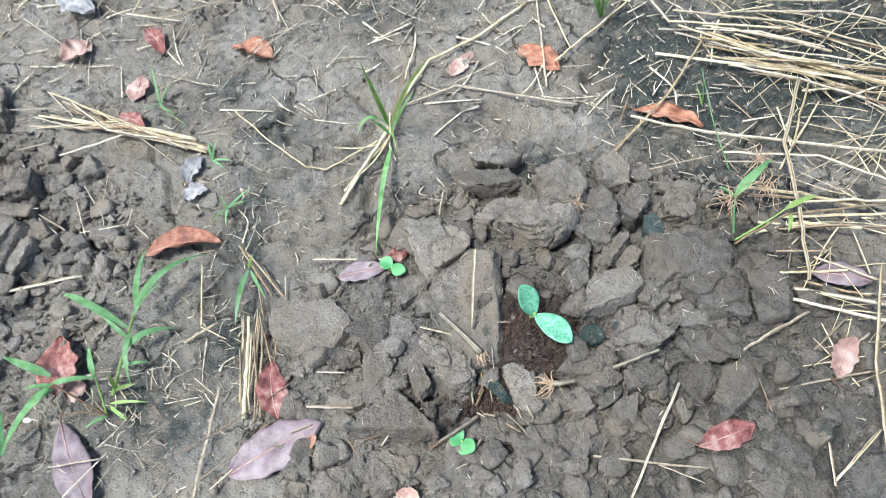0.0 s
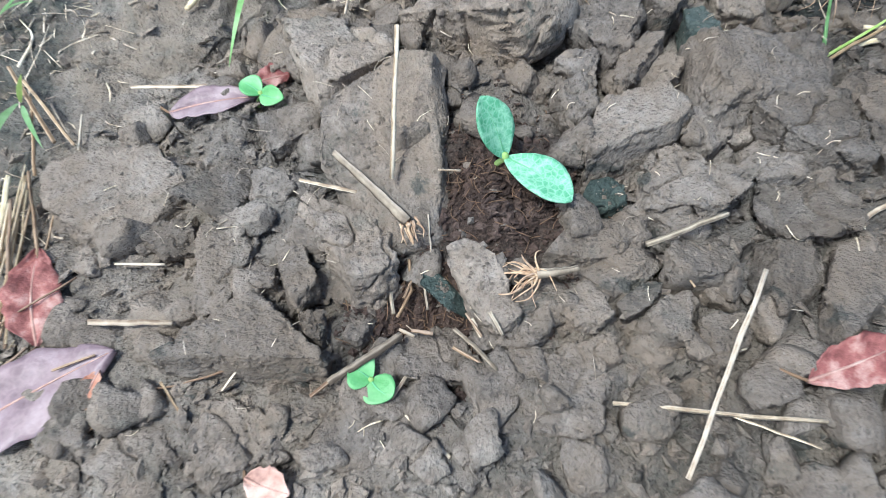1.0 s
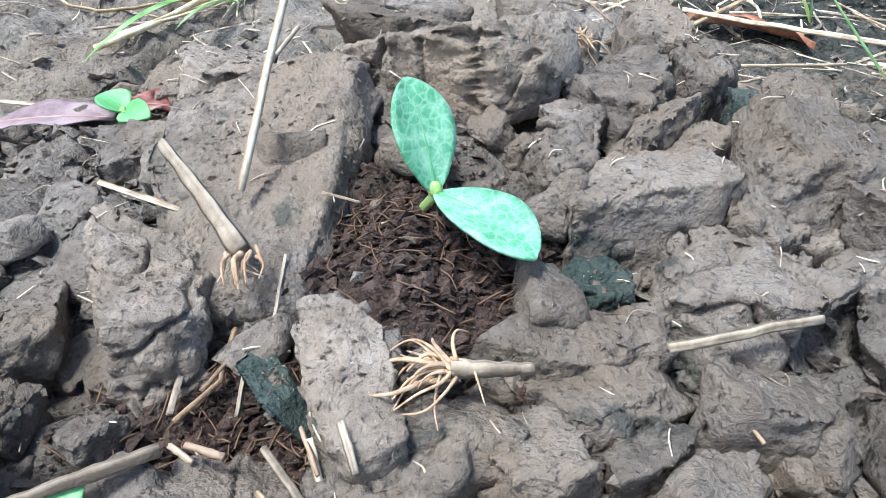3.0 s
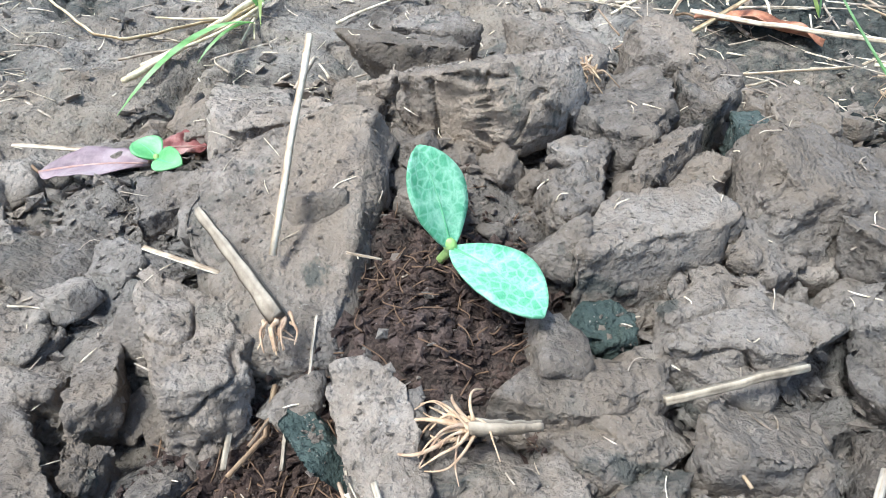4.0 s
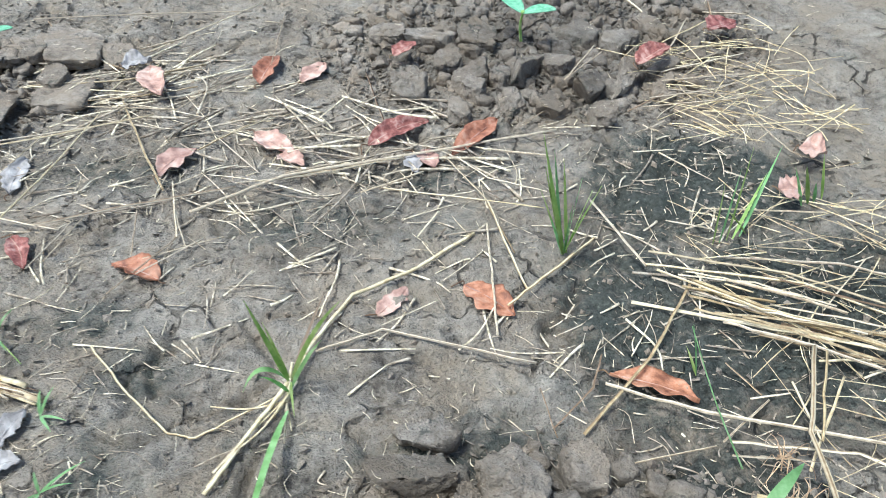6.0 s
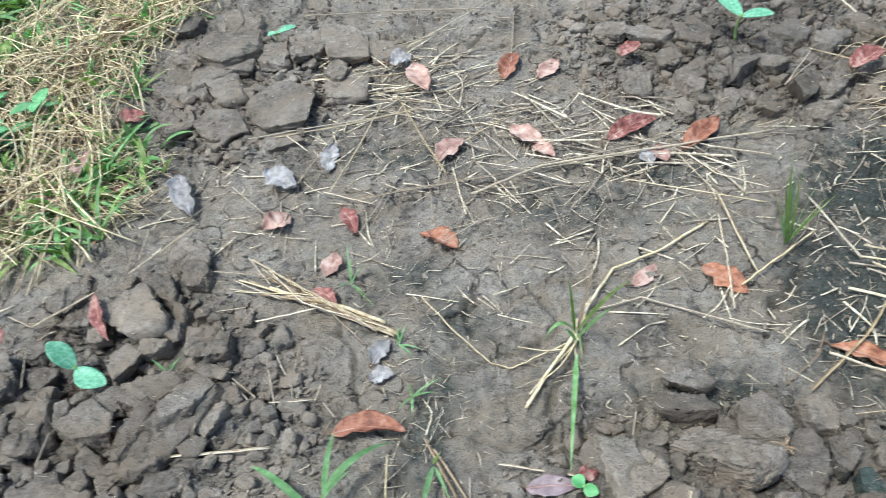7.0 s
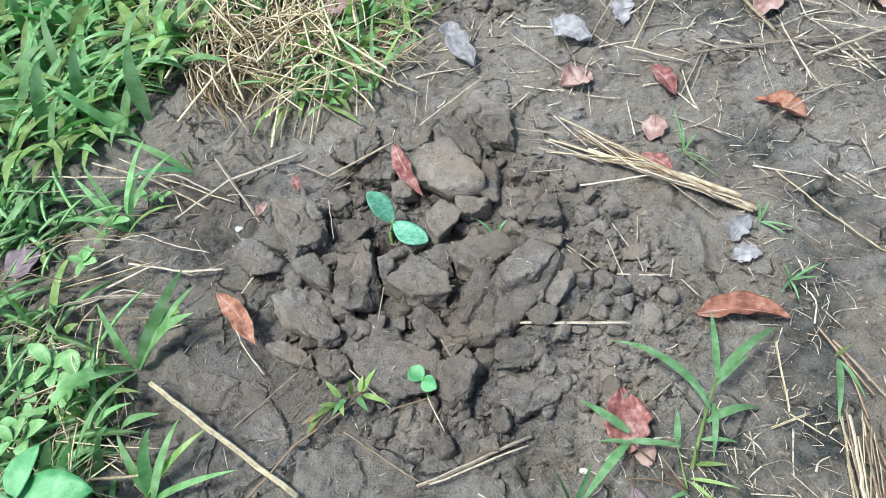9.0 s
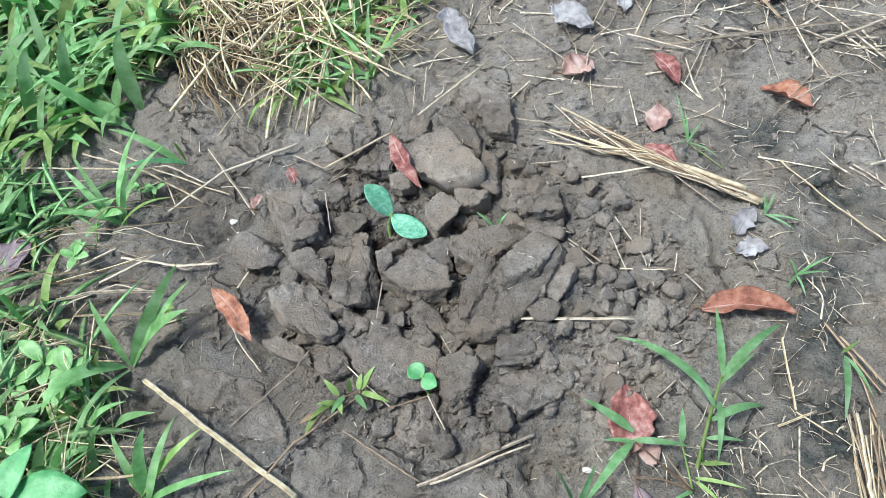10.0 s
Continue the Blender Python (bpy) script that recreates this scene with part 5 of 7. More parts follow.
straw(BROWN, 1.2, (-0.242, 0.352, 0.012), (-0.264, 0.416, 0.012))
straw(PALE, 1.2, (-0.357, 0.587, 0.015), (-0.476, 0.621, 0.015), (-0.588, 0.69, 0.014))
straw(STRAW, 1.0, (-0.39, 0.593, 0.019), (-0.49, 0.641, 0.019), (-0.616, 0.647, 0.008))
straw(STRAW, 1.4, (-0.367, 0.596, 0.013), (-0.468, 0.629, 0.018), (-0.573, 0.643, 0.009))
straw(BROWN, 0.8, (-0.361, 0.6, 0.013), (-0.479, 0.636, 0.015), (-0.603, 0.682, 0.013))
straw(PALE, 1.4, (-0.38, 0.586, 0.02), (-0.474, 0.635, 0.02), (-0.532, 0.641, 0.013))
straw(PALE, 1.2, (-0.399, 0.597, 0.014), (-0.479, 0.633, 0.013), (-0.627, 0.652, 0.008))
straw(STRAW, 1.3, (-0.399, 0.607, 0.009), (-0.47, 0.63, 0.02), (-0.535, 0.664, 0.016))
straw(BROWN, 0.7, (-0.355, 0.59, 0.02), (-0.494, 0.636, 0.018), (-0.543, 0.68, 0.011))
straw(PALE, 1.4, (-0.37, 0.593, 0.016), (-0.478, 0.628, 0.017), (-0.543, 0.668, 0.011))
straw(PALE, 1.4, (-0.375, 0.598, 0.012), (-0.469, 0.62, 0.012), (-0.602, 0.669, 0.009))
straw(BROWN, 1.1, (-0.383, 0.596, 0.017), (-0.509, 0.642, 0.017), (-0.546, 0.685, 0.012))
straw(BROWN, 0.8, (-0.363, 0.594, 0.011), (-0.469, 0.636, 0.019), (-0.539, 0.658, 0.009))
straw(PALE, 1.2, (-0.365, 0.595, 0.016), (-0.498, 0.624, 0.021), (-0.574, 0.686, 0.014))
straw(STRAW, 0.7, (-0.249, 0.359, 0.014), (-0.245, 0.247, 0.008))
straw(STRAW, 0.9, (-0.242, 0.343, 0.017), (-0.243, 0.245, 0.009))
straw(BROWN, 0.9, (-0.264, 0.356, 0.016), (-0.247, 0.264, 0.011))
straw(PALE, 1.0, (-0.268, 0.354, 0.01), (-0.238, 0.244, 0.012))
straw(BROWN, 1.0, (-0.24, 0.332, 0.01), (-0.231, 0.243, 0.012))
straw(BROWN, 1.3, (-0.248, 0.331, 0.017), (-0.228, 0.239, 0.009))
straw(STRAW, 0.7, (-0.24, 0.338, 0.017), (-0.227, 0.241, 0.011))
straw(STRAW, 1.0, (-0.265, 0.35, 0.01), (-0.253, 0.257, 0.008))
straw(BROWN, 0.8, (-0.26, 0.33, 0.013), (-0.236, 0.276, 0.009))

# straws by the second heap
straw(PALE, 2.4, (-1.163, 0.286, 0.02), (-1.112, 0.309, 0.02), (-1.032, 0.329, 0.014))
straw(PALE, 1.8, (-1.188, 0.315, 0.02), (-1.126, 0.372, 0.02))
straw(PALE, 2.0, (-1.116, 0.364, 0.014), (-1.03, 0.368, 0.014), (-0.98, 0.383, 0.012))
straw(PALE, 1.7, (-1.123, 0.322, 0.016), (-1.07, 0.377, 0.014))
straw(STRAW, 1.6, (-1.127, 0.156, 0.03), (-1.085, 0.193, 0.024))
straw(STRAW, 1.8, (-0.996, 0.098, 0.02), (-0.91, 0.129, 0.014))
straw(PALE, 1.6, (-1.166, 0.194, 0.03), (-1.113, 0.241, 0.02))
straw(STRAW, 1.5, (-1.038, 0.27, 0.01), (-0.984, 0.305, 0.01))
straw(PALE, 2.0, (-1.094, 0.447, 0.01), (-1.043, 0.521, 0.016), (-0.956, 0.59, 0.014))
straw(PALE, 2.3, (-1.085, 0.557, 0.016), (-0.963, 0.462, 0.014))
straw(PALE, 1.9, (-0.895, 0.548, 0.02), (-0.82, 0.617, 0.028))
straw(PALE, 1.5, (-0.952, 0.566, 0.016), (-0.894, 0.548, 0.02))
straw(PALE, 1.6, (-0.802, 0.664, 0.014), (-0.737, 0.783, 0.01))
straw(PALE, 1.2, (-0.766, 0.787, 0.01), (-0.715, 0.864, 0.01))
straw(PALE, 1.8, (-0.646, 0.184, 0.01), (-0.547, 0.261, 0.01))
straw(PALE, 1.3, (-0.634, 0.189, 0.01), (-0.548, 0.251, 0.01))
straw(STRAW, 3.8, (-0.985, 0.215, 0.02), (-0.874, 0.179, 0.016), (-0.763, 0.143, 0.01))
straw(PALE, 1.3, (-0.939, 0.323, 0.016), (-0.898, 0.285, 0.012), (-0.859, 0.26, 0.01))
straw(PALE, 0.9, (-0.865, 0.192, 0.01), (-0.819, 0.269, 0.014), (-0.809, 0.292, 0.02))
straw(PALE, 1.3, (-0.74, 0.341, 0.036), (-0.749, 0.385, 0.036))
straw(PALE, 1.0, (-0.846, 0.45, 0.02), (-0.878, 0.508, 0.02))
straw(PALE, 1.2, (-1.145, 0.376, 0.01), (-1.088, 0.368, 0.014), (-1.016, 0.364, 0.014), (-0.977, 0.399, 0.01))
straw(PALE, 1.0, (-1.157, 0.4, 0.01), (-1.122, 0.411, 0.016), (-1.068, 0.405, 0.01), (-1.014, 0.404, 0.01))
straw(PALE, 1.2, (-0.927, 0.396, 0.016), (-0.938, 0.355, 0.01))
straw(BROWN, 1.0, (-0.741, 0.219, 0.01), (-0.694, 0.204, 0.01), (-0.645, 0.189, 0.01))
straw(BROWN, 0.9, (-0.699, 0.254, 0.01), (-0.661, 0.275, 0.014))
straw(PALE, 1.1, (-0.661, 0.273, 0.02), (-0.634, 0.244, 0.014))
straw(BROWN, 1.3, (-0.811, 0.129, 0.014), (-0.786, 0.193, 0.012), (-0.733, 0.259, 0.014))
straw(PALE, 1.0, (-0.766, 0.29, 0.01), (-0.7, 0.255, 0.01))
straw(PALE, 1.0, (-0.869, 0.569, 0.01), (-0.895, 0.51, 0.01))
straw(PALE, 0.8, (-0.668, 0.342, 0.02), (-0.643, 0.316, 0.02))
straw(PALE, 1.0, (-0.557, 0.495, 0.01), (-0.524, 0.471, 0.01))
straw(PALE, 0.8, (-0.514, 0.518, 0.01), (-0.48, 0.455, 0.01))
straw(PALE, 0.9, (-0.495, 0.471, 0.01), (-0.445, 0.479, 0.01))
straw(PALE, 1.4, (-0.451, 0.842, 0.01), (-0.547, 0.868, 0.01))
straw(PALE, 0.8, (-0.439, 0.866, 0.01), (-0.459, 0.773, 0.01))
straw(PALE, 1, (-0.324, 0.889, 0.01), (-0.282, 0.805, 0.01))
straw(PALE, 0.9, (-0.328, 0.789, 0.01), (-0.243, 0.826, 0.01))
straw(PALE, 0.8, (-0.628, 0.607, 0.01), (-0.587, 0.618, 0.01))
straw(PALE, 0.9, (-0.652, 0.663, 0.01), (-0.608, 0.667, 0.01))
straw(PALE, 0.9, (-0.827, 0.728, 0.01), (-0.813, 0.673, 0.01))
straw(PALE, 0.9, (-0.821, 0.765, 0.01), (-0.804, 0.696, 0.01))
straw(PALE, 0.9, (-1.364, 0.43, 0.03), (-1.219, 0.475, 0.02))
straw(STRAW, 1.2, (-1.18, 0.309, 0.02), (-1.076, 0.369, 0.02))
straw(STRAW, 1.2, (-1.135, 0.274, 0.01), (-0.972, 0.312, 0.01))
straw(PALE, 1.2, (-1.156, 0.276, 0.02), (-1.098, 0.324, 0.016), (-1.033, 0.327, 0.012))
straw(PALE, 1, (-1.139, 0.359, 0.01), (-1.18, 0.324, 0.01))
straw(PALE, 0.8, (-1.045, 0.42, 0.01), (-0.992, 0.378, 0.01))
straw(PALE, 0.8, (-0.935, 0.389, 0.01), (-0.891, 0.398, 0.01))

straw(PALE_HAY, 1.5, (-1.42, 0.455, 0.03), (-1.30, 0.475, 0.03), (-1.19, 0.50, 0.02))
straw(PALE_HAY, 1.8, (-1.28, 0.515, 0.02), (-1.16, 0.50, 0.02), (-1.05, 0.47, 0.012))
straw(PALE_HAY, 1.2, (-1.24, 0.53, 0.02), (-1.14, 0.505, 0.02), (-1.02, 0.49, 0.01))
straw(PALE, 1.6, (-1.21, 0.49, 0.02), (-1.13, 0.515, 0.02), (-1.06, 0.50, 0.012))
straw(PALE_HAY, 1.3, (-1.22, 0.41, 0.02), (-1.16, 0.46, 0.02), (-1.12, 0.50, 0.012))
straw(PALE, 1.4, (-1.13, 0.50, 0.012), (-1.09, 0.46, 0.01))

# straw heap beside the far clods
straw(PALE, 1.5, (0.345, 1.19, 0.02), (0.486, 1.246, 0.02))
straw(PALE, 1.4, (0.312, 1.113, 0.02), (0.403, 1.132, 0.02), (0.481, 1.167, 0.02))
straw(PALE, 1.3, (0.34, 1.164, 0.02), (0.486, 1.184, 0.02))
straw(PALE, 1.6, (0.366, 1.199, 0.02), (0.52, 1.303, 0.02))
straw(PALE, 1.3, (0.299, 1.089, 0.02), (0.448, 1.109, 0.02))
straw(PALE, 1.2, (0.344, 1.139, 0.02), (0.465, 1.11, 0.02))
straw(PALE, 1.4, (0.424, 1.374, 0.02), (0.368, 1.254, 0.02))
straw(PALE, 1.3, (0.404, 1.174, 0.02), (0.496, 1.219, 0.02))
straw(PALE, 1.2, (0.333, 1.216, 0.02), (0.419, 1.273, 0.02))
straw(PALE, 2, (0.303, 1.431, 0.06), (0.34, 1.344, 0.05))
straw(STRAW, 1.2, (0.367, 1.292, 0.02), (0.463, 1.374, 0.02))
straw(PALE, 1.2, (0.368, 0.931, 0.02), (0.393, 0.913, 0.02))
straw(BROWN, 1.6, (0.482, 1.452, 0.02), (0.467, 1.353, 0.02))
straw(PALE, 1.6, (0.461, 1.407, 0.02), (0.535, 1.396, 0.02))

# straws over the far soil
straw(STRAW, 1.5, (-0.664, 1.203, 0.012), (-0.517, 1.214, 0.012), (-0.388, 1.266, 0.012))
straw(STRAW, 1.4, (-0.664, 1.203, 0.012), (-0.546, 1.185, 0.012), (-0.465, 1.175, 0.012))
straw(PALE, 1.4, (-0.737, 1.006, 0.012), (-0.648, 1.034, 0.012), (-0.493, 1.077, 0.012))
straw(STRAW, 1.8, (-0.486, 1.149, 0.012), (-0.412, 1.022, 0.012), (-0.346, 0.918, 0.012))
straw(STRAW, 1.3, (-0.508, 1.116, 0.012), (-0.517, 0.983, 0.012), (-0.535, 0.865, 0.012))
straw(STRAW, 1.3, (-0.687, 1.012, 0.012), (-0.563, 1.049, 0.012), (-0.423, 1.105, 0.012))
straw(PALE, 1.7, (-0.484, 0.85, 0.012), (-0.366, 0.889, 0.012), (-0.252, 0.922, 0.012))
straw(PALE, 2.0, (-0.297, 0.871, 0.012), (-0.192, 0.94, 0.016), (-0.047, 0.984, 0.012), (0.172, 1.045, 0.012))
straw(PALE, 1.6, (-0.192, 0.944, 0.016), (-0.038, 1.002, 0.012), (-0.003, 1.023, 0.012))
straw(PALE, 1.4, (-0.2, 0.936, 0.012), (-0.081, 0.97, 0.012), (-0.039, 0.984, 0.012))
straw(STRAW, 1.2, (0.071, 0.876, 0.02), (0.017, 0.981, 0.014))
straw(STRAW, 1.2, (0.071, 0.876, 0.02), (0.11, 0.733, 0.012))
straw(STRAW, 1.0, (0.071, 0.876, 0.02), (-0.06, 0.915, 0.012))
straw(STRAW, 1.2, (0.071, 0.876, 0.02), (0.14, 0.87, 0.012))
straw(STRAW, 1.2, (0.07, 0.87, 0.02), (0.1, 0.789, 0.012))
straw(PALE, 1.2, (-0.088, 0.906, 0.012), (-0.01, 0.949, 0.012))
straw(PALE, 1.2, (0.074, 1, 0.012), (0.16, 0.98, 0.012))
straw(PALE, 1.0, (0.033, 0.983, 0.012), (0.073, 0.934, 0.012), (0.146, 0.903, 0.012))
straw(STRAW, 1.1, (-0.314, 1.03, 0.012), (-0.246, 1.088, 0.012))
straw(STRAW, 1.3, (-0.327, 1.008, 0.012), (-0.269, 1.074, 0.012))
straw(PALE, 1.0, (-0.305, 1.037, 0.012), (-0.227, 0.951, 0.012))
straw(STRAW, 1.4, (-0.38, 1.189, 0.012), (-0.463, 1.162, 0.012), (-0.572, 1.146, 0.012))
straw(PALE, 1.2, (-0.553, 1.135, 0.012), (-0.393, 1.119, 0.012), (-0.344, 1.199, 0.012))
straw(PALE, 1.0, (-0.716, 0.873, 0.012), (-0.59, 0.777, 0.012))
straw(PALE, 1.0, (-0.567, 1.066, 0.012), (-0.598, 0.883, 0.012))
straw(BROWN, 1.4, (-0.744, 1.453, 0.012), (-0.648, 1.328, 0.012), (-0.524, 1.254, 0.012))
straw(PALE, 1.4, (-0.524, 1.327, 0.012), (-0.453, 1.369, 0.012))
straw(PALE, 1.0, (-0.634, 1.161, 0.012), (-0.712, 1.141, 0.012))
straw(PALE, 1.0, (-0.73, 1.162, 0.012), (-0.626, 1.038, 0.012))
straw(PALE, 1.0, (-0.665, 1.016, 0.012), (-0.61, 0.973, 0.012))
straw(STRAW, 1.0, (-0.466, 1.18, 0.012), (-0.469, 1.277, 0.012))
straw(PALE, 1.2, (-0.339, 0.936, 0.012), (-0.298, 0.823, 0.012))
straw(PALE, 0.9, (-0.298, 0.823, 0.012), (-0.347, 0.73, 0.012))
straw(PALE, 0.9, (-0.264, 0.822, 0.012), (-0.333, 0.753, 0.012))
straw(PALE, 0.9, (-0.365, 0.876, 0.012), (-0.342, 0.793, 0.012))
straw(PALE, 1.1, (-0.598, 1.215, 0.012), (-0.506, 1.252, 0.012))
straw(BROWN, 1.2, (-0.117, 1.228, 0.012), (-0.072, 1.071, 0.012))
straw(PALE, 0.8, (-0.068, 1.151, 0.012), (0.004, 1.103, 0.012))
straw(PALE, 1, (0.121, 1.053, 0.012), (0.164, 1.101, 0.012))
straw(PALE, 1.3, (0.185, 1.099, 0.06), (0.24, 1.203, 0.06))
straw(PALE, 1.0, (0.191, 1.107, 0.06), (0.249, 1.182, 0.06))
straw(PALE, 1, (0.142, 1.084, 0.01), (0.122, 1.061, 0.01))
straw(PALE, 1.2, (-0.278, 1.26, 0.01), (-0.295, 1.464, 0.01))
straw(PALE, 1.3, (-0.783, 1.473, 0.01), (-0.563, 1.473, 0.014), (-0.357, 1.469, 0.016))
straw(PALE, 1.2, (-0.504, 1.321, 0.01), (-0.352, 1.519, 0.01))
straw(PALE, 1, (0.268, 0.99, 0.01), (0.322, 0.994, 0.01))
straw(BROWN, 1.2, (0.277, 1.084, 0.016), (0.334, 1.125, 0.02))
straw(PALE, 1.5, (0.197, 0.883, 0.012), (0.242, 0.766, 0.012))
straw(STRAW, 1.6, (0.089, 0.709, 0.012), (0.148, 0.768, 0.012), (0.193, 0.815, 0.012))
straw(PALE, 1.1, (0.327, 0.866, 0.012), (0.475, 0.854, 0.012))
straw(PALE, 1, (0.369, 0.827, 0.012), (0.451, 0.902, 0.012))
straw(PALE, 1.4, (0.299, 0.829, 0.012), (0.332, 0.84, 0.012))
straw(PALE, 1.0, (0.444, 1.084, 0.012), (0.47, 0.983, 0.012), (0.51, 0.95, 0.012))
straw(BROWN, 0.8, (0.113, 0.597, 0.02), (0.122, 0.539, 0.03))
straw(PALE, 1.4, (-0.107, 0.693, 0.012), (-0.102, 0.73, 0.012))
straw(PALE, 1.3, (-0.011, 0.82, 0.012), (0.012, 0.866, 0.012))

# fallen leaves
dead_leaf("purple", (-0.253, 0.185, 0.005), (-0.161, 0.233, 0.005), 0.054, 0.12, 0.02, 0, label="large purple-grey fallen leaf with a wet sheen on the soil")
dead_leaf("red", (-0.208, 0.238, 0.012), (-0.225, 0.3, 0.012), 0.036, 0.25, 0.04, 10)
dead_leaf("purple", (-0.444, 0.238, 0.005), (-0.384, 0.151, 0.005), 0.045, 0.12, 0.02, 0, label="large purple-grey fallen leaf with a wet sheen on the soil")
dead_leaf("orange", (-0.404, 0.440, 0.010), (-0.312, 0.452, 0.010), 0.040, 0.5, 0.1, -16, label="curled orange-brown dead leaf standing on its edge")
dead_leaf("orange", (-0.301, 0.76, 0.005), (-0.364, 0.784, 0.005), 0.045, 0.35, 0.05, 12)
dead_leaf("pink", (-0.622, 0.777, 0.005), (-0.584, 0.821, 0.005), 0.053, 0.3, 0.08, 0)
dead_leaf("red", (-0.504, 0.828, 0.005), (-0.466, 0.777, 0.005), 0.031, 0.3, 0.05, 0)
dead_leaf("pink", (-0.487, 0.734, 0.005), (-0.486, 0.679, 0.005), 0.037, 0.2, 0.05, 0)
dead_leaf("pink", (-0.048, 0.702, 0.005), (-0.014, 0.75, 0.005), 0.029, 0.25, 0.05, 0)
dead_leaf("orange", (0.043, 0.747, 0.005), (0.096, 0.7, 0.005), 0.044, 0.2, 0.03, 0)
dead_leaf("orange", (0.181, 0.624, 0.005), (0.259, 0.595, 0.005), 0.04, 0.3, 0.05, -20)
dead_leaf("red", (0.188, 0.207, 0.028), (0.24, 0.226, 0.028), 0.029, 0.22, 0.04, 0)
dead_leaf("pink", (0.325, 0.273, 0.018), (0.354, 0.32, 0.018), 0.027, 0.2, 0.03, 0)
dead_leaf("red", (-0.452, 0.264, 0.014), (-0.469, 0.332, 0.014), 0.050, 0.2, 0.04, 0)
dead_leaf("purple", (-0.163, 0.395, 0.016), (-0.107, 0.403, 0.016), 0.029, 0.3, 0.04, 0)
dead_leaf("red", (-0.109, 0.413, 0.018), (-0.088, 0.424, 0.018), 0.022, 0.3, 0.05, 0)
dead_leaf("purple", (0.328, 0.385, 0.016), (0.384, 0.373, 0.016), 0.031, 0.15, 0.02, 0)
dead_leaf("pink", (-0.084, 0.168, 0.018), (-0.056, 0.158, 0.018), 0.022, 0.2, 0.03, 0)
dead_leaf("pink", (-0.446, 0.268, 0.005), (-0.424, 0.28, 0.005), 0.036, 0.2, 0.03, 0)
dead_leaf("grey", (-0.377, 0.543, 0.005), (-0.361, 0.578, 0.005), 0.029, 0.2, 0.05, 0)
dead_leaf("grey", (-0.376, 0.519, 0.005), (-0.343, 0.528, 0.005), 0.026, 0.2, 0.05, 0)
dead_leaf("orange", (-0.173, 0.206, 0.014), (-0.167, 0.223, 0.014), 0.012, 0.4, 0.1, 0)
dead_leaf("orange", (-0.961, 0.342, 0.024), (-0.876, 0.287, 0.024), 0.029, 0.35, 0.08, 15)
dead_leaf("red", (-0.816, 0.606, 0.034), (-0.746, 0.526, 0.034), 0.025, 0.4, 0.06, 30)
dead_leaf("grey", (-0.831, 0.896, 0.015), (-0.757, 0.797, 0.015), 0.044, 0.2, 0.03, 0)
dead_leaf("grey", (-0.665, 0.918, 0.015), (-0.596, 0.872, 0.015), 0.049, 0.2, 0.04, 0)
dead_leaf("red", (-0.946, 0.54, 0.02), (-0.926, 0.516, 0.02), 0.017, 0.3, 0.05, 0)
dead_leaf("pink", (-0.963, 0.464, 0.024), (-0.962, 0.492, 0.024), 0.018, 0.2, 0.03, 0)
dead_leaf("purple", (-1.29, 0.314, 0.02), (-1.258, 0.357, 0.02), 0.069, 0.2, 0.03, 0)
dead_leaf("red", (-0.494, 0.654, 0.014), (-0.451, 0.629, 0.014), 0.025, 0.3, 0.05, 0)
dead_leaf("pink", (-1.047, 0.78, 0.02), (-1.022, 0.83, 0.02), 0.055, 0.2, 0.05, 0)
dead_leaf("grey", (-0.558, 0.924, 0.005), (-0.566, 0.997, 0.005), 0.036, 0.25, 0.04, 0)
dead_leaf("pink", (-0.471, 1.239, 0.024), (-0.411, 1.125, 0.024), 0.049, 0.25, 0.05, 0)
dead_leaf("grey", (-0.52, 1.245, 0.022), (-0.475, 1.262, 0.022), 0.059, 0.2, 0.05, 0)
dead_leaf("orange", (-0.287, 1.206, 0.005), (-0.273, 1.3, 0.005), 0.046, 0.25, 0.05, 0)
dead_leaf("pink", (-0.22, 1.212, 0.005), (-0.188, 1.287, 0.005), 0.045, 0.25, 0.05, 0)
dead_leaf("pink", (-0.37, 0.961, 0.005), (-0.324, 1.024, 0.005), 0.049, 0.25, 0.05, 0)
dead_leaf("pink", (-0.257, 1.05, 0.005), (-0.183, 1.002, 0.005), 0.045, 0.3, 0.06, 0)
dead_leaf("pink", (-0.212, 1.004, 0.005), (-0.166, 0.967, 0.005), 0.037, 0.3, 0.06, 0)
dead_leaf("red", (-0.09, 1.013, 0.005), (-0.009, 1.087, 0.005), 0.041, 0.3, 0.06, 20)
dead_leaf("orange", (0.026, 0.996, 0.005), (0.09, 1.081, 0.005), 0.042, 0.3, 0.08, 10)
dead_leaf("pink", (-0.01, 1.009, 0.005), (0.006, 0.959, 0.005), 0.033, 0.15, 0.03, 0)
dead_leaf("grey", (-0.03, 1.003, 0.005), (-0.02, 0.954, 0.005), 0.026, 0.15, 0.03, 0)
dead_leaf("red", (-0.071, 1.244, 0.03), (-0.038, 1.292, 0.03), 0.039, 0.3, 0.06, 0)
dead_leaf("red", (-0.924, 0.831, 0.005), (-0.935, 0.89, 0.005), 0.027, 0.3, 0.06, 0)
dead_leaf("red", (-1.02, 1.038, 0.02), (-0.983, 1.072, 0.02), 0.074, 0.3, 0.06, 0)
dead_leaf("pink", (-1.047, 0.891, 0.03), (-0.983, 0.911, 0.03), 0.072, 0.2, 0.05, 0)
dead_leaf("pink", (-1.759, 1.306, 0.03), (-1.695, 1.318, 0.03), 0.123, 0.2, 0.05, 0)
dead_leaf("red", (0.304, 1.181, 0.04), (0.361, 1.238, 0.04), 0.047, 0.3, 0.06, 0)
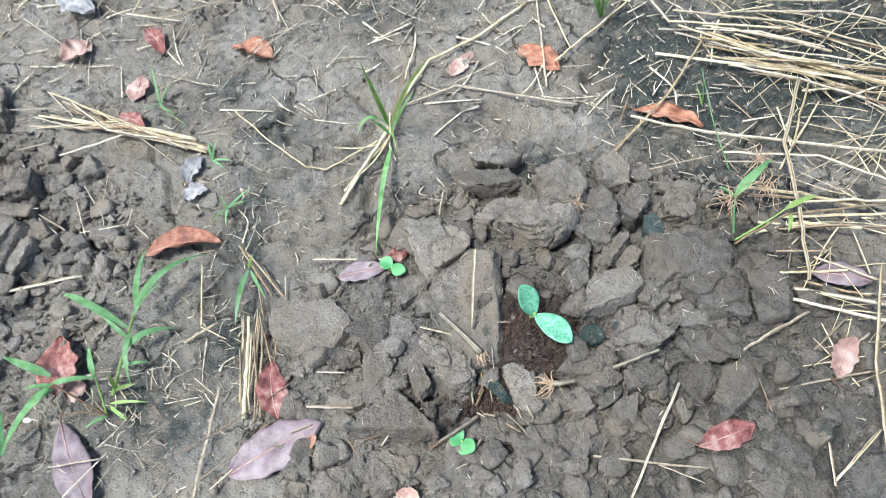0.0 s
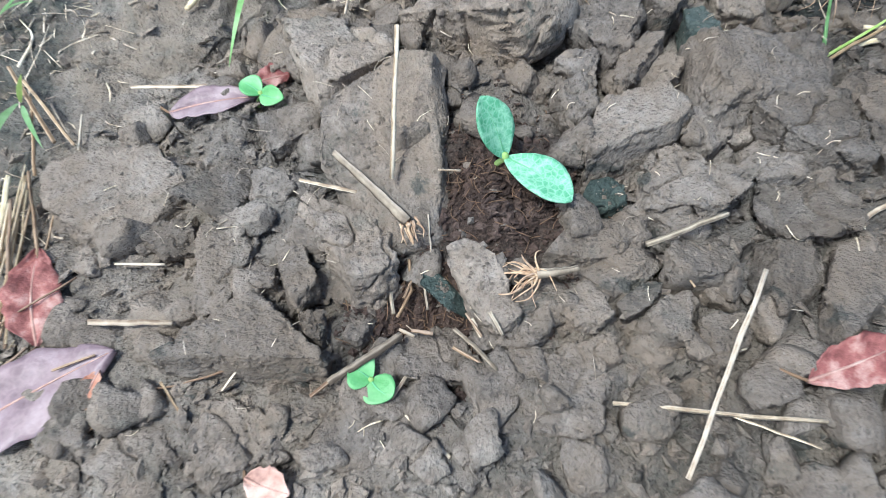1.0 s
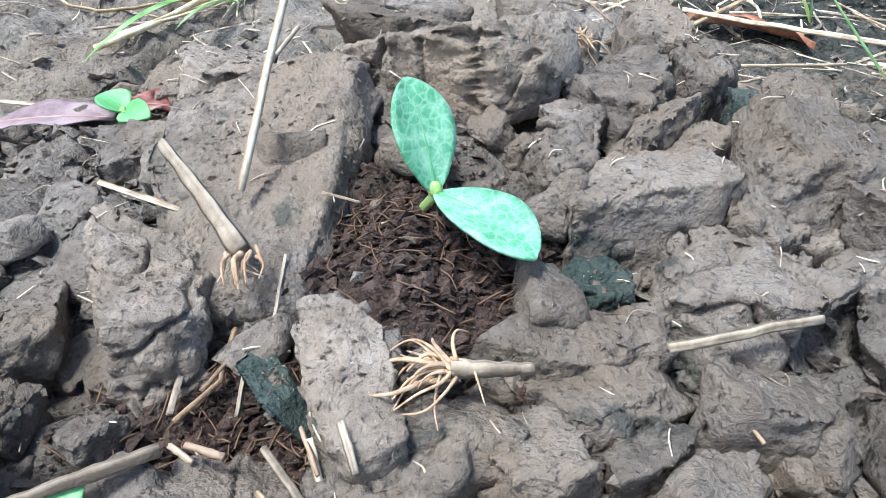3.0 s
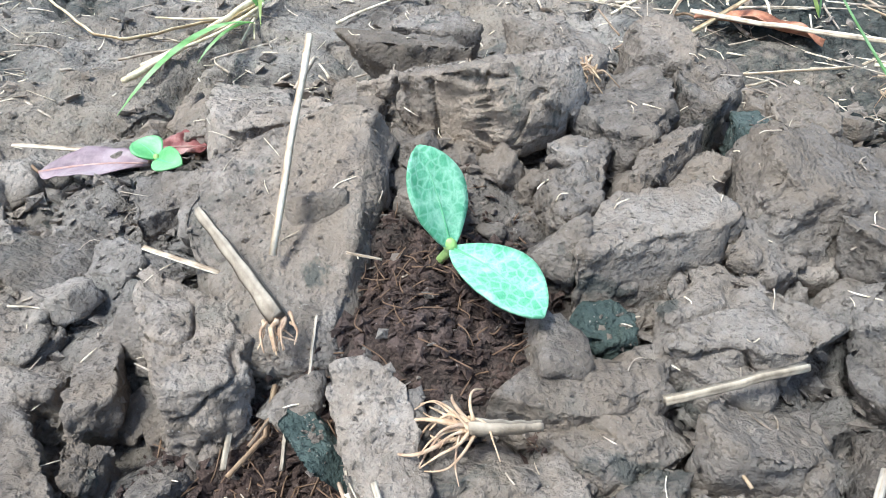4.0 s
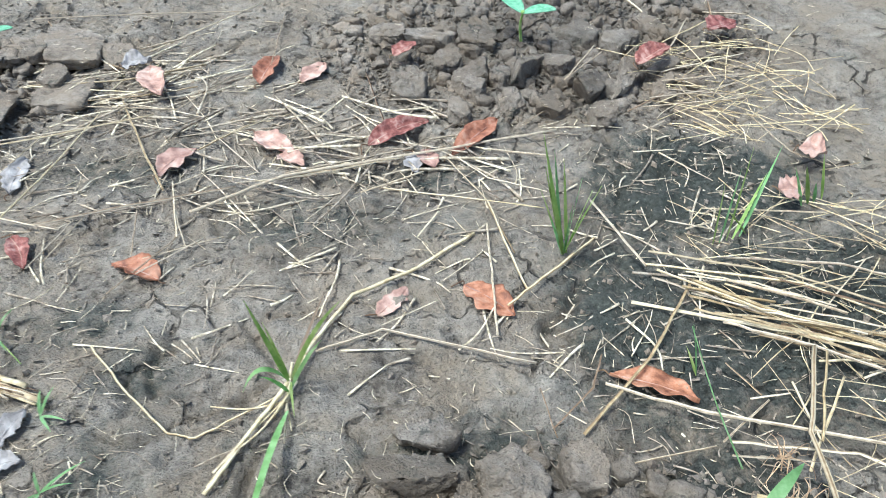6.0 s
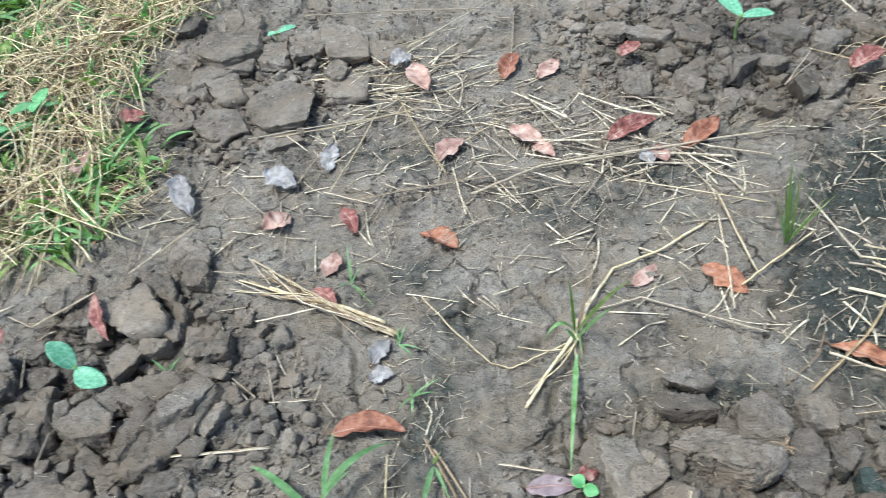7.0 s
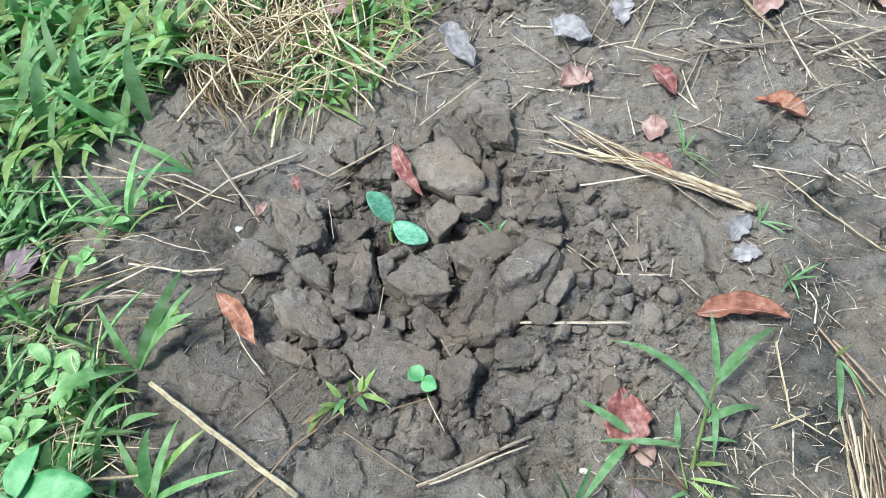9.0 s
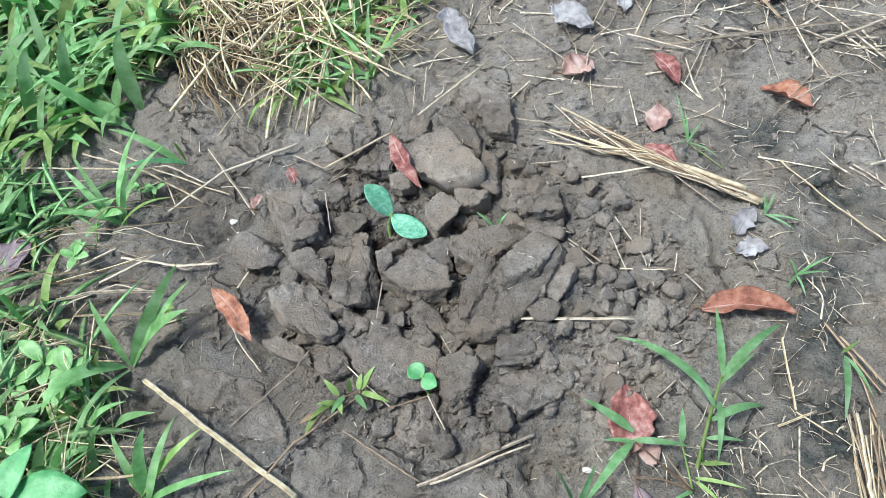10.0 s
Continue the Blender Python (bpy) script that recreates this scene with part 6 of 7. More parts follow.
dead_leaf("red", (0.445, 1.315, 0.03), (0.496, 1.335, 0.03), 0.062, 0.3, 0.06, 0)
dead_leaf("pink", (0.422, 0.889, 0.02), (0.455, 0.888, 0.02), 0.053, 0.2, 0.05, 0)
dead_leaf("pink", (0.478, 0.979, 0.02), (0.512, 0.961, 0.02), 0.061, 0.2, 0.05, 0)

# seedlings
seedling((0.041, 0.333, 0.018), (0.048, 0.33, 0.046), [((0.035, 0.346, 0.079), 0.022, 0.1, 0), ((0.082, 0.3, 0.046), 0.024, 0.1, 0)], COTYLEDON, 0.0018, "young gourd seedling with two broad blue-green seed leaves", 1.2)
seedling((-0.778, 0.47, 0.0), (-0.772, 0.48, 0.032), [((-0.803, 0.493, 0.069), 0.028, 0.1, 0), ((-0.724, 0.467, 0.02), 0.03, 0.1, 0)], COTYLEDON, 0.0018, "young gourd seedling with two veined blue-green seed leaves", 1.1)
seedling((-0.661, 0.276, 0.012), (-0.67, 0.288, 0.028), [((-0.686, 0.296, 0.032), 0.021, 0.12, 0), ((-0.652, 0.282, 0.028), 0.018, 0.25, 25)], SPROUT, 0.0013, "small bright green seedling with two round seed leaves")
seedling((-0.105, 0.399, 0.004), (-0.102, 0.401, 0.024), [((-0.115, 0.408, 0.028), 0.016, 0.12, 0), ((-0.086, 0.395, 0.026), 0.014, 0.2, 20)], SPROUT, 0.0012, "small bright green seedling beside a purple leaf")
seedling((-0.023, 0.21, 0.006), (-0.023, 0.213, 0.022), [((-0.034, 0.219, 0.026), 0.019, 0.08, 0), ((-0.012, 0.203, 0.024), 0.018, 0.08, 0)], SPROUT, 0.0012, "small bright green seedling with two round seed leaves")
seedling((0.077, 0.377, 0.012), (0.077, 0.38, 0.018), [((0.076, 0.385, 0.019), 0.006, 0.1, 0), ((0.077, 0.375, 0.019), 0.006, 0.1, 0)], COTYLEDON, 0.0006, "tiny sprout with two blue-green seed leaves", 1.0, False)
seedling((-0.806, 1.354, 0.01), (-0.805, 1.358, 0.03), [((-0.765, 1.377, 0.034), 0.026, 0.1, 0), ((-0.823, 1.347, 0.03), 0.02, 0.1, 0)], COTYLEDON, 0.0018, "gourd seedling with blue-green seed leaves in a heap")
seedling((0.139, 1.327, 0.02), (0.138, 1.302, 0.07), [((0.191, 1.296, 0.076), 0.032, 0.1, 0), ((0.101, 1.379, 0.078), 0.032, 0.1, 0)], COTYLEDON, 0.0022, "tall gourd seedling with two spread seed leaves in a heap")
seedling((-0.064, 0.254, 0.008), (-0.057, 0.249, 0.018), [((-0.06, 0.248, 0.019), 0.005, 0.1, 0), ((-0.053, 0.247, 0.019), 0.005, 0.1, 0)], SPROUT, 0.0005, "tiny green sprout in a gap between clods", 1.0, False)
grass_plant((-0.645, 0.494, 0.016), [((-0.645, 0.494, 0.016), (-0.672, 0.506, 0.03), 0.0035, 0.006, BLADE), ((-0.645, 0.494, 0.016), (-0.631, 0.512, 0.032), 0.0035, 0.006999999999999999, BLADE), ((-0.645, 0.494, 0.016), (-0.64, 0.503, 0.03), 0.0025, 0.003, BLADE)], "small grass sprout with narrow green blades among clods", [])

# grass plants on the open soil
grass_plant((-0.39, 0.271, 0.01), [((-0.388, 0.336, 0.024), (-0.488, 0.385, 0.009), 0.009, 0.055, BLADE), ((-0.381, 0.357, 0.03), (-0.393, 0.435, 0.024), 0.0075, 0.015, BLADE), ((-0.381, 0.355, 0.03), (-0.325, 0.436, 0.008), 0.0095, 0.044000000000000004, BLADE), ((-0.385, 0.312, 0.02), (-0.337, 0.342, 0.008), 0.009, 0.032, BLADE), ((-0.381, 0.329, 0.026), (-0.375, 0.277, 0.01), 0.007, 0.024, BLADE), ((-0.454, 0.28, 0.03), (-0.505, 0.296, 0.044), 0.0095, 0.01, BLADE), ((-0.453, 0.273, 0.026), (-0.489, 0.201, 0.016), 0.009, 0.018000000000000002, BLADE), ((-0.453, 0.273, 0.026), (-0.403, 0.28, 0.025), 0.007, 0.008, BLADE), ((-0.41, 0.282, 0.024), (-0.414, 0.309, 0.04), 0.007, 0.006, BLADE), ((-0.453, 0.269, 0.02), (-0.473, 0.252, 0.014), 0.006, 0.008, BLADE), ((-0.383, 0.323, 0.024), (-0.41, 0.343, 0.04), 0.005, 0.01, BLADE), ((-0.381, 0.347, 0.03), (-0.353, 0.382, 0.04), 0.005, 0.012, BLADE), ((-0.388, 0.295, 0.014), (-0.356, 0.298, 0.02), 0.005, 0.008, BLADE), ((-0.393, 0.257, 0.008), (-0.349, 0.257, 0.012), 0.004, 0.008, LIME), ((-0.392, 0.254, 0.008), (-0.368, 0.238, 0.01), 0.004, 0.005, LIME), ((-0.394, 0.245, 0.006), (-0.412, 0.23, 0.01), 0.004, 0.005, BLADE), ((-0.452, 0.271, 0.026), (-0.48, 0.265, 0.03), 0.005, 0.008, BLADE), ((-0.39, 0.271, 0.01), (-0.363, 0.274, 0.02), 0.005, 0.004, LIME), ((-0.389, 0.271, 0.012), (-0.394, 0.285, 0.024), 0.005, 0.004, LIME)], "green grass plant with broad drooping blades", [(((-0.394, 0.245, 0.006), (-0.453, 0.273, 0.026)), 0.0013, BROWN), (((-0.393, 0.266, 0.008), (-0.387, 0.318, 0.02), (-0.381, 0.355, 0.03)), 0.0018, LIME), (((-0.394, 0.245, 0.006), (-0.422, 0.247, 0.012), (-0.447, 0.243, 0.01)), 0.0009, BROWN), (((-0.394, 0.245, 0.006), (-0.411, 0.285, 0.024)), 0.0009, LIME), (((-0.394, 0.245, 0.006), (-0.422, 0.27, 0.014)), 0.001, PALE)])
grass_plant((-0.121, 0.592, 0.008), [((-0.121, 0.609, 0.012), (-0.129, 0.587, 0.15), 0.0052, 0.004, LIME), ((-0.121, 0.611, 0.012), (-0.129, 0.608, 0.1), 0.0042, 0.004, LIME), ((-0.12, 0.611, 0.014), (-0.058, 0.612, 0.122), 0.0052, 0.022, LIME), ((-0.121, 0.61, 0.014), (-0.158, 0.589, 0.026), 0.007, 0.05, GRASS), ((-0.118, 0.58, 0.01), (-0.116, 0.404, 0.046), 0.0065, 0.026000000000000002, GRASS), ((-0.12, 0.6, 0.01), (-0.134, 0.58, 0.06), 0.0045, 0.012, GRASS), ((-0.119, 0.603, 0.012), (-0.077, 0.596, 0.09), 0.005, 0.01, GRASS), ((-0.118, 0.58, 0.01), (-0.12, 0.495, 0.024), 0.004, 0.012, GRASS), ((-0.12, 0.608, 0.016), (-0.101, 0.714, 0.03), 0.004, 0.006, PALE), ((-0.118, 0.605, 0.02), (-0.11, 0.572, 0.01), 0.003, 0.01, LIME)], "green grass tuft with long blades rooted in a straw stalk", [(((-0.121, 0.592, 0.008), (-0.12, 0.625, 0.024)), 0.0016, PALE_HAY), (((-0.121, 0.59, 0.008), (-0.114, 0.545, 0.012)), 0.0012, PALE_HAY), (((-0.122, 0.592, 0.008), (-0.111, 0.56, 0.008)), 0.0008, PALE_HAY), (((-0.122, 0.592, 0.008), (-0.132, 0.571, 0.008)), 0.0008, PALE_HAY), (((-0.119, 0.623, 0.01), (-0.146, 0.561, 0.01), (-0.173, 0.505, 0.008)), 0.0013, PALE_HAY), (((-0.114, 0.61, 0.014), (-0.136, 0.563, 0.01), (-0.164, 0.532, 0.008)), 0.0011, PALE_HAY), (((-0.11, 0.637, 0.02), (-0.12, 0.598, 0.012), (-0.153, 0.55, 0.008)), 0.001, PALE_HAY), (((-0.12, 0.591, 0.01), (-0.155, 0.582, 0.01), (-0.192, 0.586, 0.008)), 0.0009, PALE_HAY)])
grass_plant((-0.271, 0.414, 0.01), [((-0.269, 0.409, 0.014), (-0.27, 0.339, 0.016), 0.007, 0.016, BLADE), ((-0.267, 0.409, 0.012), (-0.244, 0.374, 0.01), 0.004, 0.008, BLADE), ((-0.271, 0.414, 0.01), (-0.26, 0.42, 0.03), 0.004, 0.003, LIME)], "small drooping grass tuft on dry stubble", [])
grass_plant((-0.315, 0.5, 0.006), [((-0.314, 0.499, 0.008), (-0.285, 0.504, 0.016), 0.003, 0.006, BLADE), ((-0.314, 0.499, 0.008), (-0.282, 0.525, 0.016), 0.003, 0.006, BLADE), ((-0.314, 0.499, 0.008), (-0.323, 0.515, 0.016), 0.003, 0.006, BLADE), ((-0.314, 0.499, 0.008), (-0.306, 0.469, 0.016), 0.003, 0.006, BLADE), ((-0.314, 0.499, 0.008), (-0.325, 0.474, 0.016), 0.003, 0.006, BLADE)], "flat star-shaped grey-green weed on dark soil", [])
grass_plant((-0.352, 0.581, 0.006), [((-0.349, 0.575, 0.008), (-0.353, 0.596, 0.022), 0.0032, 0.006, BLADE), ((-0.349, 0.575, 0.008), (-0.312, 0.561, 0.022), 0.0032, 0.006, BLADE), ((-0.349, 0.575, 0.008), (-0.321, 0.549, 0.022), 0.0032, 0.006, BLADE), ((-0.349, 0.575, 0.008), (-0.341, 0.599, 0.022), 0.0032, 0.006, BLADE)], "small green weed beside a straw bundle", [])
grass_plant((-0.444, 0.678, 0.008), [((-0.443, 0.673, 0.008), (-0.468, 0.746, 0.024), 0.0032, 0.008, BLADE), ((-0.443, 0.673, 0.008), (-0.429, 0.698, 0.024), 0.0032, 0.008, BLADE), ((-0.443, 0.673, 0.008), (-0.454, 0.654, 0.024), 0.0032, 0.008, BLADE), ((-0.443, 0.673, 0.008), (-0.407, 0.64, 0.024), 0.0032, 0.008, BLADE), ((-0.443, 0.673, 0.008), (-0.452, 0.71, 0.024), 0.0032, 0.008, BLADE)], "small green grass tuft among litter", [(((-0.443, 0.673, 0.008), (-0.398, 0.637, 0.008)), 0.0007, LIME)])
grass_plant((0.263, 0.434, 0.01), [((0.261, 0.462, 0.046), (0.305, 0.503, 0.052), 0.01, 0.016, BLADE), ((0.262, 0.463, 0.042), (0.246, 0.475, 0.046), 0.005, 0.006, BLADE), ((0.314, 0.454, 0.03), (0.346, 0.463, 0.04), 0.007, 0.008, LIME), ((0.321, 0.451, 0.024), (0.315, 0.431, 0.02), 0.005, 0.005, LIME)], "grass plant with thin green stem and broad blades", [(((0.264, 0.436, 0.007), (0.261, 0.449, 0.03), (0.262, 0.463, 0.046)), 0.0012, BLADE), (((0.263, 0.43, 0.01), (0.298, 0.446, 0.022), (0.314, 0.454, 0.03)), 0.0011, LIME), (((0.272, 0.519, 0.016), (0.262, 0.579, 0.03), (0.259, 0.654, 0.04)), 0.0008, BLADE)])
grass_plant((0.26, 0.619, 0.01), [((0.26, 0.619, 0.01), (0.261, 0.656, 0.04), 0.005, 0.004, BLADE), ((0.26, 0.619, 0.01), (0.254, 0.643, 0.024), 0.003, 0.003, LIME)], "single thin green grass blade", [])
grass_plant((0.156, 0.796, 0.004), [((0.156, 0.794, 0.006), (0.119, 0.761, 0.19), 0.005, -0.004, LIME), ((0.153, 0.794, 0.006), (0.133, 0.777, 0.16), 0.004, 0.003, BLADE), ((0.159, 0.795, 0.006), (0.145, 0.791, 0.14), 0.004, 0.004, LIME), ((0.154, 0.792, 0.006), (0.125, 0.779, 0.14), 0.0035, 0.003, LIME), ((0.157, 0.797, 0.006), (0.164, 0.782, 0.12), 0.0035, 0.005, BLADE), ((0.154, 0.792, 0.006), (0.124, 0.793, 0.1), 0.0035, 0.003, LIME), ((0.157, 0.795, 0.006), (0.172, 0.762, 0.12), 0.004, 0.006, LIME), ((0.156, 0.794, 0.006), (0.179, 0.756, 0.13), 0.005, 0.004, LIME), ((0.156, 0.794, 0.006), (0.152, 0.751, 0.11), 0.004, 0.004, BLADE), ((0.154, 0.794, 0.006), (0.135, 0.783, 0.07), 0.004, 0.003, BLADE)], "upright green grass tuft with yellow tips", [])
grass_plant((0.324, 0.807, 0.01), [((0.323, 0.802, 0.01), (0.339, 0.85, 0.06), 0.004, 0.003, LIME), ((0.331, 0.805, 0.01), (0.359, 0.864, 0.07), 0.004, 0.003, BLADE), ((0.34, 0.809, 0.01), (0.378, 0.891, 0.08), 0.004, 0.003, LIME), ((0.348, 0.812, 0.01), (0.392, 0.87, 0.06), 0.004, 0.003, LIME), ((0.357, 0.816, 0.01), (0.42, 0.91, 0.07), 0.004, 0.003, BLADE), ((0.365, 0.82, 0.01), (0.338, 0.833, 0.04), 0.004, 0.003, LIME)], "clump of thin upright yellow-green grass", [])
grass_plant((0.445, 0.87, 0.01), [((0.445, 0.87, 0.01), (0.427, 0.879, 0.06), 0.005, 0.003, BLADE), ((0.454, 0.874, 0.01), (0.433, 0.869, 0.07), 0.005, 0.003, LIME), ((0.463, 0.878, 0.01), (0.447, 0.862, 0.05), 0.005, 0.003, BLADE), ((0.473, 0.882, 0.01), (0.461, 0.892, 0.07), 0.005, 0.003, LIME)], "clump of thin upright yellow-green grass", [])
grass_plant((-0.496, 0.217, 0.006), [((-0.494, 0.202, 0.01), (-0.516, 0.225, 0.04), 0.007, 0.01, BLADE), ((-0.492, 0.203, 0.01), (-0.482, 0.238, 0.044), 0.008, 0.01, BLADE)], "green grass sprout with two broad blades", [])

# yellow-green weed with lance leaves by the second heap
grass_plant((-0.782, 0.217, 0.006), [((-0.755, 0.251, 0.02), (-0.774, 0.261, 0.03), 0.007, 0.005, LIME), ((-0.744, 0.257, 0.02), (-0.747, 0.269, 0.03), 0.007, 0.005, LIME), ((-0.733, 0.263, 0.02), (-0.724, 0.288, 0.03), 0.007, 0.005, LIME), ((-0.731, 0.26, 0.02), (-0.694, 0.253, 0.03), 0.007, 0.005, LIME), ((-0.736, 0.255, 0.02), (-0.715, 0.24, 0.03), 0.007, 0.005, BLADE), ((-0.752, 0.245, 0.02), (-0.739, 0.229, 0.03), 0.007, 0.005, LIME), ((-0.758, 0.242, 0.02), (-0.772, 0.214, 0.03), 0.007, 0.005, LIME), ((-0.748, 0.252, 0.02), (-0.751, 0.226, 0.03), 0.007, 0.005, BLADE), ((-0.736, 0.262, 0.02), (-0.735, 0.277, 0.03), 0.007, 0.005, LIME), ((-0.751, 0.242, 0.02), (-0.771, 0.233, 0.03), 0.007, 0.005, LIME), ((-0.766, 0.229, 0.02), (-0.78, 0.209, 0.03), 0.007, 0.005, STRAW), ((-0.77, 0.225, 0.02), (-0.769, 0.2, 0.03), 0.007, 0.005, LIME)], "low yellow-green weed with lance-shaped leaves", [(((-0.782, 0.202, 0.006), (-0.757, 0.241, 0.02), (-0.731, 0.261, 0.024)), 0.0011, BROWN)], name="weed")


# ---- roots, pebbles ----
def root_tuft(x, y, z, n, size, seed):
    rng = random.Random(seed)
    ob = thing("root_tuft", (x, y, z), "tuft of fine pale brown dead roots on a clod", "roots", "root tufts")
    for _ in range(n):
        a, ln = rng.uniform(0, 6.28), size * rng.uniform(0.4, 1.0)
        d = Vector((math.cos(a), math.sin(a), 0))
        pts = [Vector((rng.gauss(0, 0.15), rng.gauss(0, 0.15), 0)) * size, d * ln * 0.4 + Vector((0, 0, rng.uniform(0.1, 0.3) * size)),
               d * ln * 0.75 + Vector((rng.gauss(0, 0.12), rng.gauss(0, 0.12), rng.uniform(-0.1, 0.15))) * size, d * ln + Vector((0, 0, -rng.uniform(0.1, 0.5) * size))]
        v, f = tube(curve_through(pts, 4), lambda t: 0.0005 * (1.2 - 0.8 * t), 4)
        part("rootlet", mesh_of("rootlet", v, f, ROOT), ob)
    return ob


root_tuft(0.29, 0.47, 0.05, 22, 0.035, 1)
root_tuft(0.25, 0.45, 0.052, 16, 0.028, 2)
root_tuft(0.10, 0.455, 0.05, 12, 0.022, 3)
root_tuft(0.02, 0.50, 0.012, 9, 0.022, 4)
root_tuft(0.30, 0.52, 0.03, 14, 0.03, 5)


def pebble(x, y, size, seed):
    v, f = chunk(seed, size * 0.8, size * 0.55, size * 0.22, 3, 14.0, 0.3)
    ob = new("pebble", mesh_of("pebble", v, f, WHITE))
    ob.location = (x, y, gz(x, y) + size * 0.06)
    tagged(ob, "small off-white stone flake on the soil", "pebble", "pebbles")


for x, y, s in ((-1.00, 0.455, 0.016), (-0.985, 0.44, 0.010), (-0.49, 0.245, 0.014), (-0.965, 1.13, 0.018), (-0.72, 1.13, 0.012), (-0.86, 1.21, 0.010)):
    pebble(x, y, s, int(abs(x) * 1000))


# ---- the grassy bank ----
def clump(seed, blades, tall, wide, green=0.8):
    """A clump of arching blades round a root, about the origin."""
    rng = random.Random(seed)
    rows = []
    for _ in range(blades):
        a, ln = rng.uniform(0, 6.28), tall * rng.uniform(0.55, 1.15)
        lean = rng.uniform(0.5, 1.0)
        foot = Vector((rng.gauss(0, 0.012), rng.gauss(0, 0.012), 0))
        tip = foot + Vector((math.cos(a) * ln * lean, math.sin(a) * ln * lean, ln * (1.05 - lean) + 0.01))
        rows.append((foot, tip, wide * rng.uniform(0.6, 1.2), ln * rng.uniform(0.12, 0.38), GRASS if rng.random() < green else LIME))
    return grass_plant((0, 0, 0), rows, "lush green grass clump with broad arching blades on the bank", (), "grass clumps of the bank", "grass_clump")


def inside(x, y, poly):
    hit = False
    for (a, b), (c, d) in zip(poly, poly[1:] + poly[:1]):
        if (b > y) != (d > y) and x < (c - a) * (y - b) / (d - b) + a:
            hit = not hit
    return hit


def scatter(rng, poly, n):
    xs, ys = [p[0] for p in poly], [p[1] for p in poly]
    while n:
        x, y = rng.uniform(min(xs), max(xs)), rng.uniform(min(ys), max(ys))
        if inside(x, y, poly):
            n -= 1
            yield x, y


GREEN_FAR = [(-1.42, 0.60), (-1.33, 0.66), (-1.25, 0.72), (-1.32, 0.94), (-1.46, 1.20), (-1.55, 1.75), (-2.3, 1.8), (-2.0, 0.7), (-1.5, 0.42)]
GREEN_NEAR = [(-1.06, 0.24), (-0.99, 0.14), (-0.93, 0.03), (-1.3, -0.1), (-1.5, 0.18), (-1.30, 0.27)]
GREEN_MID = [(-1.46, 0.35), (-1.24, 0.37), (-1.23, 0.43), (-1.32, 0.46), (-1.48, 0.46)]
HAY_HEAP = [(-1.02, 0.66), (-0.92, 0.72), (-0.98, 0.92), (-1.04, 1.10), (-1.10, 1.30), (-1.04, 1.60), (-1.50, 1.80), (-1.60, 1.30), (-1.32, 1.0), (-1.22, 0.72)]
MIXED = [(-0.86, 0.76), (-0.88, 0.95), (-1.02, 1.0), (-1.08, 0.80)]

rng = random.Random(5)
kinds = [clump(s, 11, 0.115, 0.0165, 0.75) for s in range(5)] + [clump(s + 20, 10, 0.085, 0.0095, 0.6) for s in range(3)]
for poly, n, pool in ((GREEN_FAR, 150, kinds), (GREEN_NEAR, 24, kinds), (GREEN_MID, 12, kinds[5:]), (HAY_HEAP, 30, kinds[5:]), (MIXED, 7, kinds[5:])):
    for x, y in scatter(rng, poly, n):
        ob = rng.choice(pool)
        s = rng.uniform(0.9, 1.45)
        copy_thing(ob, pose(x, y, gz(x, y) - 0.003, rng.gauss(0, 8), rng.gauss(0, 8), rng.uniform(0, 360)) @ Matrix.Diagonal((s, s, s, 1)))
for x, y in ((-1.576, 0.759), (-1.489, 0.797), (-1.374, 0.807), (-1.448, 0.671), (-1.348, 0.696), (-1.478, 0.601), (-1.345, 0.593), (-1.28, 0.73), (-1.384, 0.539), (-1.29, 0.625), (-1.288, 0.8)):
    s = rng.uniform(1.1, 1.5)
    copy_thing(rng.choice(kinds[:5]), pose(x, y, gz(x, y) - 0.003, rng.gauss(0, 8), rng.gauss(0, 8), rng.uniform(0, 360)) @ Matrix.Diagonal((s, s, s, 1)))
for i, ob in enumerate(kinds):
    x, y = -1.50 - 0.07 * i, 0.75 + 0.06 * (i % 3)
    ob.location = (x, y, gz(x, y) - 0.003)


def bank_tuft(x, y, tips, label="spreading green grass tuft at the edge of the bank"):
    z = gz(x, y)
    rng = random.Random(int(-x * 1000))
    grass_plant((x, y, z), [((x + rng.gauss(0, 0.004), y + rng.gauss(0, 0.004), z), (x + a, y + b, z + c), w, arch, m) for a, b, c, w, arch, m in tips], label, (), "grass tufts at the edge of the bank", "grass_tuft")


bank_tuft(-0.905, 0.745, [(-0.10, -0.015, 0.03, 0.010, 0.03, GRASS), (0.07, 0.075, 0.04, 0.010, 0.04, GRASS), (-0.09, 0.07, 0.05, 0.008, 0.03, GRASS), (0.02, -0.05, 0.02, 0.007, 0.04, GRASS), (-0.03, 0.11, 0.05, 0.007, 0.04, GRASS),
                          (-0.065, -0.04, 0.015, 0.009, 0.03, GRASS), (0.04, 0.10, 0.05, 0.006, 0.03, LIME), (-0.11, 0.035, 0.04, 0.008, 0.03, LIME), (0.015, -0.08, 0.01, 0.004, 0.02, STRAW)])
bank_tuft(-1.03, 0.70, [(0.01, -0.10, 0.01, 0.011, 0.04, LIME), (-0.03, -0.08, 0.01, 0.009, 0.04, LIME), (0.05, -0.02, 0.03, 0.007, 0.03, GRASS), (0.03, 0.06, 0.04, 0.008, 0.03, GRASS)])
bank_tuft(-1.12, 0.535, [(-0.13, 0.02, 0.03, 0.012, 0.03, GRASS), (-0.08, -0.05, 0.02, 0.011, 0.03, WEED), (-0.02, 0.02, 0.02, 0.008, 0.02, LIME)])
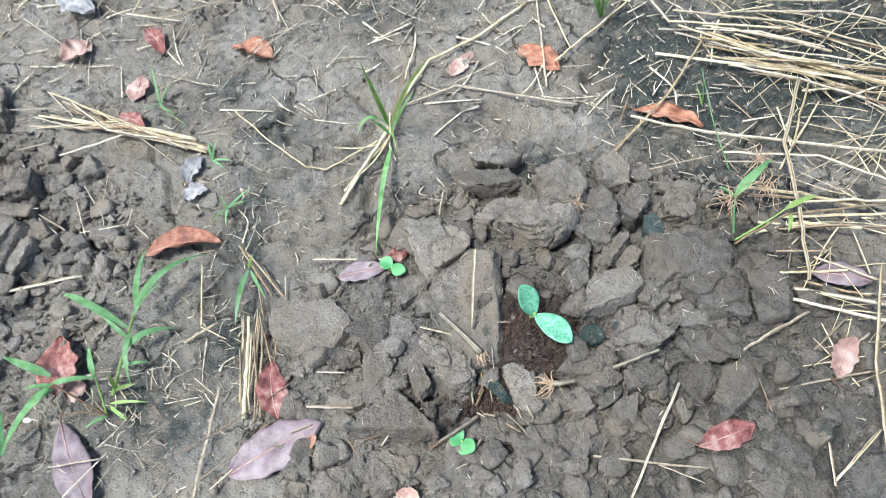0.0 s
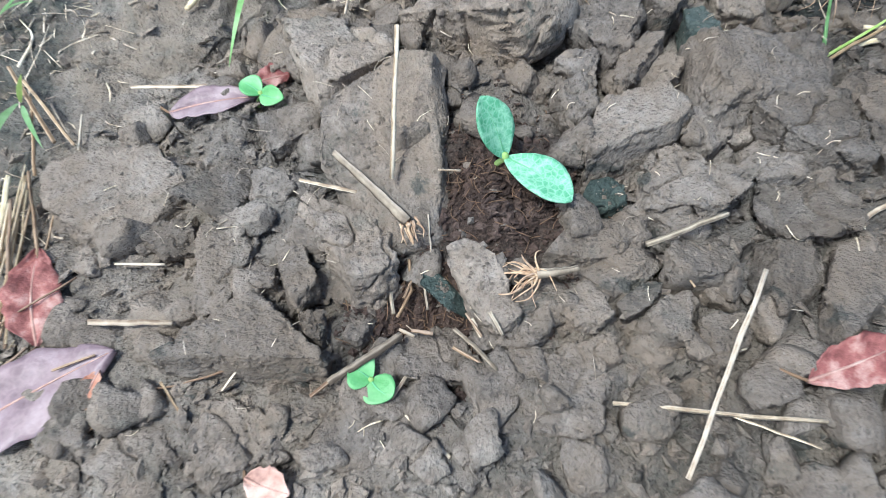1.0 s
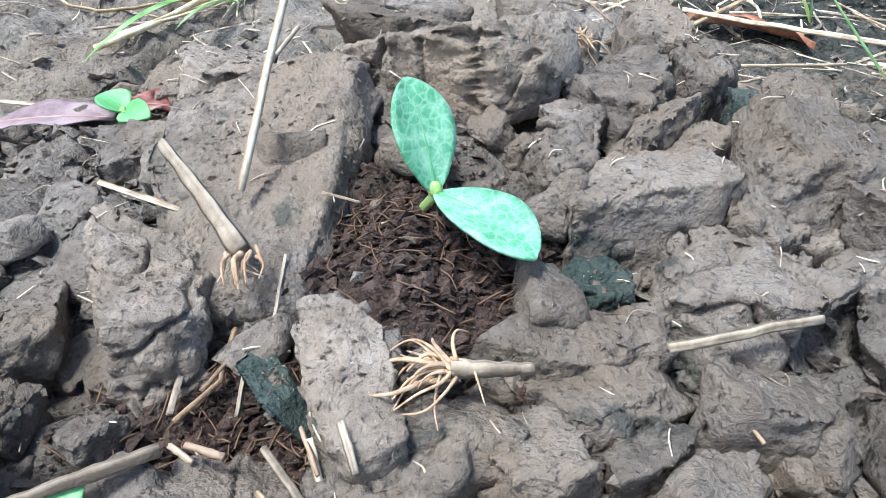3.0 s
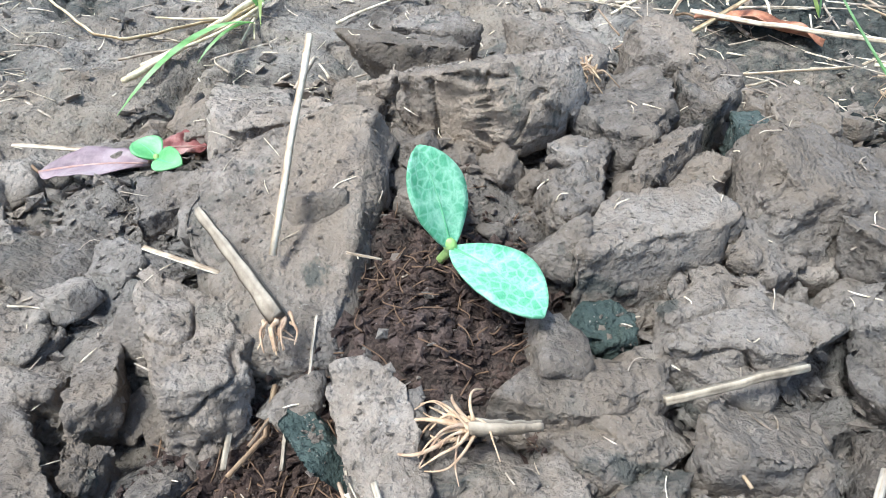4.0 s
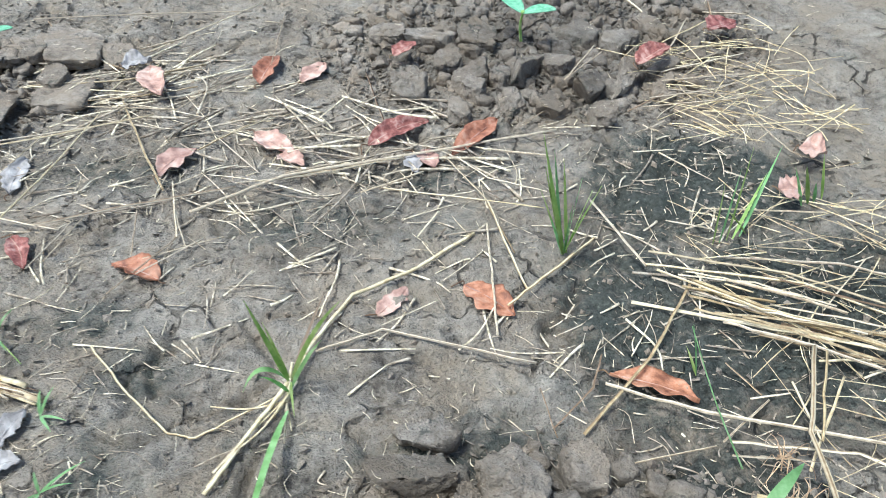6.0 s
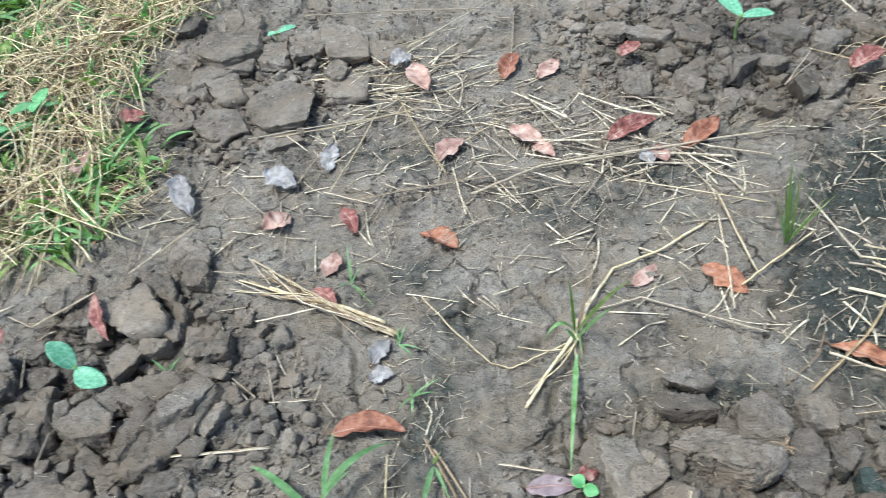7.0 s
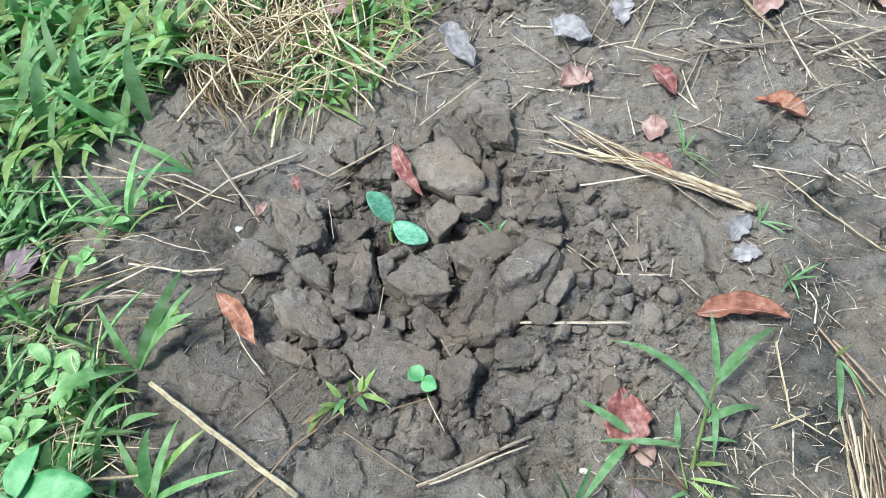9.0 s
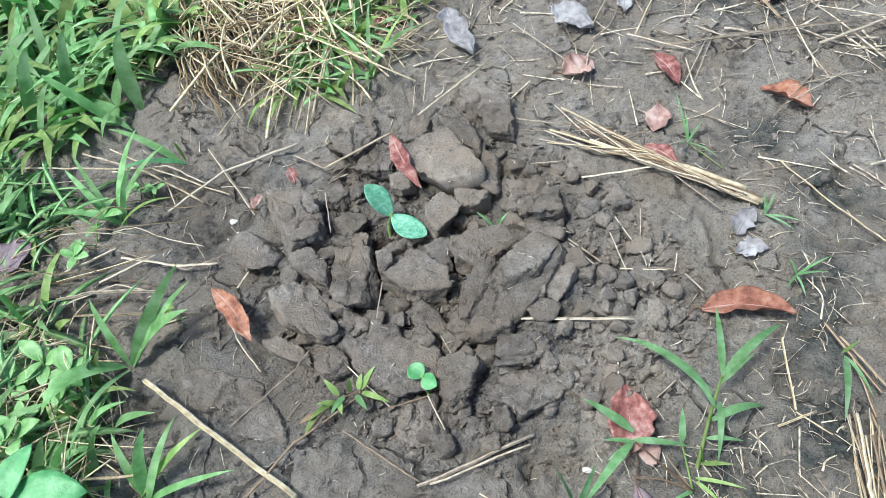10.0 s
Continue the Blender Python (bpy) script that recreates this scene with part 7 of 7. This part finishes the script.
bank_tuft(-1.16, 0.42, [(0.00, 0.11, 0.07, 0.012, 0.03, GRASS), (0.05, 0.10, 0.06, 0.012, 0.03, GRASS), (-0.09, 0.04, 0.05, 0.010, 0.03, GRASS), (0.09, 0.03, 0.04, 0.007, 0.03, LIME), (-0.07, -0.03, 0.04, 0.010, 0.03, GRASS), (-0.10, 0.07, 0.05, 0.008, 0.03, GRASS), (0.02, 0.06, 0.06, 0.008, 0.03, GRASS)])
bank_tuft(-1.03, 0.235, [(0.06, 0.10, 0.09, 0.017, 0.02, GRASS), (-0.03, -0.09, 0.05, 0.026, 0.06, GRASS), (0.08, 0.06, 0.06, 0.022, 0.03, GRASS), (0.07, 0.09, 0.07, 0.016, 0.02, GRASS), (0.02, -0.13, 0.03, 0.008, 0.05, GRASS), (-0.06, 0.05, 0.05, 0.009, 0.03, GRASS)])
bank_tuft(-0.93, 0.10, [(0.02, 0.08, 0.05, 0.012, 0.02, GRASS), (0.05, 0.08, 0.04, 0.011, 0.02, LIME), (0.0, 0.06, 0.06, 0.014, 0.03, GRASS), (-0.05, 0.05, 0.04, 0.010, 0.02, GRASS), (0.10, 0.05, 0.03, 0.009, 0.02, GRASS)])


def broad_weed(x, y, stems, size, seed, mat=None, tall=0.05):
    """A low weed with oval leaves in whorls."""
    rng = random.Random(seed)
    z = gz(x, y)
    ob = thing("broadleaf_weed", (x, y, z), "low green broad-leaved weed growing in the bank", "weed", "broad-leaved weeds")
    for _ in range(stems):
        a, lean = rng.uniform(0, 6.28), rng.uniform(0.2, 0.9) * size * 2
        top = Vector((math.cos(a) * lean, math.sin(a) * lean, tall * rng.uniform(0.7, 1.2)))
        v, f = tube(curve_through([Vector((0, 0, -0.004)), top * 0.55 + Vector((0, 0, 0.008)), top], 4), lambda t: 0.0011, 5)
        part("stem", mesh_of("stem", v, f, STEM), ob)
        for j in range(5):
            b = a + j * 2.4 + rng.gauss(0, 0.3)
            q = top * rng.uniform(0.7, 1.0)
            ln = size * rng.uniform(0.75, 1.2)
            me, _rib = leaf_mesh("leaf", ln, ln * rng.uniform(0.45, 0.6), mat or WEED, 0.12, 0.06, 0.95, seed * 31 + j, 0.0005, 0.6, 9, 6)
            c = part("leaf", me, ob)
            c.matrix_local = facing(q, q + Vector((math.cos(b), math.sin(b), rng.uniform(-0.1, 0.4))))


broad_weed(-1.50, 1.12, 7, 0.050, 1)
broad_weed(-1.58, 1.24, 6, 0.050, 2)
broad_weed(-1.40, 1.05, 6, 0.048, 3)
broad_weed(-1.26, 0.93, 3, 0.050, 4)
broad_weed(-1.22, 0.98, 2, 0.050, 5)
broad_weed(-1.185, 0.385, 2, 0.026, 6, SPRIG, 0.03)
broad_weed(-1.14, 0.47, 2, 0.018, 9, SPRIG, 0.03)
broad_weed(-1.11, 0.19, 3, 0.034, 7, SPRIG, 0.05)
broad_weed(-1.08, 0.14, 3, 0.030, 8, SPRIG, 0.05)
broad_weed(-1.10, 0.015, 3, 0.075, 11, SPROUT, 0.07)
broad_weed(-0.985, 0.30, 1, 0.014, 12, LIME, 0.02)


def sward(polys, seed):
    """Short blades lying under the clumps, three-sided."""
    rng = random.Random(seed)
    verts, faces = [], []
    for poly, n in polys:
        for x, y in scatter(rng, poly, n):
            a, ln, w = rng.uniform(0, 6.28), rng.uniform(0.05, 0.12), rng.uniform(0.0028, 0.0062)
            d, side = Vector((math.cos(a), math.sin(a), 0)), Vector((-math.sin(a), math.cos(a), 0))
            z, rise, droop = gz(x, y) + rng.uniform(0.0, 0.02), rng.uniform(0.2, 0.7), rng.uniform(0.2, 0.7)
            b = len(verts)
            for i in range(6):
                t = i / 5
                q = Vector((x, y, z)) + d * (ln * t) + Vector((0, 0, ln * (rise * t - droop * t * t)))
                h = w * max((0.5 + t) * (1 - t ** 2) * 1.2, 0.05)
                verts += [q - side * h + Vector((0, 0, h * 0.3)), q, q + side * h + Vector((0, 0, h * 0.3))]
            for i in range(5):
                for j in range(3):
                    p, q = b + 3 * i + j, b + 3 * i + (j + 1) % 3
                    faces.append((p, q, q + 3, p + 3))
    tagged(new("grass_sward", mesh_of("grass_sward", verts, faces, SWARD)), "dense short green grass under the clumps of the bank", "grass", kind="stuff")


sward(((GREEN_FAR, 1000), (GREEN_NEAR, 260), (GREEN_MID, 120), (HAY_HEAP, 120)), 61)


# ---- dry hay on the bank ----
def strand(rng, ln, r, sides=5, sag=0.12, seg=5, sway=0.12):
    bend = rng.gauss(0, sway) * ln
    pts = [Vector((-ln / 2, 0, 0)), Vector((rng.uniform(-0.2, 0.2) * ln, bend, sag * ln * rng.uniform(0, 1))), Vector((ln / 2, bend * rng.uniform(-0.5, 1), 0))]
    return tube(curve_through(pts, seg), lambda t: r * (1 - 0.5 * t), sides)


def joined(name, strands, mat, label, category):
    verts, faces = [], []
    for m, (v, f) in strands:
        b = len(verts)
        verts += [m @ q for q in v]
        faces += [tuple(b + j for j in p) for p in f]
    me = mesh_of(name, verts, faces, mat)
    if mat is CLOD:
        co = np.array([tuple(q) for q in verts])
        me.attributes.new("damp_shade", "FLOAT", "POINT").data.foreach_set("value", clod_darkening(damp_shade_at(co[:, 0], co[:, 1])))
    tagged(new(name, me), label, category, kind="stuff")


def over(poly, n, lo, hi, r, zs, seed, yaw=None, sag=0.12):
    rng = random.Random(seed)
    for x, y in scatter(rng, poly, n):
        ln = rng.uniform(lo, hi)
        yield pose(x, y, gz(x, y) + rng.uniform(*zs), rng.gauss(0, 10), rng.gauss(0, 9), rng.gauss(*yaw) if yaw else rng.uniform(0, 360)), strand(rng, ln, r * rng.uniform(0.6, 1.3), 4, sag, 3, 0.06)


joined("matted_hay", list(over(HAY_HEAP, 130, 0.12, 0.28, 0.0021, (0.01, 0.05), 2, (120, 40))) + list(over(HAY_HEAP, 820, 0.06, 0.24, 0.0015, (0.0, 0.04), 3, (120, 40))) + list(over(GREEN_FAR, 520, 0.06, 0.16, 0.0011, (0.0, 0.03), 4))
       + list(over(GREEN_NEAR, 420, 0.05, 0.14, 0.0011, (0.0, 0.025), 6)) + list(over(MIXED, 150, 0.04, 0.12, 0.0010, (0.0, 0.015), 7)), HAY, "matted dry brown hay and dead grass on the bank", "hay")


def hay_lock(n, ends, spread, seed, fine=1.0):
    """Combed stalks that flow through the points of ends."""
    rng = random.Random(seed)
    for _ in range(n):
        shift = Vector((rng.gauss(0, 1), rng.gauss(0, 1), 0)) * spread
        a, b = sorted((rng.uniform(0, 0.7), rng.uniform(0.35, 1.0)))
        b = max(b, a + 0.3)
        line = curve_through([Vector(q) + shift + Vector((rng.gauss(0, 0.4), rng.gauss(0, 0.4), 0)) * spread for q in ends], 8)
        line = line[int(a * (len(line) - 1)):int(min(b, 1.0) * (len(line) - 1)) + 1]
        lift = rng.uniform(0.002, 0.045)
        pts = []
        for i, q in enumerate(line):
            curl = max(0.0, i / len(line) - 0.6) * rng.uniform(-0.03, 0.03)
            pts.append(Vector((q.x + curl, q.y, gz(q.x, q.y) + 0.004 + lift * math.sin(math.pi * (0.15 + 0.8 * i / len(line))))))
        o = pts[0].copy()
        r = rng.uniform(0.0010, 0.0023) * fine
        v, f = tube([q - o for q in pts], lambda t: r * (1 - 0.45 * t), 5)
        me = mesh_of("hay_stalk", v, f, rng.choice((STRAW, STRAW, PALE_HAY)))
        ob = new("hay_stalk", me)
        ob.location = o
        tagged(ob, "dry golden hay stalk in a combed lock on the bank", "straw", "hay stalks on the bank")


hay_lock(85, [(-1.46, 1.05, 0), (-1.32, 0.91, 0), (-1.20, 0.79, 0), (-1.14, 0.72, 0), (-1.095, 0.665, 0)], 0.033, 1)
hay_lock(34, [(-1.26, 0.80, 0), (-1.12, 0.80, 0), (-1.00, 0.82, 0), (-0.92, 0.88, 0)], 0.04, 2)
hay_lock(38, [(-1.38, 1.20, 0), (-1.22, 1.02, 0), (-1.08, 0.92, 0), (-1.00, 0.84, 0)], 0.06, 3)
hay_lock(45, [(-1.52, 1.45, 0), (-1.36, 1.30, 0), (-1.20, 1.20, 0), (-1.08, 1.16, 0)], 0.06, 5)
hay_lock(50, [(-1.10, 1.62, 0), (-1.20, 1.45, 0), (-1.24, 1.28, 0), (-1.18, 1.08, 0)], 0.055, 6)
hay_lock(34, [(-1.48, 1.30, 0), (-1.34, 1.16, 0), (-1.22, 1.08, 0), (-1.12, 1.02, 0)], 0.045, 7)
hay_lock(12, [(-1.32, 0.26, 0), (-1.22, 0.32, 0), (-1.12, 0.37, 0), (-1.02, 0.40, 0)], 0.045, 8, 0.55)
HEAP_RIGHT = [(0.30, 0.28), (0.36, 0.52), (0.32, 0.70), (0.30, 0.86), (0.52, 0.95), (0.70, 0.6), (0.50, 0.25)]
FAR_RIGHT = [(0.36, 1.02), (0.30, 1.26), (0.55, 1.36), (0.60, 1.05)]
joined("loose_straw", list(over(FAR_RIGHT, 120, 0.03, 0.14, 0.001, (0.0, 0.02), 14, (165, 40), 0.05)) + list(over(HEAP_RIGHT, 260, 0.03, 0.12, 0.0008, (0.0, 0.018), 13, (170, 45), 0.05)), HAY, "loose broken yellow straw beside the dug soil", "straw")

rng = random.Random(58)
stray = []
for x, y in scatter(rng, [(-0.95, 0.80), (-0.20, 0.62), (0.30, 0.62), (0.45, 1.10), (0.0, 1.16), (-0.60, 1.40), (-0.75, 0.95)], 430):
    if heaped(x, y) < 0.1:
        stray.append((pose(x, y, gz(x, y) + 0.003, rng.gauss(0, 6), rng.gauss(0, 4), rng.uniform(0, 360)), strand(rng, rng.uniform(0.02, 0.085), rng.uniform(0.0007, 0.0018), 6, 0.02, 4, 0.05)))
for poly, n, way in (([(-0.72, 1.33), (-0.34, 1.32), (-0.31, 1.08), (-0.57, 1.07)], 75, 25), ([(-0.36, 1.12), (0.05, 1.14), (0.08, 0.95), (-0.29, 0.86)], 75, 160)):
    for x, y in scatter(rng, poly, n):
        stray.append((pose(x, y, gz(x, y) + rng.uniform(0.002, 0.009), rng.gauss(0, 6), rng.gauss(0, 4), rng.gauss(way, 32)), strand(rng, rng.uniform(0.04, 0.17), rng.uniform(0.0010, 0.0025), 6, 0.02, 4, 0.05)))
joined("stray_straw", stray, LITTER, "stray broken straws strewn over the far soil", "straw")


# ---- fine litter and crumbs ----
def litter():
    rng = random.Random(21)
    out = []
    for x, y in scatter(rng, [(-1.2, 0.1), (0.6, 0.1), (0.7, 1.6), (-1.2, 1.6)], 16000):
        m = max(math.exp(-((x - a) / c) ** 2 - ((y - b) / d) ** 2) for a, b, c, d in MOSS)
        p = heaped(x, y)
        if p > 0.35 or rng.random() > 0.10 + 0.75 * m:
            continue
        ln = 0.003 + 0.03 * rng.random() ** 2 if rng.random() < 0.9 else rng.uniform(0.03, 0.075)
        z = gz(x, y) + 0.001 + (0.012 * p)
        out.append((pose(x, y, z, rng.gauss(0, 10), rng.gauss(0, 12), rng.uniform(0, 360)), strand(rng, ln, 0.0003 + 0.0008 * rng.random() ** 2, 3, 0.03, 2, 0.06)))
    joined("dead_grass_litter", out, LITTER, "fine pale dead grass bits strewn over the soil", "litter")


litter()
rng = random.Random(77)
bits = []
for x, y in scatter(rng, [(-1.1, 0.12), (0.55, 0.12), (0.6, 1.5), (-1.1, 1.5)], 1700):
    m = max(math.exp(-((x - a) / c) ** 2 - ((y - b) / d) ** 2) for a, b, c, d in MOSS)
    if heaped(x, y) < 0.35 and rng.random() < 0.22 + 0.6 * m:
        bits.append((pose(x, y, gz(x, y) + 0.0015 + 0.012 * heaped(x, y), rng.gauss(0, 8), rng.gauss(0, 9), rng.uniform(0, 360)), strand(rng, rng.uniform(0.006, 0.014) + 0.045 * rng.random() ** 3, rng.uniform(0.0004, 0.0013), 5, 0.02, 3, 0.16)))
for cx, cy, n in ((-0.40, 0.27, 60), (-0.30, 0.36, 30), (0.30, 0.52, 40), (-0.33, 0.50, 30)):
    for _ in range(n):
        x, y = rng.gauss(cx, 0.05), rng.gauss(cy, 0.05)
        bits.append((pose(x, y, gz(x, y) + 0.0015, rng.gauss(0, 8), rng.gauss(0, 8), rng.uniform(0, 360)), strand(rng, rng.uniform(0.008, 0.034), rng.uniform(0.0004, 0.0009), 5, 0.03, 3, 0.14)))
joined("broken_straw_bits", bits, LITTER, "short broken bits of pale straw strewn over the soil", "straw")


def crumbs(name, spots, mat, label):
    """spots: (x, y, size) each, or (x, y, size, z) above the ground."""
    rng = np.random.RandomState(31)
    v0 = np.array([(1, 0, 0), (0, 1, 0), (-1, 0, 0), (0, -1, 0), (0, 0, 1), (0, 0, -1)], float)
    f0 = np.array([(0, 1, 4), (1, 2, 4), (2, 3, 4), (3, 0, 4), (1, 0, 5), (2, 1, 5), (3, 2, 5), (0, 3, 5)])
    V, Fc, n = [], [], 0
    for x, y, s, *z in spots:
        v = v0 * rng.uniform(0.6, 1.35, (len(v0), 1)) * s * (1, rng.uniform(0.6, 1), 0.8)
        c, q = math.cos(x * 900), math.sin(x * 900)
        v = v @ np.array([(c, q, 0), (-q, c * 0.8, 0.6), (0, -0.6, 0.8)])
        V.append(v + (x, y, z[0] if z else gz(x, y) + 0.35 * s))
        Fc.append(f0 + n)
        n += len(v0)
    co = np.vstack(V)
    me = mesh_of(name, co, [tuple(q) for q in np.vstack(Fc).tolist()], mat, False)
    me.attributes.new("damp_shade", "FLOAT", "POINT").data.foreach_set("value", clod_darkening(damp_shade_at(co[:, 0], co[:, 1])))
    tagged(new(name, me), label, "soil", kind="stuff")


def crumb_spots():
    rng = random.Random(33)
    for _ in range(12500):
        x, y = rng.uniform(-1.2, 0.6), rng.uniform(0.08, 1.6)
        yield x, y, 0.0007 + 0.0058 * rng.random() ** 4
    for cx, cy, a, b, turn in PILES:
        for _ in range(int(96000 * a * b)):
            r, q = math.sqrt(rng.random()) * 1.08, rng.uniform(0, 6.283)
            c, s = math.cos(radians(turn)), math.sin(radians(turn))
            u, w = r * a * math.cos(q), r * b * math.sin(q)
            x, y = cx + u * c - w * s, cy + u * s + w * c
            if all((x - hx) ** 2 + (y - hy) ** 2 > hr ** 2 for hx, hy, hr in HOLES):
                yield x, y, 0.0012 + 0.0065 * rng.random() ** 3


def humus_spots():
    rng = random.Random(35)
    for hx, hy, hr in HOLES:
        for _ in range(2200):
            yield rng.gauss(hx, hr * 0.6), rng.gauss(hy, hr * 0.6), 0.0006 + 0.0034 * rng.random() ** 3


crumbs("soil_crumbs", list(crumb_spots()), CLOD, "loose crumbs of dry soil")
rng = random.Random(36)
crumbs("clinging_crumbs", [(q.x, q.y, 0.0004 + 0.0019 * rng.random() ** 3, q.z) for q in SPECKS], CLOD, "fine crumbs of soil clinging to the clods")
joined("clinging_fibres", [(pose(q.x, q.y, q.z + 0.0006, rng.gauss(0, 12), rng.gauss(0, 12), rng.uniform(0, 360)), strand(rng, rng.uniform(0.003, 0.014), rng.uniform(0.0002, 0.0005), 4, 0.08, 3)) for q in SPECKS[::24]], LITTER,
       "fine pale fibres and bits of straw on the clods", "litter")
crumbs("humus_crumbs", list(humus_spots()), HUMUS, "dark brown crumbly humus round the seedling stems")
joined("humus_fibres", [(pose(x, y, gz(x, y) + 0.003, rng.gauss(0, 20), rng.gauss(0, 20), rng.uniform(0, 360)), strand(rng, rng.uniform(0.003, 0.012), 0.00035, 4, 0.1, 3)) for x, y, s in list(humus_spots())[::16]], BROWN,
       "fine brown fibres in the humus", "litter")


# ---- smaller clods that fill the heaps ----
def rubble():
    rng = random.Random(41)
    shapes = [chunk(900 + i, 1.0 / 30, rng.uniform(0.65, 0.95) / 30, rng.uniform(0.4, 0.7) / 30, 3) for i in range(14)]
    pool = [mesh_of("soil_clod", v, f, CLOD) for v, f in shapes]
    for me in pool:
        me.attributes.new("damp_shade", "FLOAT", "POINT").data.foreach_set("value", np.full(len(me.vertices), clod_darkening(0.45)))
    rest = []
    for cx, cy, a, b, turn in PILES:
        n, single = int(4300 * a * b) + 20, 38
        while n:
            u, w = rng.uniform(-1, 1), rng.uniform(-1, 1)
            if u * u + w * w > 1:
                continue
            n -= 1
            c, s = math.cos(radians(turn)), math.sin(radians(turn))
            x, y = cx + u * a * c - w * b * s, cy + u * a * s + w * b * c
            if any((x - hx) ** 2 + (y - hy) ** 2 < (r * 0.9) ** 2 for hx, hy, r in HOLES) or math.hypot(x + 0.13, y - 0.36) < 0.055:
                continue
            k = rng.uniform(0.3, 1.1)
            m = pose(x, y, gz(x, y) + 0.006 * k, rng.gauss(0, 18), rng.gauss(0, 18), rng.uniform(0, 360)) @ Matrix.Diagonal((k, k, k, 1))
            i = rng.randrange(14)
            if k > 0.75 and single:
                single -= 1
                ob = new("soil_clod", pool[i])
                ob.matrix_world = m
                tagged(ob, "small dry crumbly clod of soil between larger ones", "soil clod", "small clods filling the heaps")
            else:
                rest.append((m, ([Vector(q) for q in shapes[i][0]], shapes[i][1])))
    joined("clod_rubble", rest, CLOD, "rubble of small soil clods between larger ones", "soil")


rubble()
